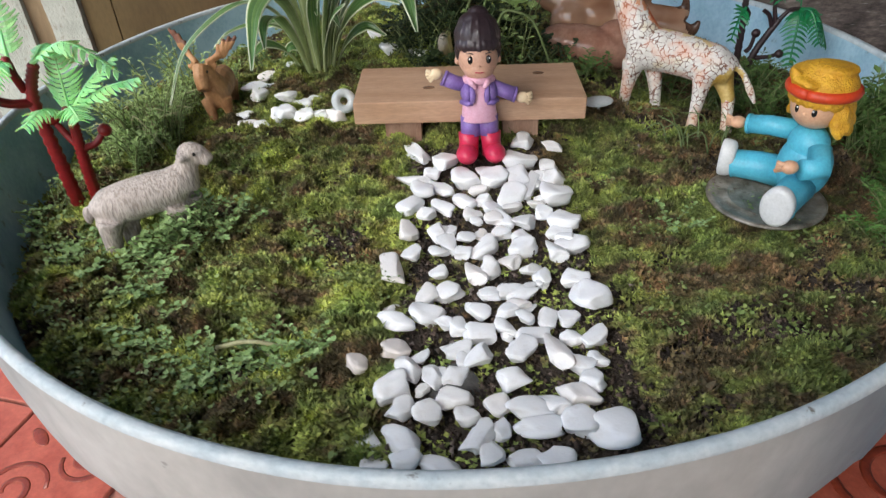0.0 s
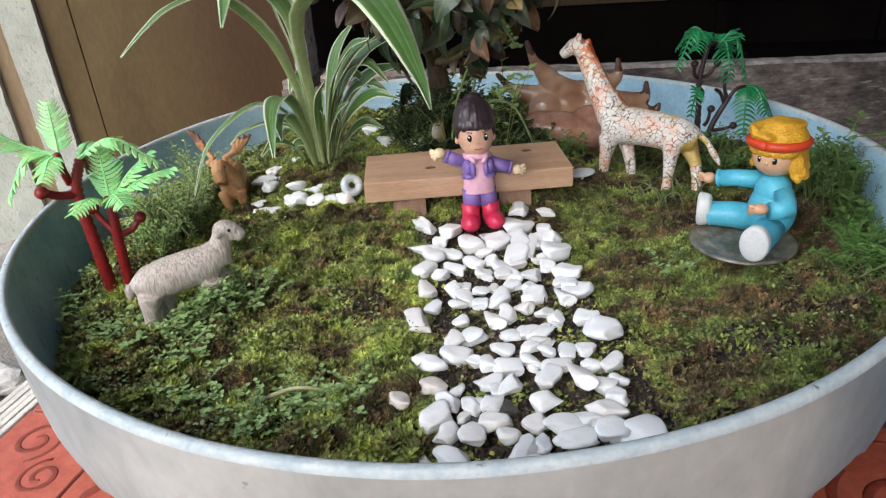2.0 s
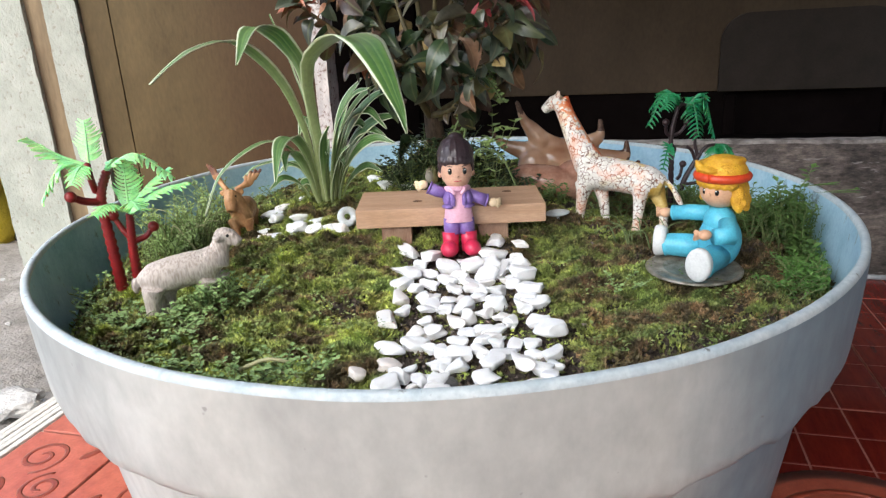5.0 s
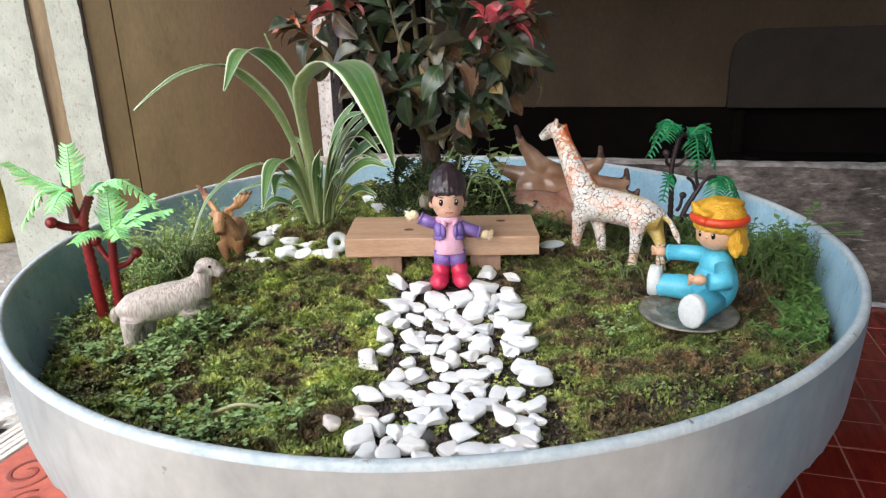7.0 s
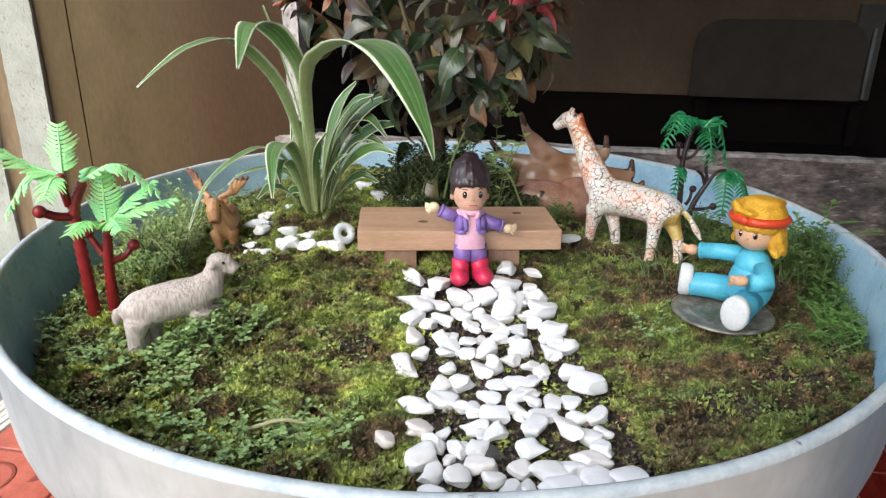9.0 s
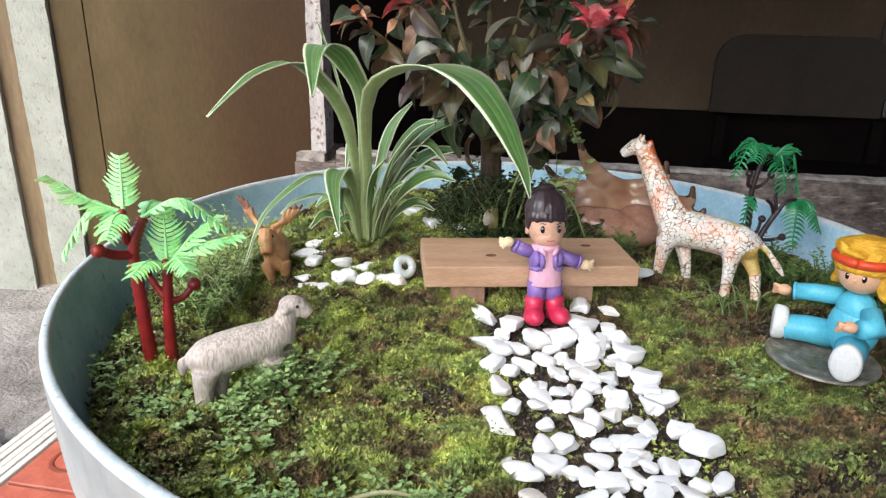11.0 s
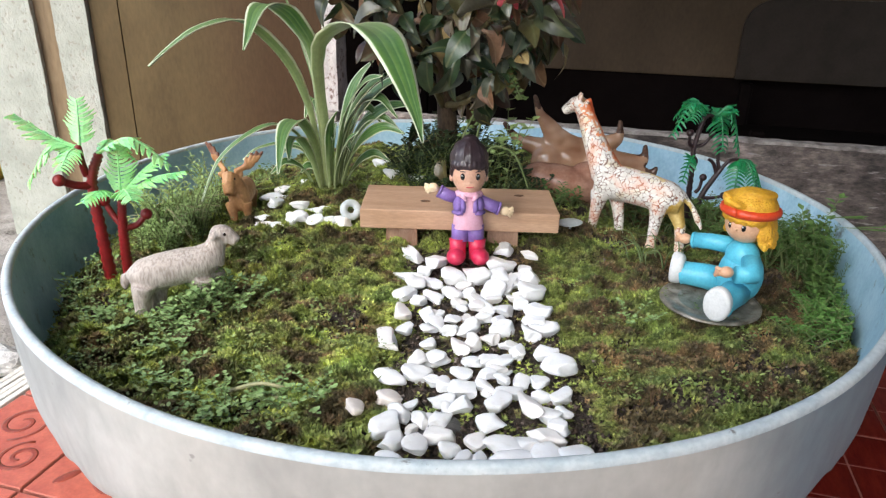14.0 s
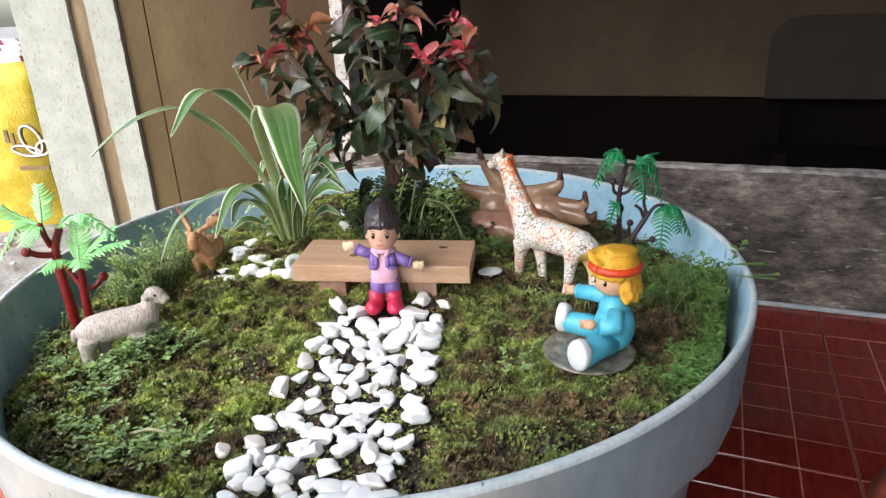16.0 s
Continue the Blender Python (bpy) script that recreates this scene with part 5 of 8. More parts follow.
def giraffe():
    s = Shape()
    s.tube([(0.1245, 0.4560, 0.2690), (0.130, 0.4545, 0.2690), (0.145, 0.4480, 0.2700), (0.162, 0.4390, 0.2675), (0.178, 0.4300, 0.2640), (0.187, 0.4260, 0.2610)],
           [0.0094, 0.0130, 0.0141, 0.0136, 0.0129, 0.0086], seg=18)
    s.tube([(0.134, 0.4550, 0.2760), (0.1265, 0.4640, 0.2930), (0.1190, 0.4730, 0.3130), (0.1135, 0.4790, 0.3270)], [0.0132, 0.0100, 0.0078, 0.0066])
    s.tube([(0.1140, 0.4790, 0.3280), (0.1085, 0.4820, 0.3265), (0.1030, 0.4855, 0.3215), (0.1005, 0.4870, 0.3195)], [0.0064, 0.0060, 0.0044, 0.0036])
    for dy in (-0.0030, 0.0030):
        s.tube([(0.1125, 0.4790 + dy, 0.3310), (0.1118, 0.4790 + dy, 0.3362)], [0.0015, 0.0013], seg=8)
        s.ball((0.1165, 0.4790 + 1.9 * dy, 0.3300), (0.0018, 0.0026, 0.0014), seg=10, rings=6)
    for top, knee, foot in (((0.129, 0.4500, 0.262), (0.1265, 0.4510, 0.243), (0.1250, 0.4520, 0.2215)), ((0.143, 0.4560, 0.262), (0.1455, 0.4480, 0.243), (0.1470, 0.4420, 0.2200)),
                            ((0.170, 0.4270, 0.260), (0.1675, 0.4240, 0.243), (0.1645, 0.4200, 0.2220)), ((0.183, 0.4320, 0.258), (0.1870, 0.4220, 0.243), (0.1850, 0.4110, 0.2240))):
        s.tube([top, Vector(top).lerp(Vector(knee), 0.6), knee, Vector(knee).lerp(Vector(foot), 0.5), foot], [0.0082, 0.0054, 0.0045, 0.0036, 0.0042])
    s.tube([(0.188, 0.4260, 0.2660), (0.1925, 0.4190, 0.2610), (0.1938, 0.4080, 0.2545), (0.1940, 0.3985, 0.2500)], [0.0026, 0.0021, 0.0026, 0.0013])
    out = Shape()
    out.add(*fused(s, 0.0012, 4), 0)
    count = len(out.f)
    ridge = curve_points([(0.1165, 0.4795, 0.3300), (0.1215, 0.4740, 0.3150), (0.1290, 0.4660, 0.2970), (0.1390, 0.4580, 0.2855)], 16)
    out.tube([p + Vector((0.0016, 0.0006, 0.0008)) for p in ridge], [0.0026 - 0.00006 * i + 0.0003 * (i % 2) for i in range(17)], 1, seg=10)
    for dy in (-0.0050, 0.0045):
        out.ball((0.1095, 0.4815 + dy, 0.3285), 0.0010, 4, seg=8, rings=6)
    back = ridge + curve_points([(0.1390, 0.4570, 0.2850), (0.1540, 0.4460, 0.2830), (0.1720, 0.4340, 0.2770)], 10)
    for i in range(count):
        c = sum((Vector(out.v[k]) for k in out.f[i]), Vector()) / len(out.f[i])
        n = noise.noise(c * 260) * 0.5 + noise.noise(c * 700) * 0.3
        d = min((c - p).length for p in ridge)
        far = min((c - p).length for p in back)
        if (c - Vector((0.1850, 0.4240, 0.2545))).length < 0.0120 + 0.003 * n and c.y < 0.431:
            out.s[i] = 2
        elif d < 0.0084 + 0.0080 * n and c.z < 0.3285:
            out.s[i] = 1 if d < 0.0062 + 0.003 * n else 5
        elif far < 0.0030 + 0.009 * n:
            out.s[i] = 3
    ob = out.object("giraffe_figure", [MAT["giraffe"], MAT["mane"], MAT["giraffe_yellow"], MAT["giraffe_line"], MAT["eye"], MAT["giraffe_orange"]])
    return tagged(set_origin(ob, (0.155, 0.435, 0.222)), "white plastic giraffe with crackled paint and orange mane", "toy giraffe")


def moose():
    s = Shape()
    s.tube([(-0.1665, 0.4500, 0.2480), (-0.1665, 0.4580, 0.2500), (-0.1680, 0.4740, 0.2520), (-0.1695, 0.4920, 0.2500), (-0.170, 0.5, 0.2480)], [0.0068, 0.0105, 0.0112, 0.0100, 0.0055], seg=16)
    s.tube([(-0.1675, 0.4600, 0.2540), (-0.1705, 0.4560, 0.2630), (-0.1720, 0.4540, 0.2680)], [0.0105, 0.0088, 0.0076])
    s.tube([(-0.1725, 0.4545, 0.2700), (-0.1722, 0.4490, 0.2630), (-0.1715, 0.4455, 0.2565)], [0.0074, 0.0066, 0.0050])
    for x, y, fx, fy in ((-0.1735, 0.4530, -0.1665, 0.4430), (-0.1590, 0.4550, -0.1570, 0.4530), (-0.1745, 0.4920, -0.1750, 0.4900), (-0.1640, 0.4930, -0.1640, 0.4930)):
        s.tube([(x, y, 0.2480), ((x + fx) / 2, (y + fy) / 2, 0.2390), (fx, fy, 0.2250)], [0.0060, 0.0038, 0.0031])
    # antlers: a beam, a cupped palm and four points that stand up from its outer edge
    for sgn, tip in ((-1, Vector((-0.1935, 0.4700, 0.2855))), (1, Vector((-0.1470, 0.4650, 0.2800)))):
        root = Vector((-0.1725 + 0.004 * sgn, 0.4570, 0.2715))
        d = tip - root
        s.tube([root, root + d * 0.30, root + d * 0.55], [0.0026, 0.0023, 0.0030], seg=10)
        s.ball(root + d * 0.66, (0.0062, 0.0020, 0.0036), turn=(0, -35 * sgn, 12 * sgn), seg=14, rings=8)
        for k in range(4):
            e = root + d * (0.52 + 0.16 * k) + Vector((sgn * 0.0016 * k, 0.001, 0.0092 - 0.0018 * abs(k - 1.4)))
            s.tube([root + d * (0.46 + 0.14 * k), e], [0.0022, 0.0013], seg=8)
    for sgn in (-1, 1):
        s.ball((-0.1725 + 0.0085 * sgn, 0.4580, 0.2690), (0.0045, 0.0016, 0.0024), turn=(0, -20 * sgn, 0), seg=12, rings=6)
    out = Shape()
    out.add(*fused(s, 0.0008, 2), 0)
    for i, f in enumerate(out.f):
        c = sum((Vector(out.v[k]) for k in f), Vector()) / len(f)
        n = 0.002 * noise.noise(c * 240)
        if c.z > 0.2835 + n or c.z < 0.2335 + n or (c - Vector((-0.1710, 0.4440, 0.2540))).length < 0.0034 + n:
            out.s[i] = 2
    for sgn in (-1, 1):
        out.ball((-0.1724 + 0.0060 * sgn, 0.4490, 0.2682), 0.0010, 1, seg=8, rings=6)
    ob = out.object("moose_figure", [MAT["moose"], MAT["eye"], MAT["moose_dark"]])
    set_origin(ob, (-0.167, 0.455, 0.225))
    ob.matrix_basis = pose(-0.1655, 0.457, 0.2205) @ Matrix.Diagonal((0.84, 0.9, 1.06, 1))
    return tagged(ob, "small tan rubber moose with broad antlers", "toy moose")


def standing_doll():
    """A plain toy doll with spread arms: boots, trousers, shirt, open jacket, round head, bobbed hair."""
    s = Shape()
    skin, hair, purple, pink, red, eye, white, hand_skin = range(8)
    for x, sp in ((-0.0075, -4), (0.0075, 4)):
        s.ball((x + sp * 0.0003, -0.0040, 0.0062), (0.0068, 0.0098, 0.0062), red)
        s.tube([(x, 0.0015, 0.0040), (x * 0.92, 0.0020, 0.0130), (x * 0.90, 0.0020, 0.0185)], [0.0064, 0.0061, 0.0066], red, 16)
        s.tube([(x * 0.75, 0.0020, 0.0170), (x * 0.70, 0.0020, 0.0290)], [0.0062, 0.0064], purple, 16)
    s.tube([(0, 0.0015, 0.0258), (0, 0.0015, 0.0266), (0, 0.0015, 0.0380), (0, 0.0015, 0.0480), (0, 0.0015, 0.0520)], [0.0104, 0.0112, 0.0100, 0.0086, 0.0056], pink, 24, 0.80)
    # open jacket: two short flaps, a back, and a thin dark hem on each
    for sgn in (-1, 1):
        s.ball((0.0072 * sgn, 0.0004, 0.0440), (0.0042, 0.0086, 0.0064), purple, seg=18)
        s.tube([(0.0044 * sgn, -0.0070, 0.0388), (0.0042 * sgn, -0.0078, 0.0430), (0.0048 * sgn, -0.0066, 0.0480)], [0.0016, 0.0018, 0.0014], purple, 10)
        s.tube([(0.0044 * sgn, -0.0068, 0.0384), (0.0078 * sgn, -0.0062, 0.0380), (0.0108 * sgn, -0.0010, 0.0384)], [0.0016, 0.0017, 0.0016], purple, 10)
    s.ball((0.0, 0.0050, 0.0440), (0.0104, 0.0062, 0.0078), purple)
    s.tube([(-0.0080, 0.0015, 0.0478), (-0.0150, 0.0005, 0.0500), (-0.0205, -0.0005, 0.0528)], [0.0042, 0.0044, 0.0046], purple, 16)
    s.tube([(-0.0200, -0.0005, 0.0526), (-0.0213, -0.0005, 0.0533)], [0.0049, 0.0049], purple, 16)
    s.tube([(0.0080, 0.0015, 0.0470), (0.0150, 0.0005, 0.0435), (0.0212, -0.0005, 0.0412)], [0.0042, 0.0044, 0.0046], purple, 16)
    s.tube([(0.0209, -0.0005, 0.0413), (0.0222, -0.0005, 0.0409)], [0.0049, 0.0049], purple, 16)
    for c, sgn, lift in (((-0.0256, -0.0008, 0.0556), -1, 0.40), ((0.0262, -0.0012, 0.0393), 1, -0.35)):
        c = Vector(c)
        s.ball(c, (0.0040, 0.0026, 0.0034), hand_skin, seg=14, rings=8)
        for k in range(4):
            a = lift * sgn + (k - 1.2) * 0.40
            s.tube([c, c + Vector((sgn * 0.0062 * math.cos(a), -0.0006, 0.0062 * math.sin(a) + 0.0005))], [0.0015, 0.0011], hand_skin, 8)
    ring = [(0.0078 * math.cos(a), 0.0010 + 0.0066 * math.sin(a), 0.0512) for a in np.linspace(0, 2 * math.pi, 25)]
    s.tube(ring, 0.0025, pink, 10)
    for sgn in (-1, 1):
        s.tube([(0.0064 * sgn, -0.0030, 0.0515), (0.0046 * sgn, -0.0072, 0.0500), (0.0022 * sgn, -0.0080, 0.0470)], [0.0020, 0.0018, 0.0010], pink, 10)
    # head with a long soft jaw, ears, and a tall smooth cap of hair with a cut fringe
    s.ball((0, 0.0000, 0.0640), (0.0119, 0.0112, 0.0124), skin, seg=28, rings=18)
    s.ball((0, -0.0016, 0.0590), (0.0098, 0.0092, 0.0080), skin, seg=24, rings=14)
    for sgn in (-1, 1):
        s.ball((0.0122 * sgn, 0.0020, 0.0625), (0.0018, 0.0020, 0.0027), skin, seg=10, rings=6)
    s.ball((0, -0.0111, 0.0600), (0.0010, 0.0008, 0.0008), skin, seg=10, rings=6)
    cap = Shape()
    cap.ball((0, 0.0025, 0.0752), (0.0137, 0.0134, 0.0150), seg=28, rings=18, low=-0.42, high=1.0)
    cap.ball((0, 0.0068, 0.0670), (0.0130, 0.0092, 0.0110), seg=24, rings=14)
    cap.ball((0.0005, 0.0030, 0.0888), (0.0062, 0.0058, 0.0042), seg=18, rings=10)
    cap.ball((-0.0030, 0.0028, 0.0858), (0.0088, 0.0086, 0.0044), turn=(0, -18, 0), seg=16, rings=8)
    for sgn in (-1, 1):
        cap.ball((0.0115 * sgn, 0.0010, 0.0680), (0.0024, 0.0040, 0.0054), seg=14, rings=8)
    for k in range(11):
        a = (k - 5) * 0.235
        cap.ball((0.0124 * math.sin(a), -0.0110 * math.cos(a) + 0.0012, 0.0716 + 0.0005 * math.sin(k * 2.3)), (0.0024, 0.0019, 0.0034), seg=10, rings=8)
    for k in range(14):
        a = k * 0.449 + 0.1 * math.sin(k * 2.1)
        p = [Vector((0.0138 * math.sin(a) * math.cos(e), 0.0025 - 0.0135 * math.cos(a) * math.cos(e), 0.0750 + 0.0151 * math.sin(e))) for e in (-0.2, 0.25, 0.7, 1.1)]
        cap.tube(p, [0.0004, 0.0007, 0.0006, 0.0003], seg=6)
    s.add(*fused(cap, 0.0006, 3), hair)
    for sgn in (-1, 1):
        s.ball((0.0053 * sgn, -0.0101, 0.0640), (0.0016, 0.0008, 0.0024), eye, seg=12, rings=8)
        # white dot: a highlight painted on each eye
        s.ball((0.0057 * sgn, -0.0107, 0.0648), (0.0005, 0.0003, 0.0006), white, seg=8, rings=6)
        s.tube([(0.0036 * sgn, -0.0108, 0.0672), (0.0054 * sgn, -0.0106, 0.0680), (0.0072 * sgn, -0.0096, 0.0676)], 0.00032, hair, 6)
    s.tube([(x, -0.0107 + 0.25 * abs(x), 0.0566 + 28 * x * x) for x in np.linspace(-0.0026, 0.0026, 7)], 0.0003, red, 6)
    ob = s.object("standing_doll_figure", [MAT[k] for k in ("skin", "hair_dark", "purple", "pink", "red", "eye", "white", "hand_skin")])
    ob.matrix_basis = pose(0.0205, 0.3805, 0.2265, -11, 0, 2)
    return tagged(ob, "toy doll in purple jacket, pink shirt and red boots", "toy doll")


def sitting_doll():
    """A plain toy doll that sits with spread legs: turquoise suit, pale soles, yellow hair under a cap."""
    s = Shape()
    skin, cyan, white, yellow, band, eye = range(6)
    # local axes: x to its front
    s.ball((-0.0010, 0, 0.0170), (0.0140, 0.0150, 0.0190), cyan, seg=24, rings=14)
    s.ball((0.0000, 0, 0.0305), (0.0102, 0.0122, 0.0110), cyan, seg=24, rings=14)
    for sgn, ang in ((-1, -30), (1, 46)):
        d = Vector((math.cos(radians(ang)), math.sin(radians(ang)), 0))
        hip = Vector((0.004, 0.0085 * sgn, 0.0085))
        s.tube([hip, hip + d * 0.014 + Vector((0, 0, 0.001)), hip + d * 0.026 + Vector((0, 0, 0.0005)), hip + d * 0.0285], [0.0092, 0.0086, 0.0080, 0.0084], cyan, 18)
        s.tube([hip + d * u + Vector((0, 0, 0.0030)) for u in (0.0268, 0.0276, 0.0295, 0.0335, 0.0350, 0.0355)], [0.0060, 0.0074, 0.0082, 0.0085, 0.0080, 0.0066], white, 26, 1.34)
    # arms
    s.tube([(0.0005, -0.0115, 0.0330), (0.0110, -0.0220, 0.0318), (0.0195, -0.0295, 0.0300)], [0.0058, 0.0056, 0.0053], cyan, 16)
    s.tube([(0.0190, -0.0291, 0.0301), (0.0203, -0.0303, 0.0298)], 0.0058, cyan, 16)
    s.tube([(0.0000, 0.0115, 0.0330), (0.0030, 0.0200, 0.0255), (0.0125, 0.0205, 0.0262)], [0.0058, 0.0066, 0.0056], cyan, 16)
    for c, d in (((0.0245, -0.0340, 0.0292), Vector((0.75, -0.6, 0))), ((0.0185, 0.0195, 0.0275), Vector((0.9, -0.4, -0.1)))):
        c = Vector(c)
        s.ball(c, (0.0046, 0.0042, 0.0036), skin, seg=14, rings=8)
        for k in range(4):
            q = d.normalized() * 0.0066 + Vector((0, 0, (k - 1.5) * 0.0022)) + Vector((-d.y, d.x, 0)) * (k - 1.5) * 0.001
            s.tube([c, c + q], [0.0018, 0.0012], skin, 8)
    # head, turned a little to its right
    h = Vector((0.0010, -0.0005, 0.0530))
    e = Matrix.Rotation(radians(36), 3, "Z")

    def at(x, y, z):
        return h + e @ Vector((x * 0.86, y * 0.84, z * 0.92))

    s.ball(at(0, 0, 0), (0.0134, 0.0129, 0.0128), skin, turn=(0, 0, 36), seg=28, rings=18)
    s.ball(at(0.0148, 0, -0.0018), (0.0012, 0.0014, 0.0012), skin, seg=10, rings=6)
    hair = Shape()
    hair.ball(at(-0.0045, 0, 0.0010), (0.0148, 0.0156, 0.0142), 0, turn=(0, 0, 36), seg=28, rings=16)
    for k in range(40):
        a = 2 * math.pi * k / 40
        front = math.cos(a) > 0.42 or (math.sin(a) < 0 and math.cos(a) > -0.30)
        if front:
            hair.ball(at(-0.0014 + 0.0154 * math.cos(a), 0.0164 * math.sin(a), 0.0048 + 0.0008 * (k % 2)), (0.0026, 0.0026, 0.0032), seg=10, rings=8)
            continue
        low = -0.0020 - 0.0030 * ((k * 0.618) % 1) - 0.0012 * max(0, -math.cos(a))
        r = 0.0152 + 0.0012 * (k % 2)
        hair.ball(at(-0.0014 + r * math.cos(a), r * 1.05 * math.sin(a), low), (0.0034, 0.0034, 0.0086), turn=(10 * math.sin(a), 10 * math.cos(a), 0), seg=10, rings=8)
        hair.ball(at(-0.0014 + 1.20 * r * math.cos(a + 0.05), 1.20 * r * math.sin(a + 0.05), low - 0.0040 - 0.001 * (k % 3)), (0.0028, 0.0028, 0.0044), turn=(25 * math.sin(a), 25 * math.cos(a), 0), seg=8, rings=6)
    hair.ball(at(-0.0015, 0, 0.0120), (0.0160, 0.0162, 0.0110), turn=(0, 0, 36), seg=28, rings=14)
    hair.ball(at(-0.0015, 0, 0.0195), (0.0115, 0.0118, 0.0050), turn=(0, 0, 36), seg=24, rings=10)
    hair.tube([at(0.0120, -0.0100, 0.0150), at(0.0150, -0.0140, 0.0220)], [0.0040, 0.0008], seg=10)
    for k in range(40):
        a, b = k * 2.4, 0.25 + 0.9 * ((k * 0.618) % 1)
        hair.ball(at(-0.0015 + 0.0172 * math.cos(a) * math.cos(b), 0.0178 * math.sin(a) * math.cos(b), 0.0125 + 0.0112 * math.sin(b)), (0.0046, 0.0044, 0.0022), seg=8, rings=6)
    vs, fs = fused(hair, 0.0007, 3)
    s.add(vs, fs, yellow)
    s.tube([at(-0.0015 + 0.0180 * math.cos(a), 0.0186 * math.sin(a), 0.0098) for a in np.linspace(0, 2 * math.pi, 37)], 0.0030, band, 10)
    for sgn in (-1, 1):
        s.ball(at(0.0140, 0.0054 * sgn, 0.0000), (0.0008, 0.0015, 0.0022), eye, turn=(0, 0, 36 + 22 * sgn), seg=12, rings=8)
        # small white ball painted in as the eye's glint
        s.ball(at(0.0150, 0.0050 * sgn, 0.0010), 0.0005, white, seg=8, rings=6)
        s.tube([at(0.0147, 0.0030 * sgn, 0.0030), at(0.0140, 0.0056 * sgn, 0.0040), at(0.0124, 0.0080 * sgn, 0.0034)], 0.0003, eye, 6)
    ob = s.object("sitting_doll_figure", [MAT[k] for k in ("skin2", "cyan", "white", "yellow", "band", "eye")])
    ob.matrix_basis = pose(0.1895, 0.3200, 0.2320, 0, 0, 182) @ Matrix.Scale(0.965, 4)
    return tagged(ob, "toy doll in turquoise suit and yellow cap, seated on a disc", "toy doll")


def disc():
    me_pts = [(0.002, 0.0), (0.0358, 0.0), (0.0368, 0.0006), (0.0370, 0.0016), (0.0362, 0.0026), (0.0335, 0.0028), (0.0325, 0.0021), (0.0245, 0.0020), (0.0238, 0.0025), (0.0228, 0.0020), (0.001, 0.0020)]
    vs, fs, seg = [], [], 72
    for r, z in me_pts:
        vs += [(r * math.cos(2 * math.pi * j / seg), r * math.sin(2 * math.pi * j / seg), z) for j in range(seg)]
    for i in range(len(me_pts) - 1):
        for j in range(seg):
            k = (j + 1) % seg
            fs.append((i * seg + j, i * seg + k, (i + 1) * seg + k, (i + 1) * seg + j))
    ob = mesh_object("disc", [(0.84 * x, 0.84 * y, 0.7 * z) for x, y, z in vs], fs, MAT["disc"])
    ob.matrix_basis = pose(0.1740, 0.3190, 0.2290, 1.5, 0, 0)
    return tagged(ob, "round tarnished disc with a raised rim, lying on moss", "disc")


def bench():
    b = thing("bench", (0.0145, 0.4265, 0.222), "small pale pine bench on two block legs", "bench")
    bm = box((0.1465, 0.0590, 0.0148), (0, 0, 0.0322), 0.0010)
    plank = part("plank", bm, MAT["bench"], b)
    plank.rotation_euler = (radians(1.0), radians(0.5), radians(-0.6))
    for x in (-0.0430, 0.0330):
        part("leg", box((0.0235, 0.050, 0.0275), (x, 0.002, 0.0110), 0.0008), MAT["bench_leg"], b)
    for x, y in ((-0.026, -0.008), (0.047, 0.012)):
        k = Shape()
        k.ball((x, y, 0.0394), (0.0042, 0.0026, 0.0010), seg=16, rings=6)
        k.object("knot", [MAT["knot"]], plank, "dark wood knot")
    return b


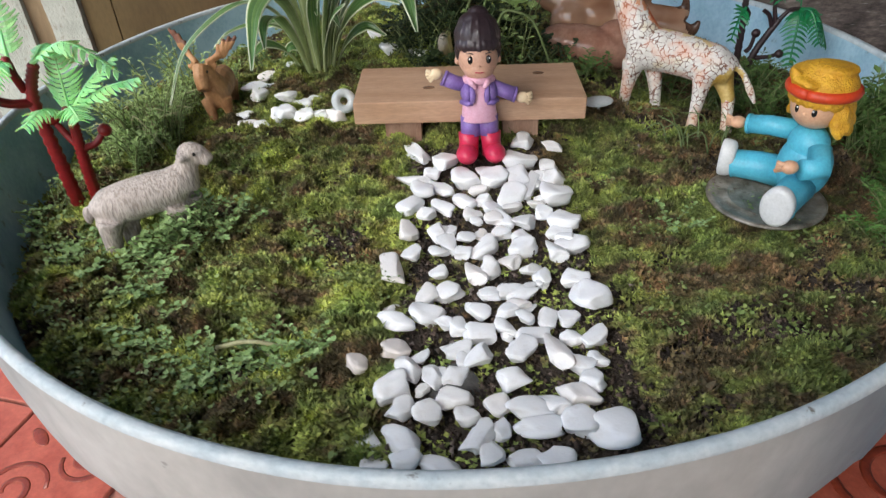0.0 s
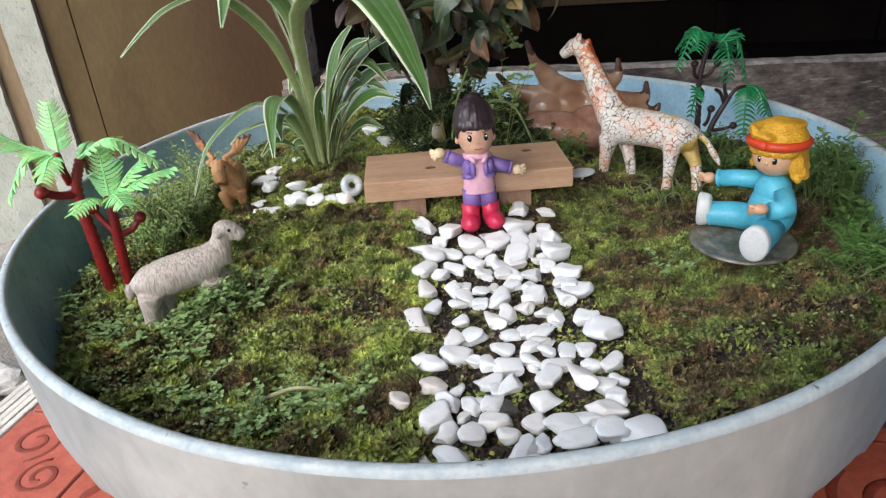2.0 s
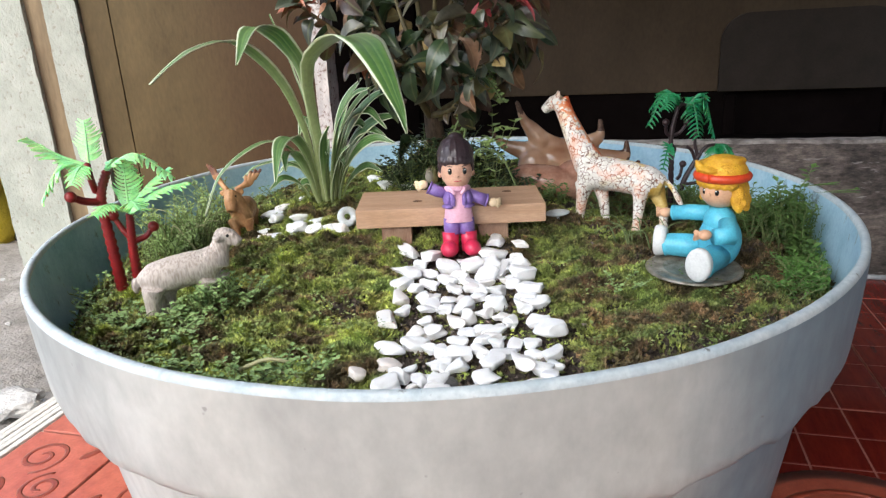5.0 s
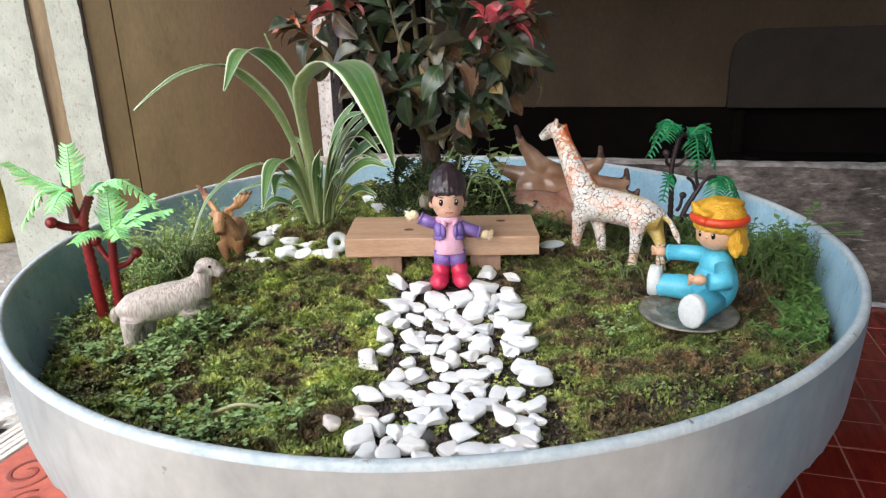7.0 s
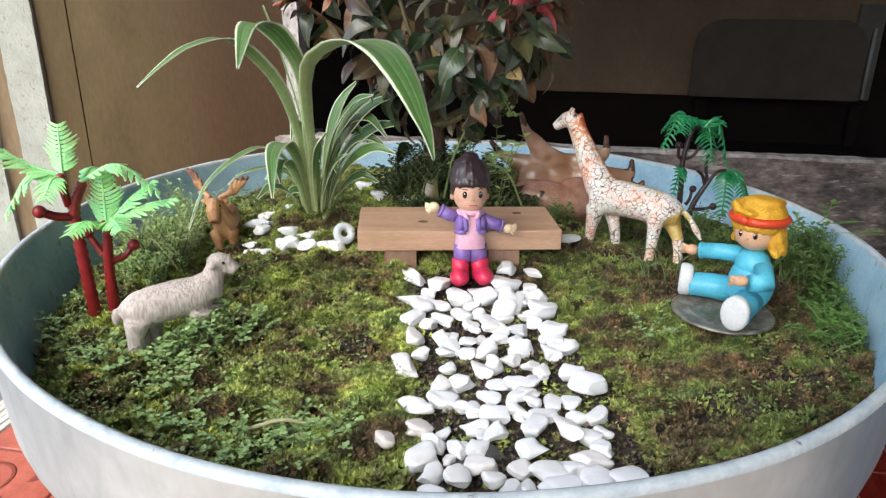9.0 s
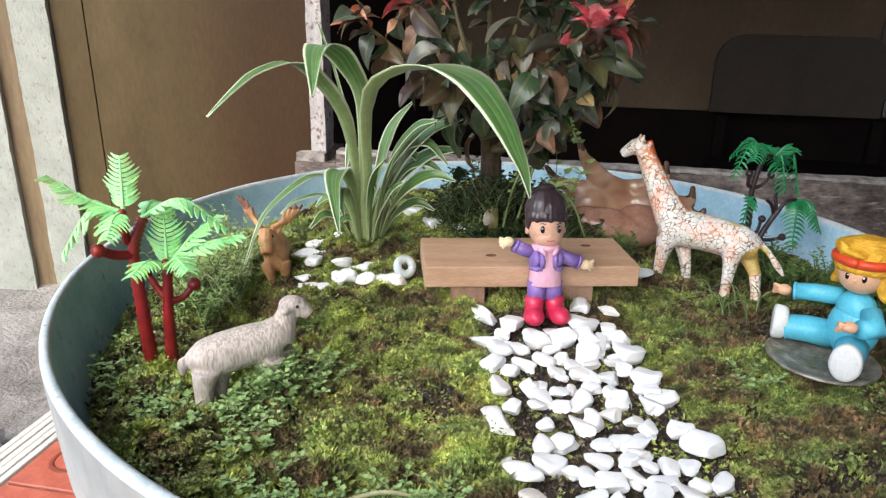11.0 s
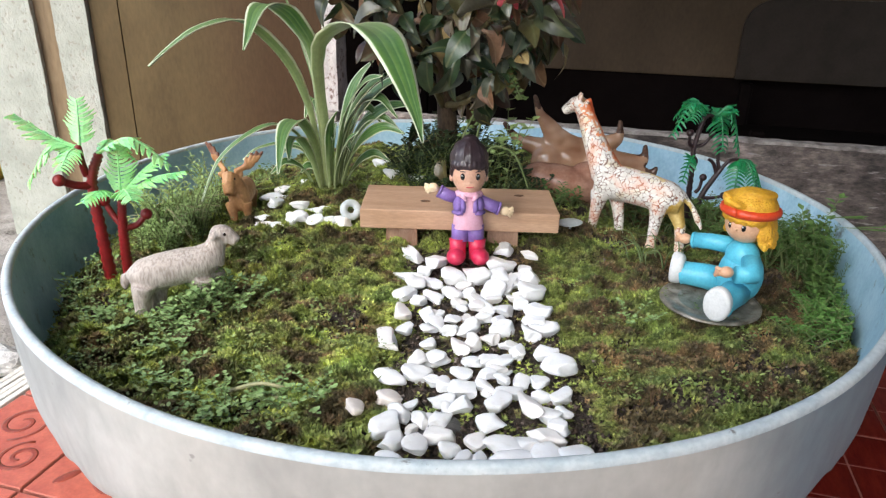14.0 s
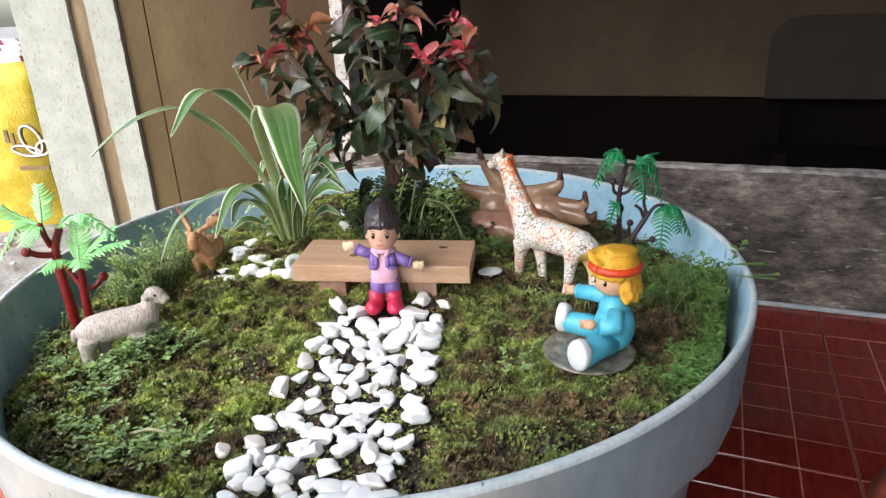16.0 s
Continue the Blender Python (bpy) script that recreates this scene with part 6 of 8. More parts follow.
def shell():
    """A spider conch lying on its back: a flared lip drawn out into fingers, and the rounded whorl before it."""
    b = thing("conch_shell", (0.125, 0.535, 0.232), "glossy tan spider conch shell with pointed fingers", "shell")
    heart = Vector((0.122, 0.554, 0.264))
    tips = ((0.0600, 0.560, 0.2935), (0.0860, 0.556, 0.3200), (0.1650, 0.548, 0.2995), (0.1890, 0.541, 0.2785), (0.1990, 0.534, 0.2600))
    roots = ((0.0830, 0.558, 0.2760), (0.0990, 0.556, 0.2950), (0.1600, 0.548, 0.2815), (0.1830, 0.541, 0.2640), (0.1860, 0.536, 0.2545))
    s = Shape()
    s.ball(heart, (0.030, 0.010, 0.015), turn=(-12, 10, -8), seg=28, rings=16)
    s.ball((0.102, 0.552, 0.258), (0.017, 0.010, 0.018), turn=(0, -20, 0), seg=24, rings=14)
    s.ball((0.155, 0.545, 0.256), (0.024, 0.010, 0.015), turn=(0, 25, -10), seg=24, rings=14)
    for tip, root in zip(tips, roots):
        tip, root = Vector(tip), Vector(root)
        bend = root.lerp(tip, 0.5) + Vector((0.0030 if tip.x > 0.12 else -0.0005, 0, -0.0035))
        line = curve_points([heart.lerp(root, 0.6), root, bend, tip], 26)
        for i, p in enumerate(line):
            r = 0.0026 + 0.0080 * (1 - i / 26) ** 1.25
            s.ball(p, (r, 0.42 * r + 0.0018, r), seg=12, rings=8)
    for a, c in zip(roots, roots[1:]):
        for i in range(11):
            edge = Vector(a).lerp(Vector(c), i / 10)
            sag = 1 - 0.30 * math.sin(math.pi * i / 10)
            for reach in (0.3, 0.55, 0.8):
                s.ball(heart.lerp(edge, reach * sag), (0.0075, 0.0034, 0.0075), seg=12, rings=8)
    vs, fs = fused(s, 0.0012, 9)
    lip = Shape()
    lip.add([Vector(v) - b.location for v in vs], fs)
    for i, f in enumerate(lip.f):
        c = sum((Vector(lip.v[k]) for k in f), Vector()) / len(f) + b.location
        near = min((c - Vector(t)).length for t in tips)
        lip.s[i] = 1 if near < 0.0105 + 0.003 * noise.noise(c * 200) else 0
    lip.object("lip", [MAT["shell"], MAT["finger_tip"]], b, "flared tan lip with dark pointed fingers")
    w = Shape()
    w.ball((0.116, 0.532, 0.245), (0.041, 0.018, 0.0165), turn=(0, 12, -8), seg=28, rings=16)
    w.ball((0.092, 0.535, 0.250), (0.018, 0.013, 0.014), seg=20, rings=12)
    w.ball((0.146, 0.533, 0.249), (0.026, 0.014, 0.015), turn=(0, 22, 0), seg=20, rings=12)
    vs, fs = fused(w, 0.0012, 7)
    whorl = Shape()
    whorl.add([Vector(v) - b.location for v in vs], fs)
    whorl.object("whorl", [MAT["shell_pink"]], b, "rounded pinkish brown whorl")
    return b


def ring_and_chip():
    s = Shape()
    e = Euler((radians(62), 0, radians(20))).to_matrix()
    s.tube([Vector((-0.0705, 0.4360, 0.2475)) + e @ Vector((0.0056 * math.cos(a), 0.0056 * math.sin(a), 0)) for a in np.linspace(0, 2 * math.pi, 29)], [0.0030] * 29, 0, 12)
    ob = s.object("ring", [MAT["chip"]])
    tagged(set_origin(ob, (-0.0715, 0.434, 0.238)), "small white plastic ring leaning on the bench", "ring")
    s = Shape()
    s.ball((0.1020, 0.4280, 0.2432), (0.0105, 0.0078, 0.0020), turn=(2, -2, 10), seg=24, rings=10)
    s.tube([(0.1020, 0.4285, 0.2430), (0.1018, 0.4290, 0.2340)], [0.0022, 0.0022])
    ob = s.object("button", [MAT["chip"]])
    tagged(set_origin(ob, (0.101, 0.43, 0.229)), "flat pale oval button beside the bench", "button")


bench()
sheep()
giraffe()
moose()
disc()
standing_doll()
sitting_doll()
shell()
ring_and_chip()
rock("stone", (0.002, 0.196, 0.2185), (0.030, 0.024, 0.014), 3.3, "dark_stone", "dark wet stone among the white pebbles", "stone")


# ---- plants ----
def strap_leaf(ctrl, width, parent, n=28, fold=0.35, label="", peak=0.6, taper=1.4, tilt=0.0):
    """A long arching leaf with a folded keel, level across its heading; u runs across it."""
    pts = curve_points(ctrl, n)
    vs, fs, uvs = [], [], []
    cross = 7
    run = Vector(ctrl[-1]) - Vector(ctrl[len(ctrl) // 2 - 1])
    level = Vector((run.x, run.y, 0)).normalized()
    flat = level.cross(Vector((0, 0, 1)))
    for i, p in enumerate(pts):
        t = i / n
        d = (pts[min(i + 1, n)] - pts[max(i - 1, 0)]).normalized()
        side = (flat - d * flat.dot(d)).normalized()
        up = side.cross(d).normalized()
        lean = -tilt * flat.y * min(1, 2.5 * t)
        side, up = side * math.cos(lean) - up * math.sin(lean), up * math.cos(lean) + side * math.sin(lean)
        g = min(1, max(0, t - 0.10) / (peak - 0.10))
        w = width * (0.25 + 0.75 * g * g * (3 - 2 * g)) * (1 - max(0, (t - peak) / (1 - peak)) ** taper) * 0.5 + 0.0003
        for k in range(cross):
            s = -1 + 2 * k / (cross - 1)
            keel = fold * (1.5 - 1.1 * min(1, t * 1.6))
            wave = 0.0006 * math.sin(9 * t + 3 * s + 40 * ctrl[0][0])
            vs.append(p + side * (w * s) + up * (keel * w * (abs(s) - 0.5) + wave * abs(s)) + side * 0.0004 * noise.noise(p * 120))
            uvs.append(((s + 1) / 2, t))
    for i in range(n):
        for k in range(cross - 1):
            a = i * cross + k
            fs.append((a, a + 1, a + cross + 1, a + cross))
    ob = mesh_object("leaf", [v - Vector(parent.location) for v in vs], fs, MAT["strap"], parent, label)
    lay = ob.data.uv_layers.new(name="UVMap")
    for loop in ob.data.loops:
        lay.data[loop.index].uv = uvs[loop.vertex_index]
    md = ob.modifiers.new("thick", "SOLIDIFY")
    md.thickness = 0.0006
    return ob


def strap_plant():
    b = thing("spider_plant", (-0.100, 0.517, 0.236), "leafy plant with arching green leaves and cream margins", "plant")
    # the tall arching leaves, then the fan towards the shrub, then the low ones that bend to the moss
    leaves = (
        (0.0175, 0.46, 0.9, ((-0.103, 0.514, 0.234), (-0.106, 0.490, 0.300), (-0.111, 0.445, 0.351), (-0.127, 0.420, 0.381), (-0.140, 0.402, 0.391), (-0.156, 0.380, 0.387), (-0.166, 0.362, 0.378), (-0.177, 0.347, 0.366))),
        (0.0200, 0.66, 1.6, ((-0.100, 0.512, 0.234), (-0.100, 0.490, 0.300), (-0.099, 0.465, 0.360), (-0.108, 0.452, 0.386), (-0.1205, 0.440, 0.399), (-0.126, 0.412, 0.397), (-0.124, 0.365, 0.375))),
        (0.0275, 0.48, 1.0, ((-0.098, 0.514, 0.234), (-0.097, 0.490, 0.300), (-0.095, 0.458, 0.364), (-0.075, 0.430, 0.384), (-0.052, 0.390, 0.390), (-0.038, 0.360, 0.386), (-0.0297, 0.341, 0.377), (-0.0231, 0.3275, 0.366), (-0.0184, 0.320, 0.355), (-0.0140, 0.3140, 0.343), (-0.0115, 0.3105, 0.331))),
        (0.0165, 0.6, 1.2, ((-0.096, 0.518, 0.234), (-0.090, 0.512, 0.270), (-0.077, 0.498, 0.312), (-0.058, 0.482, 0.338), (-0.036, 0.470, 0.352))),
        (0.0150, 0.6, 1.2, ((-0.094, 0.520, 0.234), (-0.084, 0.514, 0.275), (-0.070, 0.502, 0.312), (-0.050, 0.490, 0.336), (-0.026, 0.478, 0.347))),
        (0.0140, 0.6, 1.2, ((-0.092, 0.522, 0.234), (-0.082, 0.518, 0.270), (-0.068, 0.510, 0.300), (-0.046, 0.500, 0.318), (-0.020, 0.490, 0.322))),
        (0.0125, 0.6, 1.2, ((-0.091, 0.516, 0.234), (-0.080, 0.506, 0.268), (-0.066, 0.496, 0.292), (-0.048, 0.486, 0.304), (-0.030, 0.478, 0.300))),
        (0.0120, 0.6, 1.2, ((-0.096, 0.512, 0.234), (-0.088, 0.500, 0.280), (-0.078, 0.488, 0.318), (-0.062, 0.474, 0.342), (-0.046, 0.462, 0.348))),
        (0.0150, 0.62, 1.3, ((-0.104, 0.512, 0.234), (-0.107, 0.496, 0.280), (-0.113, 0.480, 0.306), (-0.119, 0.462, 0.312), (-0.119, 0.430, 0.308), (-0.113, 0.384, 0.290))),
        (0.0065, 0.6, 1.2, ((-0.106, 0.514, 0.234), (-0.114, 0.496, 0.282), (-0.126, 0.470, 0.306), (-0.142, 0.445, 0.309), (-0.164, 0.420, 0.292), (-0.176, 0.405, 0.262))),
        (0.0065, 0.6, 1.2, ((-0.107, 0.516, 0.234), (-0.116, 0.505, 0.274), (-0.132, 0.488, 0.288), (-0.150, 0.474, 0.287), (-0.160, 0.464, 0.279))),
        (0.0070, 0.55, 1.1, ((-0.100, 0.522, 0.234), (-0.106, 0.520, 0.310), (-0.118, 0.514, 0.370), (-0.131, 0.510, 0.411))),
        (0.0110, 0.6, 1.2, ((-0.104, 0.508, 0.234), (-0.108, 0.490, 0.270), (-0.114, 0.470, 0.296), (-0.116, 0.440, 0.302), (-0.112, 0.415, 0.292))),
        (0.0090, 0.6, 1.2, ((-0.098, 0.508, 0.234), (-0.096, 0.496, 0.275), (-0.092, 0.484, 0.304), (-0.084, 0.470, 0.318))),
        (0.0085, 0.6, 1.2, ((-0.095, 0.510, 0.234), (-0.089, 0.498, 0.265), (-0.080, 0.488, 0.290), (-0.068, 0.480, 0.300))),
        (0.0080, 0.6, 1.2, ((-0.108, 0.512, 0.234), (-0.118, 0.498, 0.262), (-0.130, 0.484, 0.274), (-0.140, 0.470, 0.266))),
        (0.0080, 0.6, 1.2, ((-0.090, 0.520, 0.234), (-0.076, 0.516, 0.262), (-0.060, 0.510, 0.276), (-0.044, 0.504, 0.270))),
        (0.0095, 0.6, 1.2, ((-0.097, 0.526, 0.234), (-0.090, 0.536, 0.290), (-0.078, 0.540, 0.330), (-0.060, 0.540, 0.352))),
    )
    q = random.Random(3)
    for k in range(8):
        way = -0.75 + 2.05 * k / 7
        side, high = math.sin(way), 0.030 + 0.070 * q.random()
        at = Vector((-0.100 + 0.010 * side + q.uniform(-0.002, 0.002), 0.516 + q.uniform(-0.006, 0.006), 0.234))
        reach = Vector((side, -0.55 + 0.5 * q.random(), 0))
        strap_leaf([at + reach * r * (0.022 + 0.40 * high) + Vector((0, 0, high * z)) for r, z in ((0, 0), (0.18, 0.55), (0.5, 0.95), (0.85, 1.02), (1.15, 0.85))], q.uniform(0.0065, 0.0095), b, fold=0.4, tilt=q.uniform(0.5, 1.1))
    for k, (w, peak, taper, line) in enumerate(leaves):
        strap_leaf(line, w, b, fold=0.25 if k == 2 else 0.45, peak=peak, taper=taper, tilt=0.95 if 3 <= k <= 7 or k > 12 else 0.0)
    return b


def leaf_blade(length, width, curl=0.5, fold=0.35, ripple=0.03, twist=0.0, phase=0.0):
    """An ovate leaf along x: a grid that droops and folds along its midrib."""
    n, c = 11, 5
    vs, fs = [], []
    for i in range(n + 1):
        t = i / n
        u = max(0, (t - 0.14) / 0.86)
        w = width * 0.5 * (math.sin(math.pi * u ** 0.88) ** 0.85 if 0 < u < 1 else 0) + 0.012 * length
        for k in range(c):
            s = -1 + 2 * k / (c - 1)
            ang = -curl * t
            x = length * (math.sin(abs(ang)) / abs(ang) * t if abs(ang) > 1e-4 else t)
            z = -length * t * curl * t * 0.5
            v = fold * w * abs(s) + ripple * length * math.sin(8 * t + phase + 1.4 * s) * s * s
            ct, sn = math.cos(twist * t), math.sin(twist * t)
            vs.append((x, w * s * ct - v * sn + 0.06 * length * math.sin(3 * t + phase), z + v * ct + w * s * sn))
    for i in range(n):
        for k in range(c - 1):
            a = i * c + k
            fs.append((a, a + 1, a + c + 1, a + c))
    return vs, fs


def bush():
    base = Vector((0.003, 0.535, 0.245))
    b = thing("shrub", base, "shrub with dark green leaves and red young tips", "shrub")
    q = random.Random(4)
    trunk = Shape()
    trunk.tube([Vector(p) - base for p in curve_points([(0.004, 0.535, 0.240), (0.006, 0.533, 0.285), (0.003, 0.530, 0.325), (-0.002, 0.525, 0.365), (0.000, 0.520, 0.40)], 14)],
               [0.0125, 0.0110, 0.0100, 0.0096, 0.0092, 0.0088, 0.0080, 0.0074, 0.0066, 0.0060, 0.0054, 0.0048, 0.0042, 0.0036, 0.0030], seg=12)
    trunk.object("trunk", [MAT["trunk"]], b)
    tips = [(-0.065, 0.470, 0.425), (0.036, 0.455, 0.447), (0.052, 0.445, 0.410), (0.084, 0.468, 0.416), (-0.084, 0.505, 0.468), (-0.008, 0.500, 0.470), (-0.048, 0.475, 0.436),
            (0.072, 0.500, 0.436), (-0.100, 0.495, 0.414), (0.014, 0.470, 0.438), (-0.037, 0.455, 0.378), (0.020, 0.455, 0.385), (0.095, 0.530, 0.388),
            (0.050, 0.550, 0.410), (-0.03, 0.56, 0.44), (0.06, 0.48, 0.365), (0.092, 0.500, 0.385), (0.070, 0.470, 0.395), (0.040, 0.470, 0.350)]
    red = {0: "leaf_red", 1: "leaf_red", 2: "leaf_red", 3: "leaf_red", 4: "leaf_red", 5: "leaf_red", 6: "leaf_orange", 7: "leaf_red", 8: "leaf_orange", 9: "leaf_red"}
    meshes = {}

    def leaf(kind, at, way, roll, size):
        key = (kind, q.randrange(14))
        if key not in meshes:
            vs, fs = leaf_blade(1.0, 0.44 + 0.18 * q.random(), 0.2 + 1.5 * q.random(), 0.10 + 0.7 * q.random(), 0.02 + 0.05 * q.random(), q.uniform(-0.7, 0.7), q.random() * 6)
            me = bpy.data.meshes.new("leaf")
            me.from_pydata(vs, [], fs)
            me.materials.append(MAT[kind])
            me.polygons.foreach_set("use_smooth", [True] * len(me.polygons))
            meshes[key] = me
        ob = new("leaf", meshes[key])
        ob.parent = b
        m = Vector(way).to_track_quat("X", "Z").to_matrix().to_4x4()
        ob.matrix_basis = Matrix.Translation(Vector(at) - base) @ m @ Matrix.Rotation(roll, 4, "X") @ Matrix.Scale(size, 4)
        return ob

    for i, tip in enumerate(tips):
        tip = Vector(tip)
        start = Vector((0.003, 0.528, 0.30 + 0.08 * q.random()))
        mid = start.lerp(tip, 0.5) + Vector((0, 0, -0.012 + 0.01 * q.random()))
        line = curve_points([start, mid, tip], 10)
        st = Shape()
        st.tube([p - base for p in line], [0.0034 - 0.00022 * k for k in range(11)], seg=8)
        st.object("stem", [MAT["stem"]], b)
        for k in range(4, 11):
            for rep in range(3 if k > 7 else 2):
                a = q.random() * 2 * math.pi
                out = (line[k] - Vector((0.003, 0.53, line[k].z))).normalized()
                way = Vector((math.cos(a), math.sin(a), 0)) * 0.8 + out * 0.8 + Vector((0, -0.25, -0.80 + 1.25 * q.random() + 0.4 * (line[k].z > 0.41)))
                kind = "bush"
                p = q.random()
                if p < 0.05:
                    kind = "leaf_yellow"
                elif p < 0.17:
                    kind = "leaf_under"
                elif p < 0.27:
                    kind = "leaf_dry"
                leaf(kind, line[k], way, q.uniform(-1.2, 1.2), 0.013 + 0.022 * q.random() ** 1.2)
        if i in red:
            for k in range(8):
                a = 2 * math.pi * k / 5 + q.random()
                way = Vector((math.cos(a) * 0.7, math.sin(a) * 0.7 - 0.15, 0.9 - 1.0 * q.random()))
                leaf(red[i] if q.random() < 0.75 else ("leaf_orange" if q.random() < 0.6 else "bush"), tip + Vector((0, 0, 0.006 * q.random())), way, q.uniform(-0.9, 0.9), 0.012 + 0.013 * q.random())
    # drooping lower leaves
    for k in range(11):
        a = q.random() * 2 * math.pi
        z = 0.285 + 0.11 * q.random()
        p = Vector((0.004, 0.530, z))
        way = Vector((math.cos(a), math.sin(a) * 0.7 - 0.35, -0.75 + 0.6 * q.random()))
        at = p + way.normalized() * (0.012 + 0.03 * q.random())
        leaf("leaf_under" if q.random() < 0.2 else ("leaf_dry" if q.random() < 0.2 else "bush"), at, way, q.uniform(-0.7, 0.7), 0.020 + 0.014 * q.random())
    leaf("leaf_yellow", (0.098, 0.527, 0.372), (0.75, -0.1, -0.75), 0.3, 0.034)
    # the large leaves that stand out of the crown
    for kind, at, way, roll, size in (
            ("leaf_under", (-0.074, 0.472, 0.420), (0.0, -0.2, -1.0), 0.3, 0.022), ("leaf_under", (-0.050, 0.468, 0.424), (0.5, -0.3, -0.7), 0.2, 0.024),
            ("leaf_orange", (-0.050, 0.465, 0.376), (0.1, -0.2, -1.0), 0.2, 0.022), ("leaf_under", (-0.042, 0.465, 0.398), (-1.0, -0.2, -0.25), -0.4, 0.036),
            ("leaf_red", (0.049, 0.470, 0.414), (0.0, -0.1, -1.0), 0.2, 0.026), ("leaf_red", (0.062, 0.470, 0.416), (1.0, -0.2, 0.10), 0.3, 0.028),
            ("leaf_red", (0.070, 0.470, 0.412), (1.0, -0.2, -0.35), -0.4, 0.030), ("leaf_red", (0.078, 0.470, 0.418), (0.7, -0.3, -0.9), 0.4, 0.026),
            ("leaf_red", (-0.060, 0.470, 0.424), (-0.8, -0.3, 0.4), 0.2, 0.026), ("leaf_red", (-0.056, 0.472, 0.426), (0.5, -0.3, 0.5), -0.3, 0.024), ("leaf_orange", (-0.066, 0.470, 0.420), (-1.0, -0.2, -0.5), 0.2, 0.024),
            ("leaf_under", (0.040, 0.455, 0.402), (-1.0, -0.3, -0.12), 0.5, 0.034), ("leaf_under", (0.014, 0.458, 0.414), (-0.9, -0.3, 0.2), -0.4, 0.032),
            ("bush", (-0.012, 0.475, 0.366), (-0.1, -0.3, -1.0), 0.2, 0.034), ("leaf_under", (0.006, 0.475, 0.360), (0.15, -0.3, -1.0), -0.3, 0.036), ("bush", (-0.018, 0.480, 0.336), (-0.5, -0.3, -0.9), 0.4, 0.030),
            ("bush", (0.066, 0.490, 0.388), (0.8, -0.2, -0.5), 0.4, 0.036), ("bush", (0.070, 0.492, 0.380), (0.9, -0.1, -0.8), -0.2, 0.036), ("leaf_under", (0.058, 0.485, 0.394), (1.0, -0.3, -0.2), 0.5, 0.034),
            ("leaf_dry", (-0.040, 0.478, 0.372), (-0.5, -0.3, -0.8), 0.4, 0.030), ("bush", (-0.030, 0.480, 0.380), (-0.7, -0.2, -0.6), -0.3, 0.033), ("bush", (-0.028, 0.482, 0.358), (-0.4, -0.3, -0.9), 0.2, 0.034),
            ("leaf_under", (-0.034, 0.476, 0.362), (-0.9, -0.2, -0.3), 0.5, 0.030), ("bush", (-0.022, 0.484, 0.346), (-0.6, -0.2, -0.8), -0.4, 0.033), ("leaf_dry", (-0.046, 0.482, 0.384), (-0.8, -0.2, -0.5), 0.1, 0.028),
            ("bush", (-0.018, 0.486, 0.366), (-0.8, -0.2, -0.4), 0.6, 0.035), ("bush", (-0.036, 0.486, 0.348), (-0.3, -0.2, -1.0), -0.1, 0.030),
            ("bush", (0.064, 0.488, 0.372), (0.4, -0.3, -1.0), 0.3, 0.034), ("leaf_dry", (0.030, 0.465, 0.384), (0.6, -0.5, -0.5), 0.3, 0.032)):
        leaf(kind, at, way, roll, size)
    leaf("leaf_yellow", (0.050, 0.492, 0.356), (0.2, -0.2, -0.95), 0.2, 0.030)
    return b


def frond(parent, base, tip, sag, width, mat, n=14, label="", fat=0.31):
    """A moulded palm frond: an arching rib with slim separate leaflets that droop from both sides."""
    base, tip = Vector(base), Vector(tip)
    mid = base.lerp(tip, 0.5) + Vector((0, 0, sag))
    line = curve_points([base, mid, tip], n)
    s = Shape()
    s.tube(line, [0.0013 - 0.0008 * i / n for i in range(n + 1)], seg=6)
    step = (tip - base).length / n
    run = tip - base
    level = Vector((run.x, run.y, 0))
    flat = level.normalized().cross(Vector((0, 0, 1))) if level.length > 0.012 else Vector((1, 0.1, 0)).normalized()
    for i in range(2, n + 1):
        t = i / n
        d = (line[min(i + 1, n)] - line[i - 1]).normalized()
        side = (flat - d * flat.dot(d)).normalized()
        up = side.cross(d)
        w = width * (0.40 + 0.75 * math.sin(math.pi * min(1, t * 0.80 + 0.12))) * 0.52
        half = step * fat
        for sg in (-1, 1):
            a = line[i]
            rows = []
            for u, k in ((0.0, 0.75), (0.35, 1.0), (0.7, 0.85), (1.0, 0.25)):
                long = w * (1 + 0.16 * math.sin(7.3 * i + 2.1 * sg + 40 * tip.x))
                c = a + side * (long * u * sg) + d * (long * 0.55 * u * u) - up * (long * (0.08 * u + (0.30 + 0.14 * math.sin(4.1 * i + sg)) * u * u))
                rows += [c - d * half * k, c + d * half * k]
            th = up * 0.00035
            vs = [v + th for v in rows] + [v - th for v in rows]
            fs = []
            for r in range(3):
                p = 2 * r
                fs += [(p, p + 1, p + 3, p + 2), (p + 8, p + 10, p + 11, p + 9), (p, p + 2, p + 10, p + 8), (p + 1, p + 9, p + 11, p + 3)]
            fs += [(6, 7, 15, 14), (0, 8, 9, 1)]
            s.add(vs, fs)
    s.v = [tuple(Vector(v) - Vector(parent.location)) for v in s.v]
    return s.object("frond", [MAT[mat]], parent, label, smooth=False)


def stalk(parent, name, pts, radii, mat, label=""):
    s = Shape()
    n = 40
    line = curve_points(pts, n)
    rr = [0.90 * (radii[0] + (radii[1] - radii[0]) * i / n) + 0.22 * radii[0] * (i % 2) for i in range(n + 1)]
    s.tube([p - Vector(parent.location) for p in line], rr, seg=10)
    return s.object(name, [MAT[mat]], parent, label)


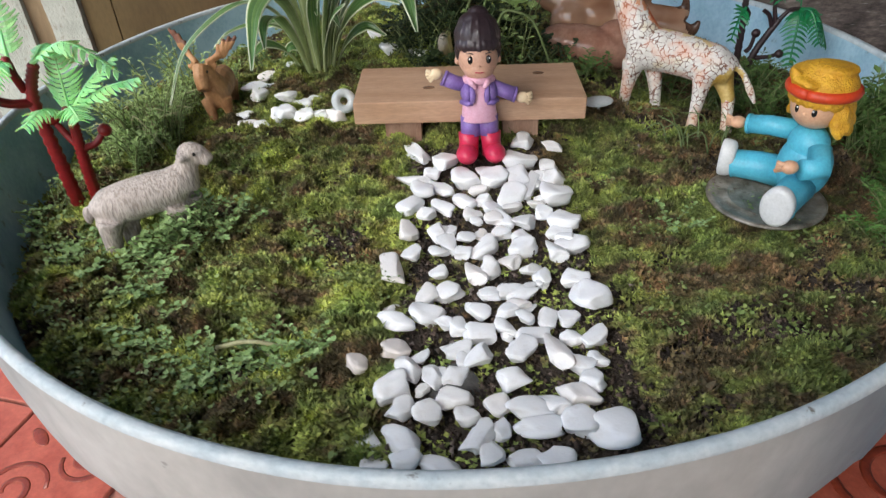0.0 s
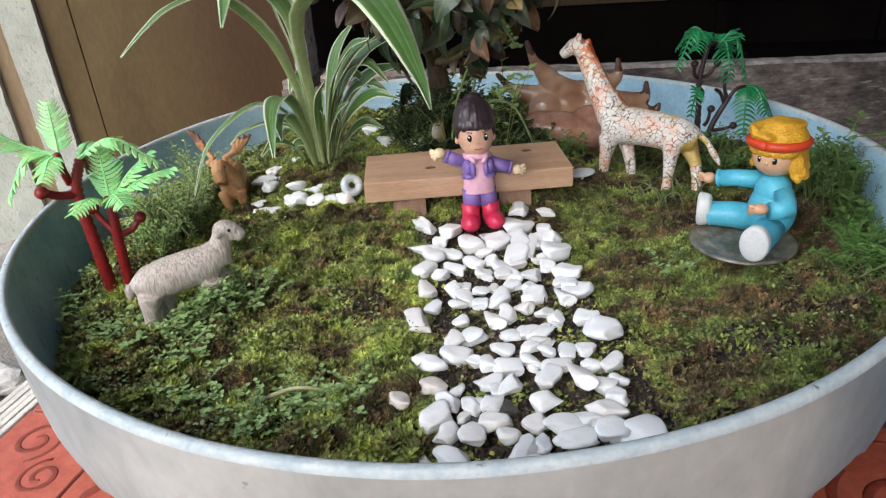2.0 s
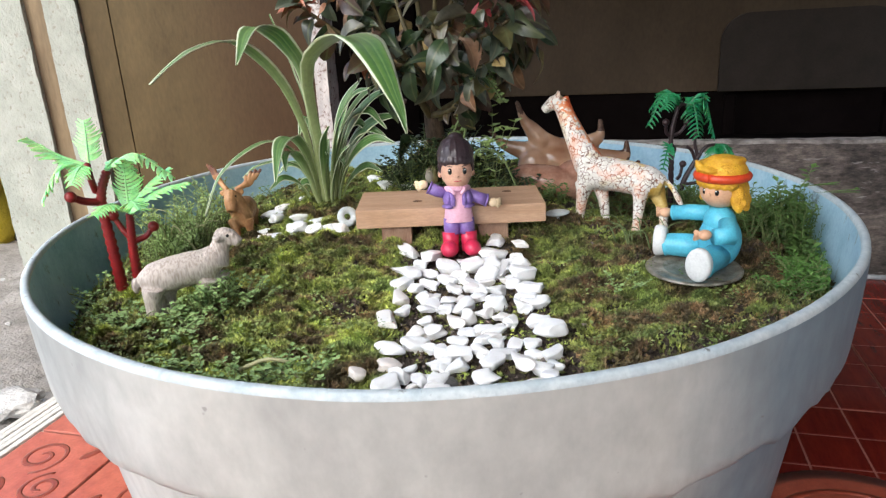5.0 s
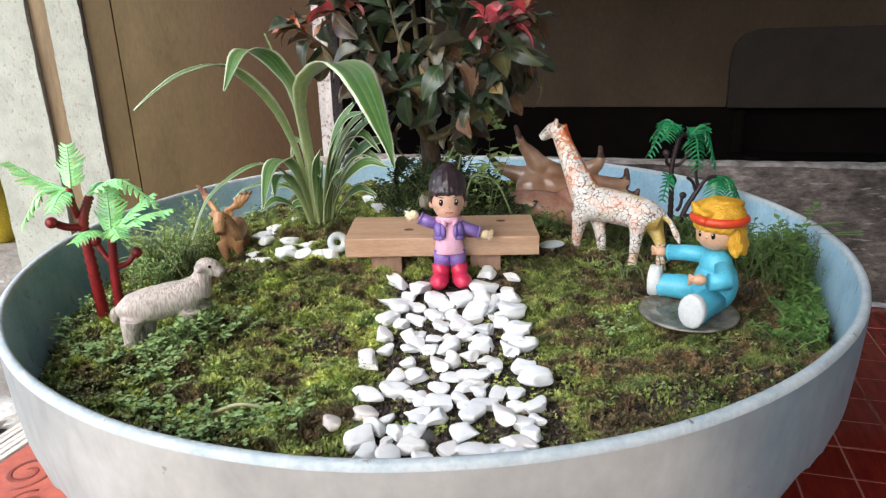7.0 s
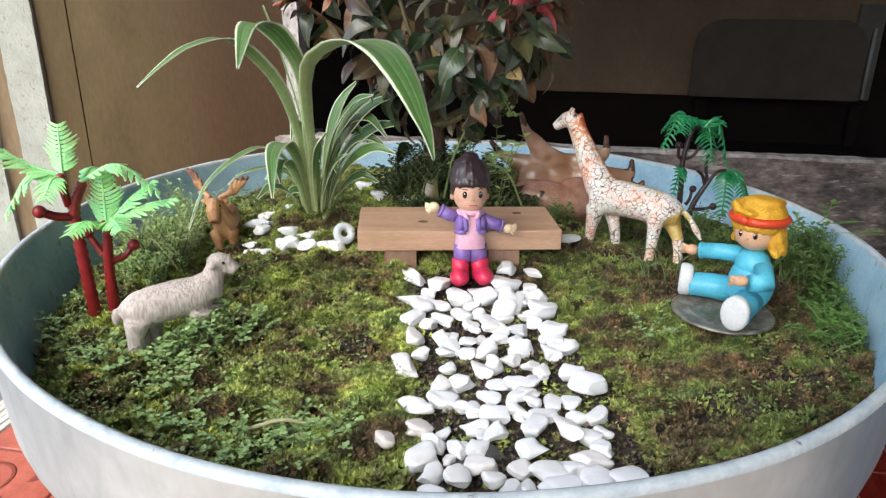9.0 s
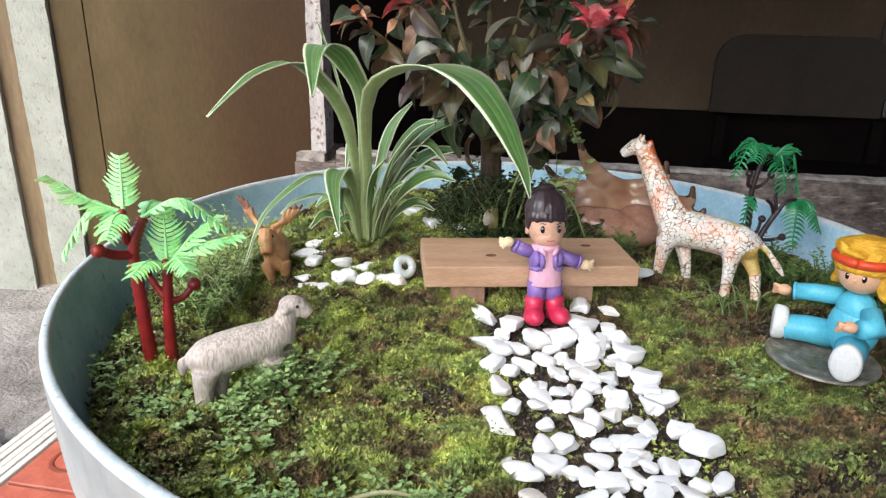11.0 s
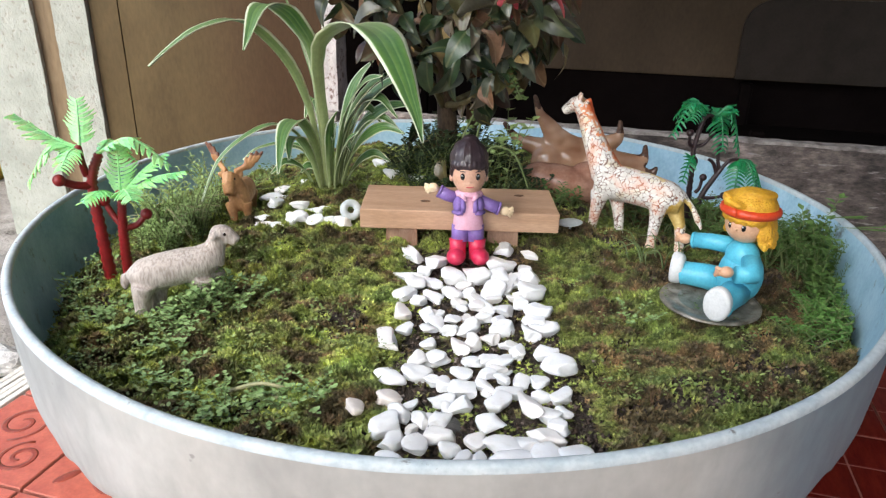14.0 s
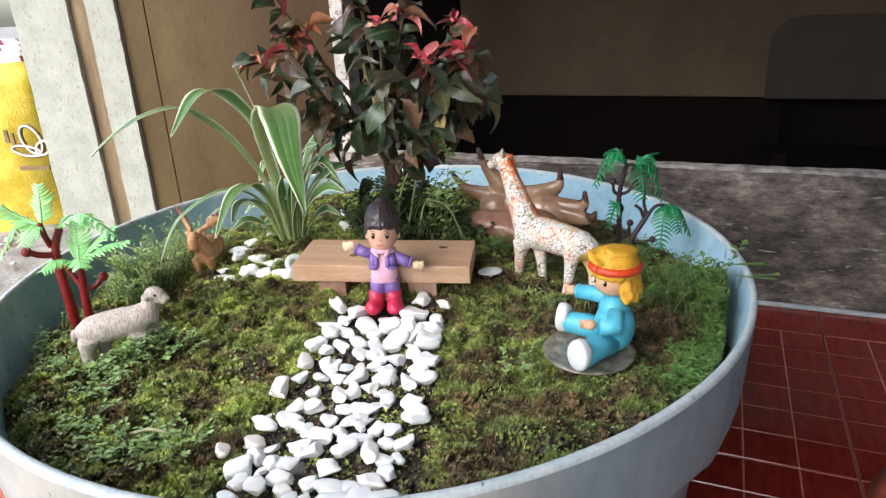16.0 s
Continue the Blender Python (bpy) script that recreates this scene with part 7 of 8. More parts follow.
def bead(parent, at, r, mat):
    s = Shape()
    s.ball(Vector(at) - Vector(parent.location), r, seg=14, rings=10)
    return s.object("nut", [MAT[mat]], parent)


def toy_palm_light():
    b = thing("toy_palm", (-0.216, 0.345, 0.224), "plastic toy palm pair with lime fronds and red trunks", "toy palm")
    stalk(b, "trunk", [(-0.2205, 0.345, 0.221), (-0.2220, 0.345, 0.258), (-0.2225, 0.345, 0.293), (-0.2155, 0.346, 0.312)], (0.0040, 0.0026), "trunk_red")
    stalk(b, "trunk", [(-0.2095, 0.346, 0.222), (-0.2085, 0.346, 0.256), (-0.2060, 0.346, 0.282)], (0.0036, 0.0024), "trunk_red")
    stalk(b, "branch", [(-0.2225, 0.345, 0.291), (-0.2300, 0.338, 0.2935), (-0.2345, 0.333, 0.2975)], (0.0026, 0.0022), "trunk_red")
    stalk(b, "branch", [(-0.2250, 0.345, 0.298), (-0.2240, 0.340, 0.308), (-0.2225, 0.337, 0.316)], (0.0022, 0.0018), "trunk_red")
    stalk(b, "branch", [(-0.2080, 0.346, 0.264), (-0.2130, 0.347, 0.270), (-0.2180, 0.348, 0.279)], (0.0022, 0.0018), "trunk_red")
    stalk(b, "branch", [(-0.2075, 0.346, 0.262), (-0.2005, 0.350, 0.2635), (-0.1955, 0.353, 0.269)], (0.0022, 0.0018), "trunk_red")
    for p, r in (((-0.2355, 0.3318, 0.2982), 0.0038), ((-0.2186, 0.3480, 0.2805), 0.0040), ((-0.1948, 0.3535, 0.2698), 0.0038), ((-0.2222, 0.3355, 0.3175), 0.0024), ((-0.2055, 0.3420, 0.2875), 0.0020)):
        bead(b, p, r, "trunk_red")
    top = (-0.2225, 0.338, 0.3170)
    for tip, sag, w in (((-0.2235, 0.346, 0.3450), -0.001, 0.0140), ((-0.2560, 0.335, 0.3370), -0.002, 0.0150), ((-0.2510, 0.327, 0.2990), 0.012, 0.0150), ((-0.2245, 0.317, 0.3095), 0.004, 0.0140)):
        frond(b, top, tip, sag, w, "frond", 13, fat=0.45)
    top = (-0.2165, 0.346, 0.3120)
    for tip, sag, w in (((-0.1735, 0.347, 0.3060), 0.013, 0.0150), ((-0.2120, 0.378, 0.3020), 0.010, 0.0150)):
        frond(b, top, tip, sag, w, "frond", 13, fat=0.45)
    top = (-0.2058, 0.345, 0.2830)
    for tip, sag, w in (((-0.1660, 0.351, 0.3000), 0.004, 0.0150), ((-0.1800, 0.358, 0.3090), 0.003, 0.0140), ((-0.2065, 0.352, 0.3130), -0.001, 0.0165), ((-0.2150, 0.318, 0.2890), 0.006, 0.0140),
                        ((-0.1880, 0.322, 0.2900), 0.006, 0.0140)):
        frond(b, top, tip, sag, w, "frond", 13, fat=0.45)
    return b


def toy_palm_dark():
    b = thing("toy_palm", (0.216, 0.488, 0.230), "plastic toy palm with deep green fronds and dark trunks", "toy palm")
    stalk(b, "trunk", [(0.2160, 0.488, 0.226), (0.2150, 0.489, 0.268), (0.2142, 0.490, 0.292), (0.2190, 0.490, 0.317)], (0.0026, 0.0018), "trunk_dark")
    stalk(b, "trunk", [(0.2210, 0.487, 0.228), (0.2270, 0.488, 0.250), (0.2340, 0.490, 0.262), (0.2410, 0.490, 0.2740)], (0.0026, 0.0020), "trunk_dark")
    for pts in (((0.2145, 0.490, 0.291), (0.2095, 0.489, 0.294), (0.2082, 0.488, 0.302)), ((0.2145, 0.490, 0.291), (0.2215, 0.490, 0.2935), (0.2265, 0.489, 0.3005)),
                ((0.2190, 0.490, 0.3160), (0.2230, 0.490, 0.3180), (0.2275, 0.490, 0.3165)), ((0.2200, 0.487, 0.252), (0.2225, 0.486, 0.256), (0.2238, 0.486, 0.264)),
                ((0.2260, 0.488, 0.2470), (0.2360, 0.486, 0.2480), (0.2430, 0.485, 0.2500)), ((0.2410, 0.490, 0.2740), (0.2465, 0.490, 0.2800), (0.2540, 0.490, 0.2810)),
                ((0.2370, 0.490, 0.2680), (0.2330, 0.490, 0.2770), (0.2280, 0.490, 0.2810)), ((0.2390, 0.490, 0.2710), (0.2360, 0.491, 0.2830), (0.2365, 0.491, 0.2960)),
                ((0.2152, 0.489, 0.272), (0.2170, 0.488, 0.279), (0.2140, 0.487, 0.284))):
        stalk(b, "branch", pts, (0.0016, 0.0012), "trunk_dark")
    for p in ((0.2078, 0.4872, 0.3035), (0.2272, 0.4885, 0.3020), (0.2240, 0.4850, 0.2662), (0.2440, 0.4845, 0.2505)):
        bead(b, p, 0.0031, "trunk_dark")
    top = (0.2190, 0.490, 0.3180)
    for tip, sag, w in (((0.1915, 0.482, 0.3030), 0.018, 0.0135), ((0.2020, 0.474, 0.3170), 0.011, 0.0140), ((0.2000, 0.506, 0.3140), 0.014, 0.0130)):
        frond(b, top, tip, sag, 1.12 * w, "frond_dark", 16, fat=0.40)
    top = (0.2275, 0.490, 0.3165)
    for tip, sag, w in (((0.2500, 0.484, 0.2900), 0.022, 0.0180), ((0.2330, 0.476, 0.2920), 0.013, 0.0170), ((0.2420, 0.505, 0.3040), 0.012, 0.0130)):
        frond(b, top, tip, sag, 1.12 * w, "frond_dark", 16, fat=0.40)
    top = (0.2540, 0.490, 0.2810)
    for tip, sag, w in (((0.2760, 0.484, 0.2560), 0.010, 0.0130), ((0.2500, 0.478, 0.2450), 0.010, 0.0140), ((0.2640, 0.472, 0.2620), 0.008, 0.0120)):
        frond(b, top, tip, sag, 1.12 * w, "frond_dark", 16, fat=0.40)
    frond(b, (0.2140, 0.487, 0.284), (0.2050, 0.480, 0.2640), 0.006, 0.0110, "frond_dark", 9)
    return b


weed_rng = random.Random(17)


def inside(p):
    """Keeps what grows below the lip within the planter's wall."""
    e = math.hypot((p.x - CX) / RX, (p.y - CY) / RY)
    if p.z < 0.2645 and e > 0.2845:
        k = 0.2845 / e
        return Vector((CX + (p.x - CX) * k, CY + (p.y - CY) * k, p.z))
    return p


def herb(x, y, height, stems, leaf_size, mat, label, category="weed", spread=0.35, lean=(0, 0), group="weeds in the moss", whorl=9, shape=1.6):
    """A small weed: thin bent stems with pairs of little leaves along them."""
    q = weed_rng
    base = Vector((x, y, ground_z(x, y) - 0.001))
    b = thing("weed", base, label, category, group)
    stem, leaves = Shape(), Shape()
    for _ in range(stems):
        a = 2 * math.pi * q.random()
        h = height * (0.6 + 0.5 * q.random())
        tip = Vector((math.cos(a) * spread * h + lean[0] * h, math.sin(a) * spread * h + lean[1] * h, h))
        off = Vector((q.gauss(0, 0.004), q.gauss(0, 0.004), 0))
        line = [p + off for p in curve_points([(0, 0, 0), tuple(tip * 0.5 + Vector((0, 0, 0.15 * h))), tuple(tip)], whorl)]
        stem.tube(line, [0.0006 - 0.00035 * k / whorl for k in range(whorl + 1)], seg=5)
        for k in range(1, whorl + 1):
            for m in range(3 if k == whorl else 2):
                e = a + (m + 0.5) * math.pi + 0.9 * k + q.random()
                out = Vector((math.cos(e), math.sin(e), 0.35 + 0.4 * q.random())).normalized()
                side = out.cross(Vector((0, 0, 1))).normalized()
                s = leaf_size * (0.55 + 0.6 * q.random())
                p = line[k]
                w = side * s / shape * 0.5
                drop = Vector((0, 0, -0.2 * s))
                leaves.add([p, p + out * s * 0.45 + w, p + out * s + drop, p + out * s * 0.45 - w, p + out * s * 0.5 + Vector((0, 0, -0.10 * s))], [(0, 1, 4), (1, 2, 4), (2, 3, 4), (3, 0, 4)])
    for sh in (stem, leaves):
        sh.v = [inside(base + Vector(v)) - base for v in sh.v]
    tagged(stem.object("stem", [MAT["stem_green"]], b), kind="stuff")
    tagged(leaves.object("foliage", [MAT[mat]], b, smooth=False), kind="stuff")
    return b


def tangle(x, y, count, length, mat, label):
    """Thin bent grass threads."""
    q = weed_rng
    base = Vector((x, y, ground_z(x, y)))
    b = thing("grass_tuft", base, label, "grass", "grass tufts in the moss")
    for _ in range(count):
        a = 2 * math.pi * q.random()
        l = length * (0.6 + 0.6 * q.random())
        o = Vector((q.gauss(0, 0.006), q.gauss(0, 0.006), 0))
        s = Shape()
        s.tube([p + o for p in curve_points([(0, 0, -0.001), (0.25 * l * math.cos(a), 0.25 * l * math.sin(a), 0.6 * l), (0.75 * l * math.cos(a), 0.75 * l * math.sin(a), 0.62 * l * q.random() + 0.2 * l)], 8)],
               [0.00055, 0.0006, 0.0006, 0.00055, 0.0005, 0.00045, 0.0004, 0.0003, 0.0002], seg=5)
        s.object("blade", [MAT[mat]], b)
    return b


strap_plant()
bush()
toy_palm_light()
toy_palm_dark()
# tall feathery weeds behind the lime palm
for x, y, h in ((-0.205, 0.405, 0.040), (-0.190, 0.418, 0.045), (-0.198, 0.432, 0.050), (-0.192, 0.440, 0.034), (-0.212, 0.425, 0.045), (-0.224, 0.440, 0.040), (-0.205, 0.455, 0.045), (-0.196, 0.466, 0.038),
                (-0.195, 0.480, 0.055), (-0.200, 0.505, 0.045), (-0.178, 0.515, 0.030), (-0.200, 0.392, 0.030), (-0.220, 0.400, 0.035), (-0.198, 0.405, 0.028), (-0.215, 0.412, 0.040)):
    herb(x, y, h, 12, 0.0054, "weed_lit", "slender yellow-green weed with tiny leaves", shape=2.8, spread=0.42, whorl=12)
for x, y in ((-0.206, 0.415), (-0.212, 0.420), (-0.209, 0.408), (-0.200, 0.424), (-0.212, 0.445), (-0.206, 0.440)):
    tangle(x, y, 5, 0.044, "straw", "dry straw-coloured grass threads")
# low blue-green seedlings round the sheep and along the front
for x, y, n in ((-0.158, 0.287, 5), (-0.146, 0.292, 6), (-0.138, 0.297, 6), (-0.130, 0.305, 5), (-0.152, 0.298, 5), (-0.140, 0.306, 5), (-0.136, 0.312, 5), (-0.163, 0.268, 5), (-0.154, 0.262, 5), (-0.150, 0.270, 4),
                (-0.190, 0.285, 5), (-0.200, 0.294, 5), (-0.228, 0.318, 5), (-0.236, 0.332, 5), (-0.184, 0.292, 4), (-0.172, 0.288, 4), (-0.085, 0.213, 5), (-0.074, 0.207, 6), (-0.096, 0.204, 5), (-0.108, 0.206, 5),
                (-0.122, 0.216, 4), (-0.064, 0.212, 4), (-0.142, 0.232, 4), (0.122, 0.305, 3), (-0.240, 0.350, 4), (-0.120, 0.320, 4), (-0.210, 0.310, 4)):
    herb(x, y, 0.0095 + 0.005 * weed_rng.random(), n + 5, 0.0036, "weed_pale", "low blue-green seedling with rounded leaves", category="seedling", spread=1.3, group="seedlings in the moss", whorl=5, shape=1.25)
for x, y, h in ((-0.150, 0.302, 0.016), (-0.144, 0.306, 0.018), (-0.138, 0.311, 0.018), (-0.158, 0.298, 0.013), (-0.146, 0.299, 0.014), (-0.134, 0.318, 0.015)):
    herb(x, y, h, 8, 0.0046, "weed_pale", "low blue-green seedling with rounded leaves", category="seedling", spread=0.6, group="seedlings in the moss", whorl=5, shape=1.4)
# weeds round the foot of the shrub, its shade put into their colour
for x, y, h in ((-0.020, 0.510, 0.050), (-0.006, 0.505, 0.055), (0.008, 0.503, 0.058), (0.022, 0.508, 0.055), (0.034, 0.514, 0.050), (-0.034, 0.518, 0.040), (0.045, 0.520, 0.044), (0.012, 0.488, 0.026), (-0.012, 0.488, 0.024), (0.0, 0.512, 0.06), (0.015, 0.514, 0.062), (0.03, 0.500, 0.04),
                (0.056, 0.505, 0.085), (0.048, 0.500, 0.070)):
    herb(x, y, 0.72 * h if h < 0.065 else h, 10 if h < 0.065 else 3, 0.0070 if h < 0.065 else 0.0120, "weed_shaded" if h < 0.065 else "weed_lit", "bushy dark green weed at the shrub's foot, darkened for shade" if h < 0.065 else "tall thin weed sprig with tiny leaves", spread=0.6 if h < 0.065 else 0.30, whorl=8 if h < 0.065 else 6, shape=1.5)
for pts in (((-0.104, 0.219, ground_z(-0.104, 0.219) + 0.004), (-0.086, 0.214, ground_z(-0.086, 0.214) + 0.008), (-0.066, 0.215, ground_z(-0.066, 0.215) + 0.005)),
            ((-0.088, 0.222, ground_z(-0.088, 0.222) + 0.004), (-0.076, 0.211, ground_z(-0.076, 0.211) + 0.007), (-0.070, 0.204, ground_z(-0.070, 0.204) + 0.004))):
    v = thing("twig", pts[0], "thin dry straw stalk lying on moss", "twig")
    stalk(v, "stem", pts, (0.0011, 0.0007), "straw")
# more weeds in the shaded colour, over the mound
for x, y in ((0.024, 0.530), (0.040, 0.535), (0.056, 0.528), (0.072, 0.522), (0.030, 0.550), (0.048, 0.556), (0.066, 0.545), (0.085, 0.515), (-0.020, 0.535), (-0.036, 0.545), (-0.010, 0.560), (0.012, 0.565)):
    herb(x, y, 0.022, 8, 0.0060, "weed_shaded", "bushy dark green weed at the shrub's foot, darkened for shade", spread=0.7, whorl=7, shape=1.5)
# weeds along the back and round the shell
for x, y, h in ((0.035, 0.500, 0.030), (0.050, 0.488, 0.026), (0.062, 0.498, 0.024), (0.078, 0.490, 0.022), (0.092, 0.480, 0.020), (0.105, 0.486, 0.020), (0.118, 0.490, 0.018), (-0.025, 0.510, 0.024), (-0.040, 0.520, 0.022),
                (0.020, 0.515, 0.028), (0.150, 0.480, 0.020), (0.170, 0.470, 0.022), (0.190, 0.462, 0.024), (0.028, 0.490, 0.020), (-0.150, 0.545, 0.02), (-0.120, 0.540, 0.018)):
    # weeds behind the shrub's foot take the shaded colour
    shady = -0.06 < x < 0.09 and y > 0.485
    herb(x, y, h, 6, 0.0062, "weed_shaded" if shady else "weed", "low green weed with small pointed leaves, darkened for shade" if shady else "low green weed with small pointed leaves", spread=0.7, whorl=6, shape=2.0)
# lush weeds along the far side, some over the lip
for x, y, h, lx in ((0.222, 0.445, 0.030, 0.2), (0.238, 0.430, 0.034, 0.2), (0.230, 0.410, 0.030, 0.1), (0.250, 0.415, 0.040, 0.3), (0.245, 0.395, 0.034, 0.2), (0.258, 0.385, 0.036, 0.2), (0.262, 0.402, 0.034, 0.4), (0.268, 0.410, 0.030, 0.2), (0.270, 0.398, 0.028, 0.2), (0.272, 0.420, 0.032, 0.2), (0.264, 0.425, 0.036, 0.2), (0.256, 0.436, 0.036, 0.2), (0.270, 0.384, 0.026, 0.2),
                    (0.266, 0.392, 0.036, 0.5), (0.225, 0.470, 0.030, 0.2), (0.215, 0.425, 0.022, 0.0), (0.205, 0.445, 0.022, 0.0), (0.262, 0.368, 0.030, 0.3),
                    (0.230, 0.490, 0.034, 0.2), (0.272, 0.402, 0.034, 0.35), (0.274, 0.392, 0.030, 0.4), (0.268, 0.404, 0.036, 0.3)):
    herb(x, y, h if x > 0.258 and 0.38 < y < 0.41 else 0.85 * h, 12, 0.0056, "weed", "leafy green weed climbing the planter wall", spread=0.5, lean=(lx * 0.6, -0.1), whorl=8, shape=2.2)
for x, y, h, lx, ly in ((0.272, 0.372, 0.054, 0.30, -0.1), (0.276, 0.384, 0.058, 0.4, 0.0), (0.270, 0.360, 0.046, 0.3, -0.2), (0.274, 0.392, 0.054, 0.35, 0.1), (0.266, 0.350, 0.028, 0.2, -0.2), (0.276, 0.378, 0.050, 0.6, -0.2), (0.268, 0.340, 0.024, 0.2, -0.1)):
    herb(x, y, 0.9 * h, 9, 0.0088, "weed", "leafy green weed climbing over the planter lip", spread=0.40, lean=(0.6 * lx, ly), whorl=11, shape=1.9)
for x, y in ((0.255, 0.312), (0.262, 0.322), (0.246, 0.318), (0.250, 0.302), (0.262, 0.305), (0.242, 0.306), (0.268, 0.315), (0.256, 0.330), (0.236, 0.296), (0.246, 0.292), (0.230, 0.304), (0.240, 0.285), (0.252, 0.295), (0.226, 0.29)):
    herb(x, y, 0.016, 9, 0.0060, "weed_bright", "soft bright green feathery fern", category="fern", spread=1.1, group="ferns in the moss", whorl=8, shape=3.4)
for x, y in ((0.165, 0.395), (0.150, 0.405), (0.180, 0.395), (0.215, 0.455), (0.195, 0.45), (0.235, 0.45)):
    tangle(x, y, 5, 0.028, "grass_thread", "thin pale green grass threads")
def vine(pts, leafy):
    """A thin creeping stem, with pairs of small oval leaves where it is leafy."""
    q = weed_rng
    v = thing("vine", pts[0], "thin pale green creeping stem" if not leafy else "thin climbing stem with small light green leaves", "vine")
    stalk(v, "stem", pts, (0.0012, 0.0008), "grass_thread")
    if leafy:
        leaves = Shape()
        for p in curve_points(pts, 22)[5:]:
            for sgn in (-1, 1):
                s = 0.0034 + 0.0040 * q.random()
                out = Vector((sgn, -0.5 + 0.8 * q.random(), -0.5 + q.random())).normalized()
                w = out.cross(Vector((0.2, 1, 0.3))).normalized() * s * 0.32
                o = p - v.location
                leaves.add([o, o + out * s * 0.5 + w, o + out * s, o + out * s * 0.5 - w, o + out * s * 0.5 + Vector((0, -0.12 * s, -0.08 * s))], [(0, 1, 4), (1, 2, 4), (2, 3, 4), (3, 0, 4)])
        tagged(leaves.object("foliage", [MAT["weed_sprig"]], v, smooth=False), kind="stuff")
    return v


vine(((0.030, 0.495, 0.240), (0.040, 0.488, 0.284), (0.052, 0.486, 0.288), (0.064, 0.484, 0.280), (0.077, 0.482, 0.250)), False)
vine(((0.008, 0.496, 0.242), (0.018, 0.492, 0.294), (0.034, 0.490, 0.326), (0.055, 0.490, 0.352), (0.066, 0.490, 0.366)), True)
vine(((0.020, 0.500, 0.250), (0.034, 0.494, 0.312), (0.042, 0.492, 0.348), (0.055, 0.490, 0.345), (0.066, 0.490, 0.328)), True)



# ---- floor tiles ----
def tile_mesh(name, size, cells, mat, rows=0):
    """A square glazed tile: raised cells between fine grooves, or one with a raised scroll."""
    s = Shape()
    g = 0.0007
    c = size / cells
    rows = rows or cells
    h = size / rows
    for i in range(cells):
        for j in range(rows):
            x0, x1, y0, y1 = i * c + g, (i + 1) * c - g, j * h + g, (j + 1) * h - g
            b = 0.0007
            top, low = 0.0012, 0.0002
            s.add([(x0, y0, low), (x1, y0, low), (x1, y1, low), (x0, y1, low), (x0 + b, y0 + b, top), (x1 - b, y0 + b, top), (x1 - b, y1 - b, top), (x0 + b, y1 - b, top)],
                  [(4, 5, 6, 7), (0, 1, 5, 4), (1, 2, 6, 5), (2, 3, 7, 6), (3, 0, 4, 7)])
    s.add([(0.0006, 0.0006, -0.004), (size - 0.0006, 0.0006, -0.004), (size - 0.0006, size - 0.0006, -0.004), (0.0006, size - 0.0006, -0.004),
           (0.0006, 0.0006, 0.0005), (size - 0.0006, 0.0006, 0.0005), (size - 0.0006, size - 0.0006, 0.0005), (0.0006, size - 0.0006, 0.0005)],
          [(4, 5, 6, 7), (0, 1, 5, 4), (1, 2, 6, 5), (2, 3, 7, 6), (3, 0, 4, 7)], 1)
    me = bpy.data.meshes.new(name)
    me.from_pydata(s.v, [], s.f)
    me.materials.append(MAT[mat])
    me.materials.append(MAT["groove"])
    me.polygons.foreach_set("material_index", s.s)
    return me


def scroll_mesh(size):
    s = Shape()
    for cx, cy, r, turn in ((0.34, 0.36, 0.24, 0.3), (0.70, 0.70, 0.19, 3.3)):
        pts = []
        for k in range(34):
            a = turn + k * 0.30
            rr = r * (1 - k / 40)
            pts.append(Vector((size * (cx + rr * math.cos(a)), size * (cy + rr * math.sin(a)), 0.0012)))
        s.tube(pts, [size * 0.026 * (0.5 + 0.5 * math.sin(math.pi * (k + 3) / 38)) for k in range(34)], seg=6, flat=0.10)
    s.ball((size * 0.74, size * 0.30, 0.0012), (size * 0.12, size * 0.05, 0.0006), turn=(0, 0, 40), seg=16, rings=6)
    s.ball((size * 0.22, size * 0.78, 0.0012), (size * 0.11, size * 0.045, 0.0006), turn=(0, 0, -30), seg=16, rings=6)
    me = bpy.data.meshes.new("scroll")
    me.from_pydata(s.v, [], s.f)
    me.materials.append(MAT["tile_relief"])
    me.polygons.foreach_set("use_smooth", [True] * len(me.polygons))
    return me


RED = tile_mesh("tile", 0.312, 6, "tile")
for i in range(4):
    for j in range(6):
        ob = new("tile", RED)
        ob.parent = floor
        ob.matrix_basis = WALL @ pose(-0.317 + 0.3135 * i, -0.0855 - 0.3135 * (j + 1), 0.0)
EDGE = tile_mesh("tile", 0.312, 3, "tile", 1)
for v in EDGE.vertices:
    v.co.y *= 0.080 / 0.312
for i in range(4):
    ob = new("tile", EDGE)
    ob.parent = floor
    ob.matrix_basis = WALL @ pose(-0.317 + 0.3135 * i, -0.0840, 0.0)
PLAIN, SCROLL = tile_mesh("tile", 0.1145, 1, "tile_left"), scroll_mesh(0.1145)
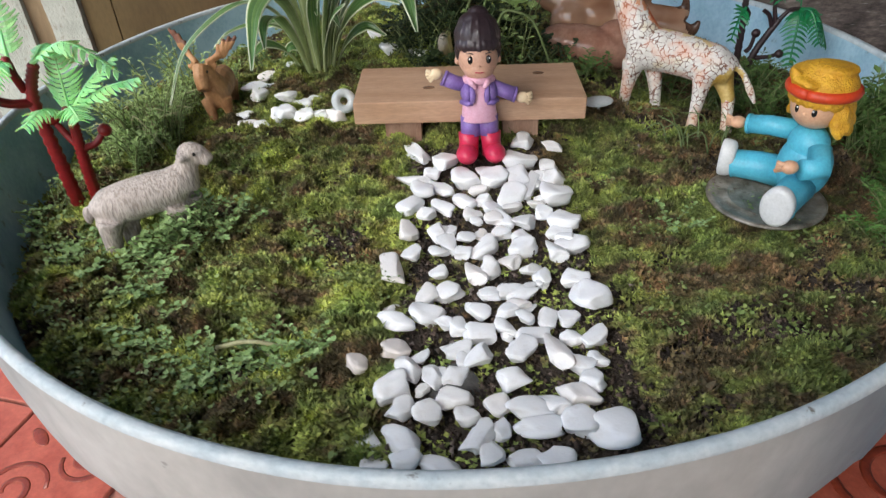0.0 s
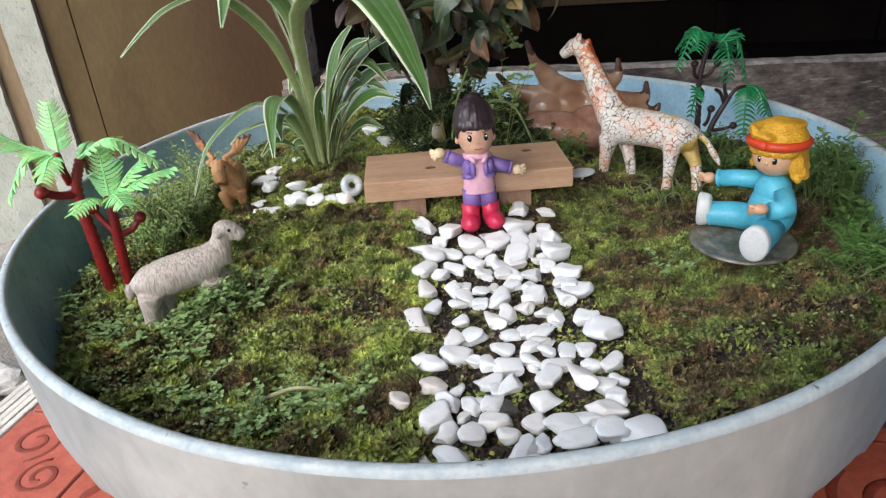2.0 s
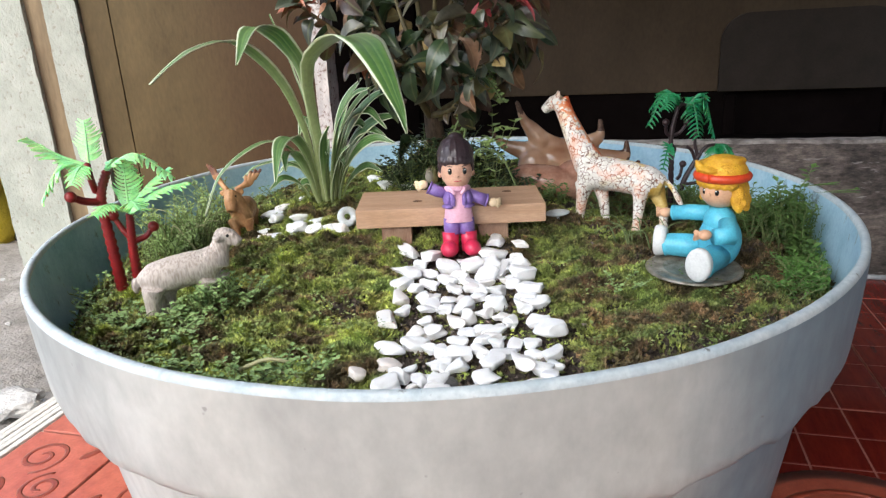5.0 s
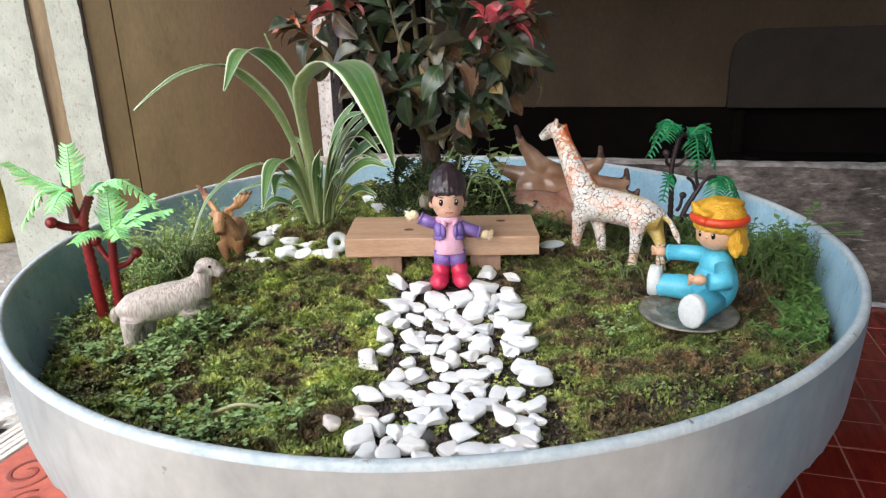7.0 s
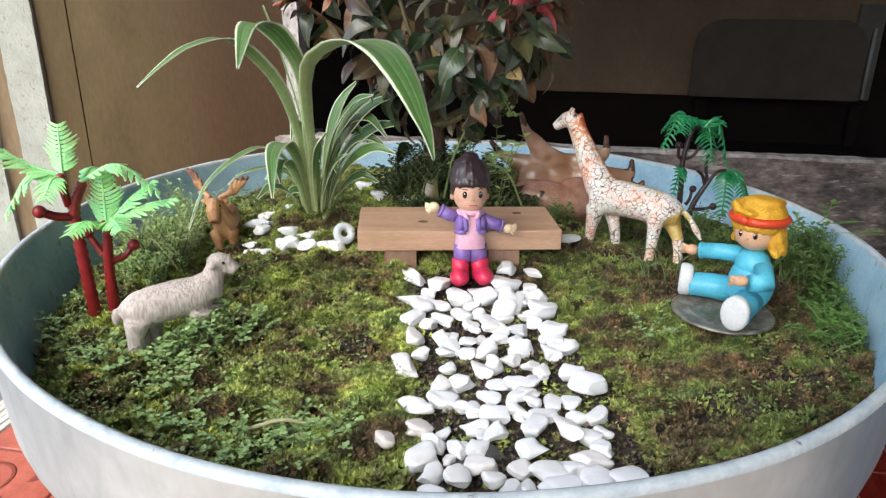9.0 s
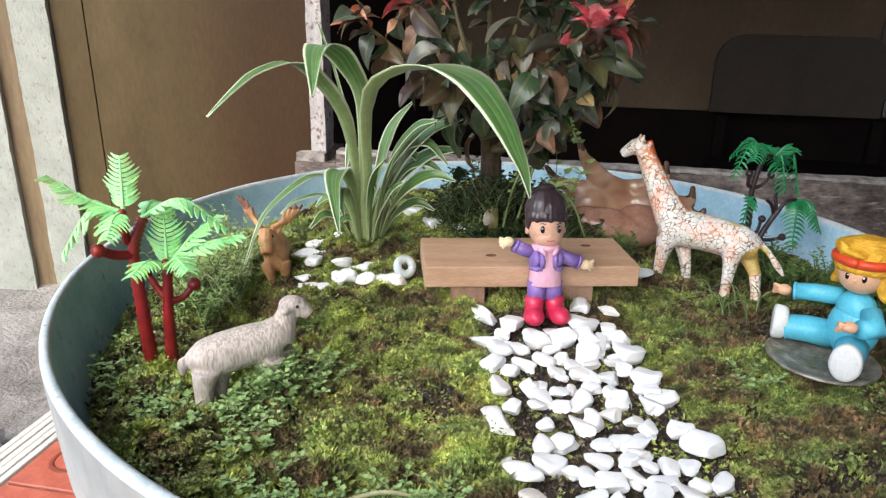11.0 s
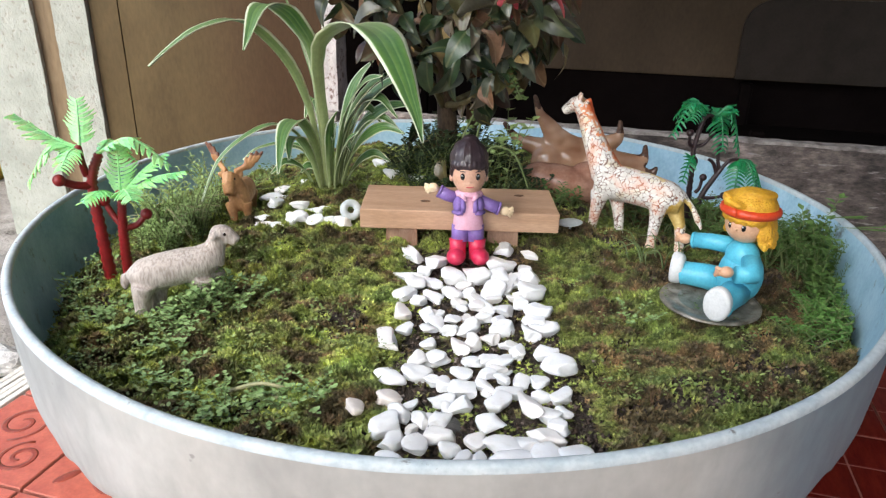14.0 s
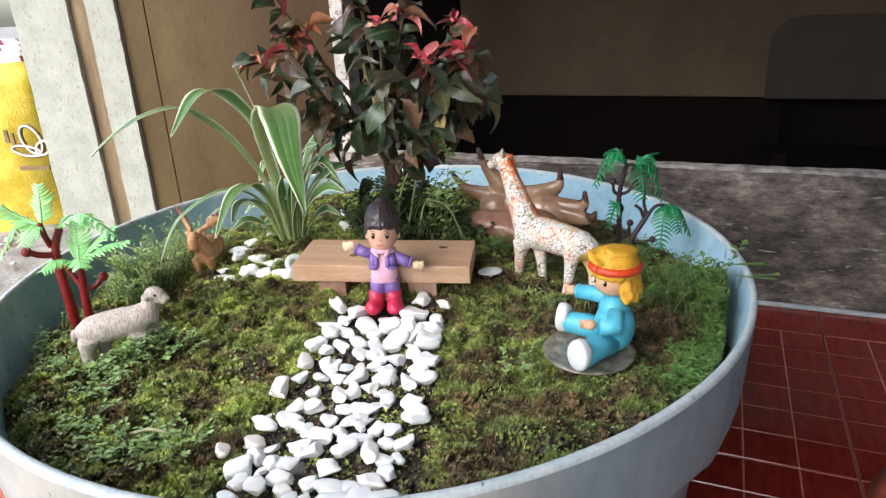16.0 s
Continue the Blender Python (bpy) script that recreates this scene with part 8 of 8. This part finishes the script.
for i in range(2):
    for j in range(14):
        ob = new("tile", PLAIN)
        ob.parent = floor
        ob.matrix_basis = WALL @ pose(-0.5665 + 0.1165 * i, -0.12 - 0.1165 * j, 0.0)
        sc = new("scroll", SCROLL)
        sc.parent = ob
        sc.matrix_basis = Matrix.Translation((0.057, 0.057, 0)) @ Matrix.Rotation(radians(90 * ((i * 2 + j * 3) % 4)), 4, "Z") @ Matrix.Translation((-0.057, -0.057, 0))



def medallion(u, v, r, turn):
    """A raised orange round with a scroll, moulded on the tiles."""
    s = Shape()
    p = WALL @ Vector((u, v, 0))
    c = Vector((p.x, p.y, 0.0013))
    s.ball(c, (r, r, 0.0008), seg=48, rings=6)
    s.tube([c + Vector((r * 0.72 * math.cos(a), r * 0.72 * math.sin(a), 0.0004)) for a in np.linspace(0, 2 * math.pi, 49)], 0.003, 1, 6, 0.3)
    s.tube([c + Vector((r * 0.5 * (1 - k / 44) * math.cos(turn + k * 0.3), r * 0.5 * (1 - k / 44) * math.sin(turn + k * 0.3), 0.0007)) for k in range(36)], 0.004, 1, 6, 0.2)
    return s.object("scroll", [MAT["tile_left"], MAT["tile_relief"]], floor, "orange-red moulded scroll")


for u, v, r, turn in ((0.415, -0.44, 0.105, 0.5), (0.225, -0.615, 0.105, 2.0), (0.44, -0.66, 0.105, 3.5)):
    medallion(u, v, r, turn)


def plastic_sack():
    """A dark slumped plastic sack by the low wall."""
    nu, nv = 36, 20
    vs, fs = [], []
    for j in range(nv + 1):
        t = j / nv
        for i in range(nu):
            a = 2 * math.pi * i / nu
            k = (1 - t ** 2.2) ** 0.5 if t < 1 else 0.02
            q = Vector((0.115 * k * math.copysign(abs(math.cos(a)) ** 0.6, math.cos(a)), 0.12 * k * math.copysign(abs(math.sin(a)) ** 0.6, math.sin(a)), 0.13 * t))
            q += Vector((math.cos(a), math.sin(a), 0)) * (0.016 * noise.noise(q * 16) + 0.006 * noise.noise(q * 60))
            vs.append(WALL @ (Vector((0.512, -0.165, 0.0015)) + q))
    for j in range(nv):
        for i in range(nu):
            k = (i + 1) % nu
            fs.append((j * nu + i, j * nu + k, (j + 1) * nu + k, (j + 1) * nu + i))
    fs.append(tuple(range(nu - 1, -1, -1)))
    return tagged(mesh_object("plastic_sack", vs, fs, MAT["sheet"]), "dark blue-grey plastic sack slumped by the low wall", "sack")


plastic_sack()
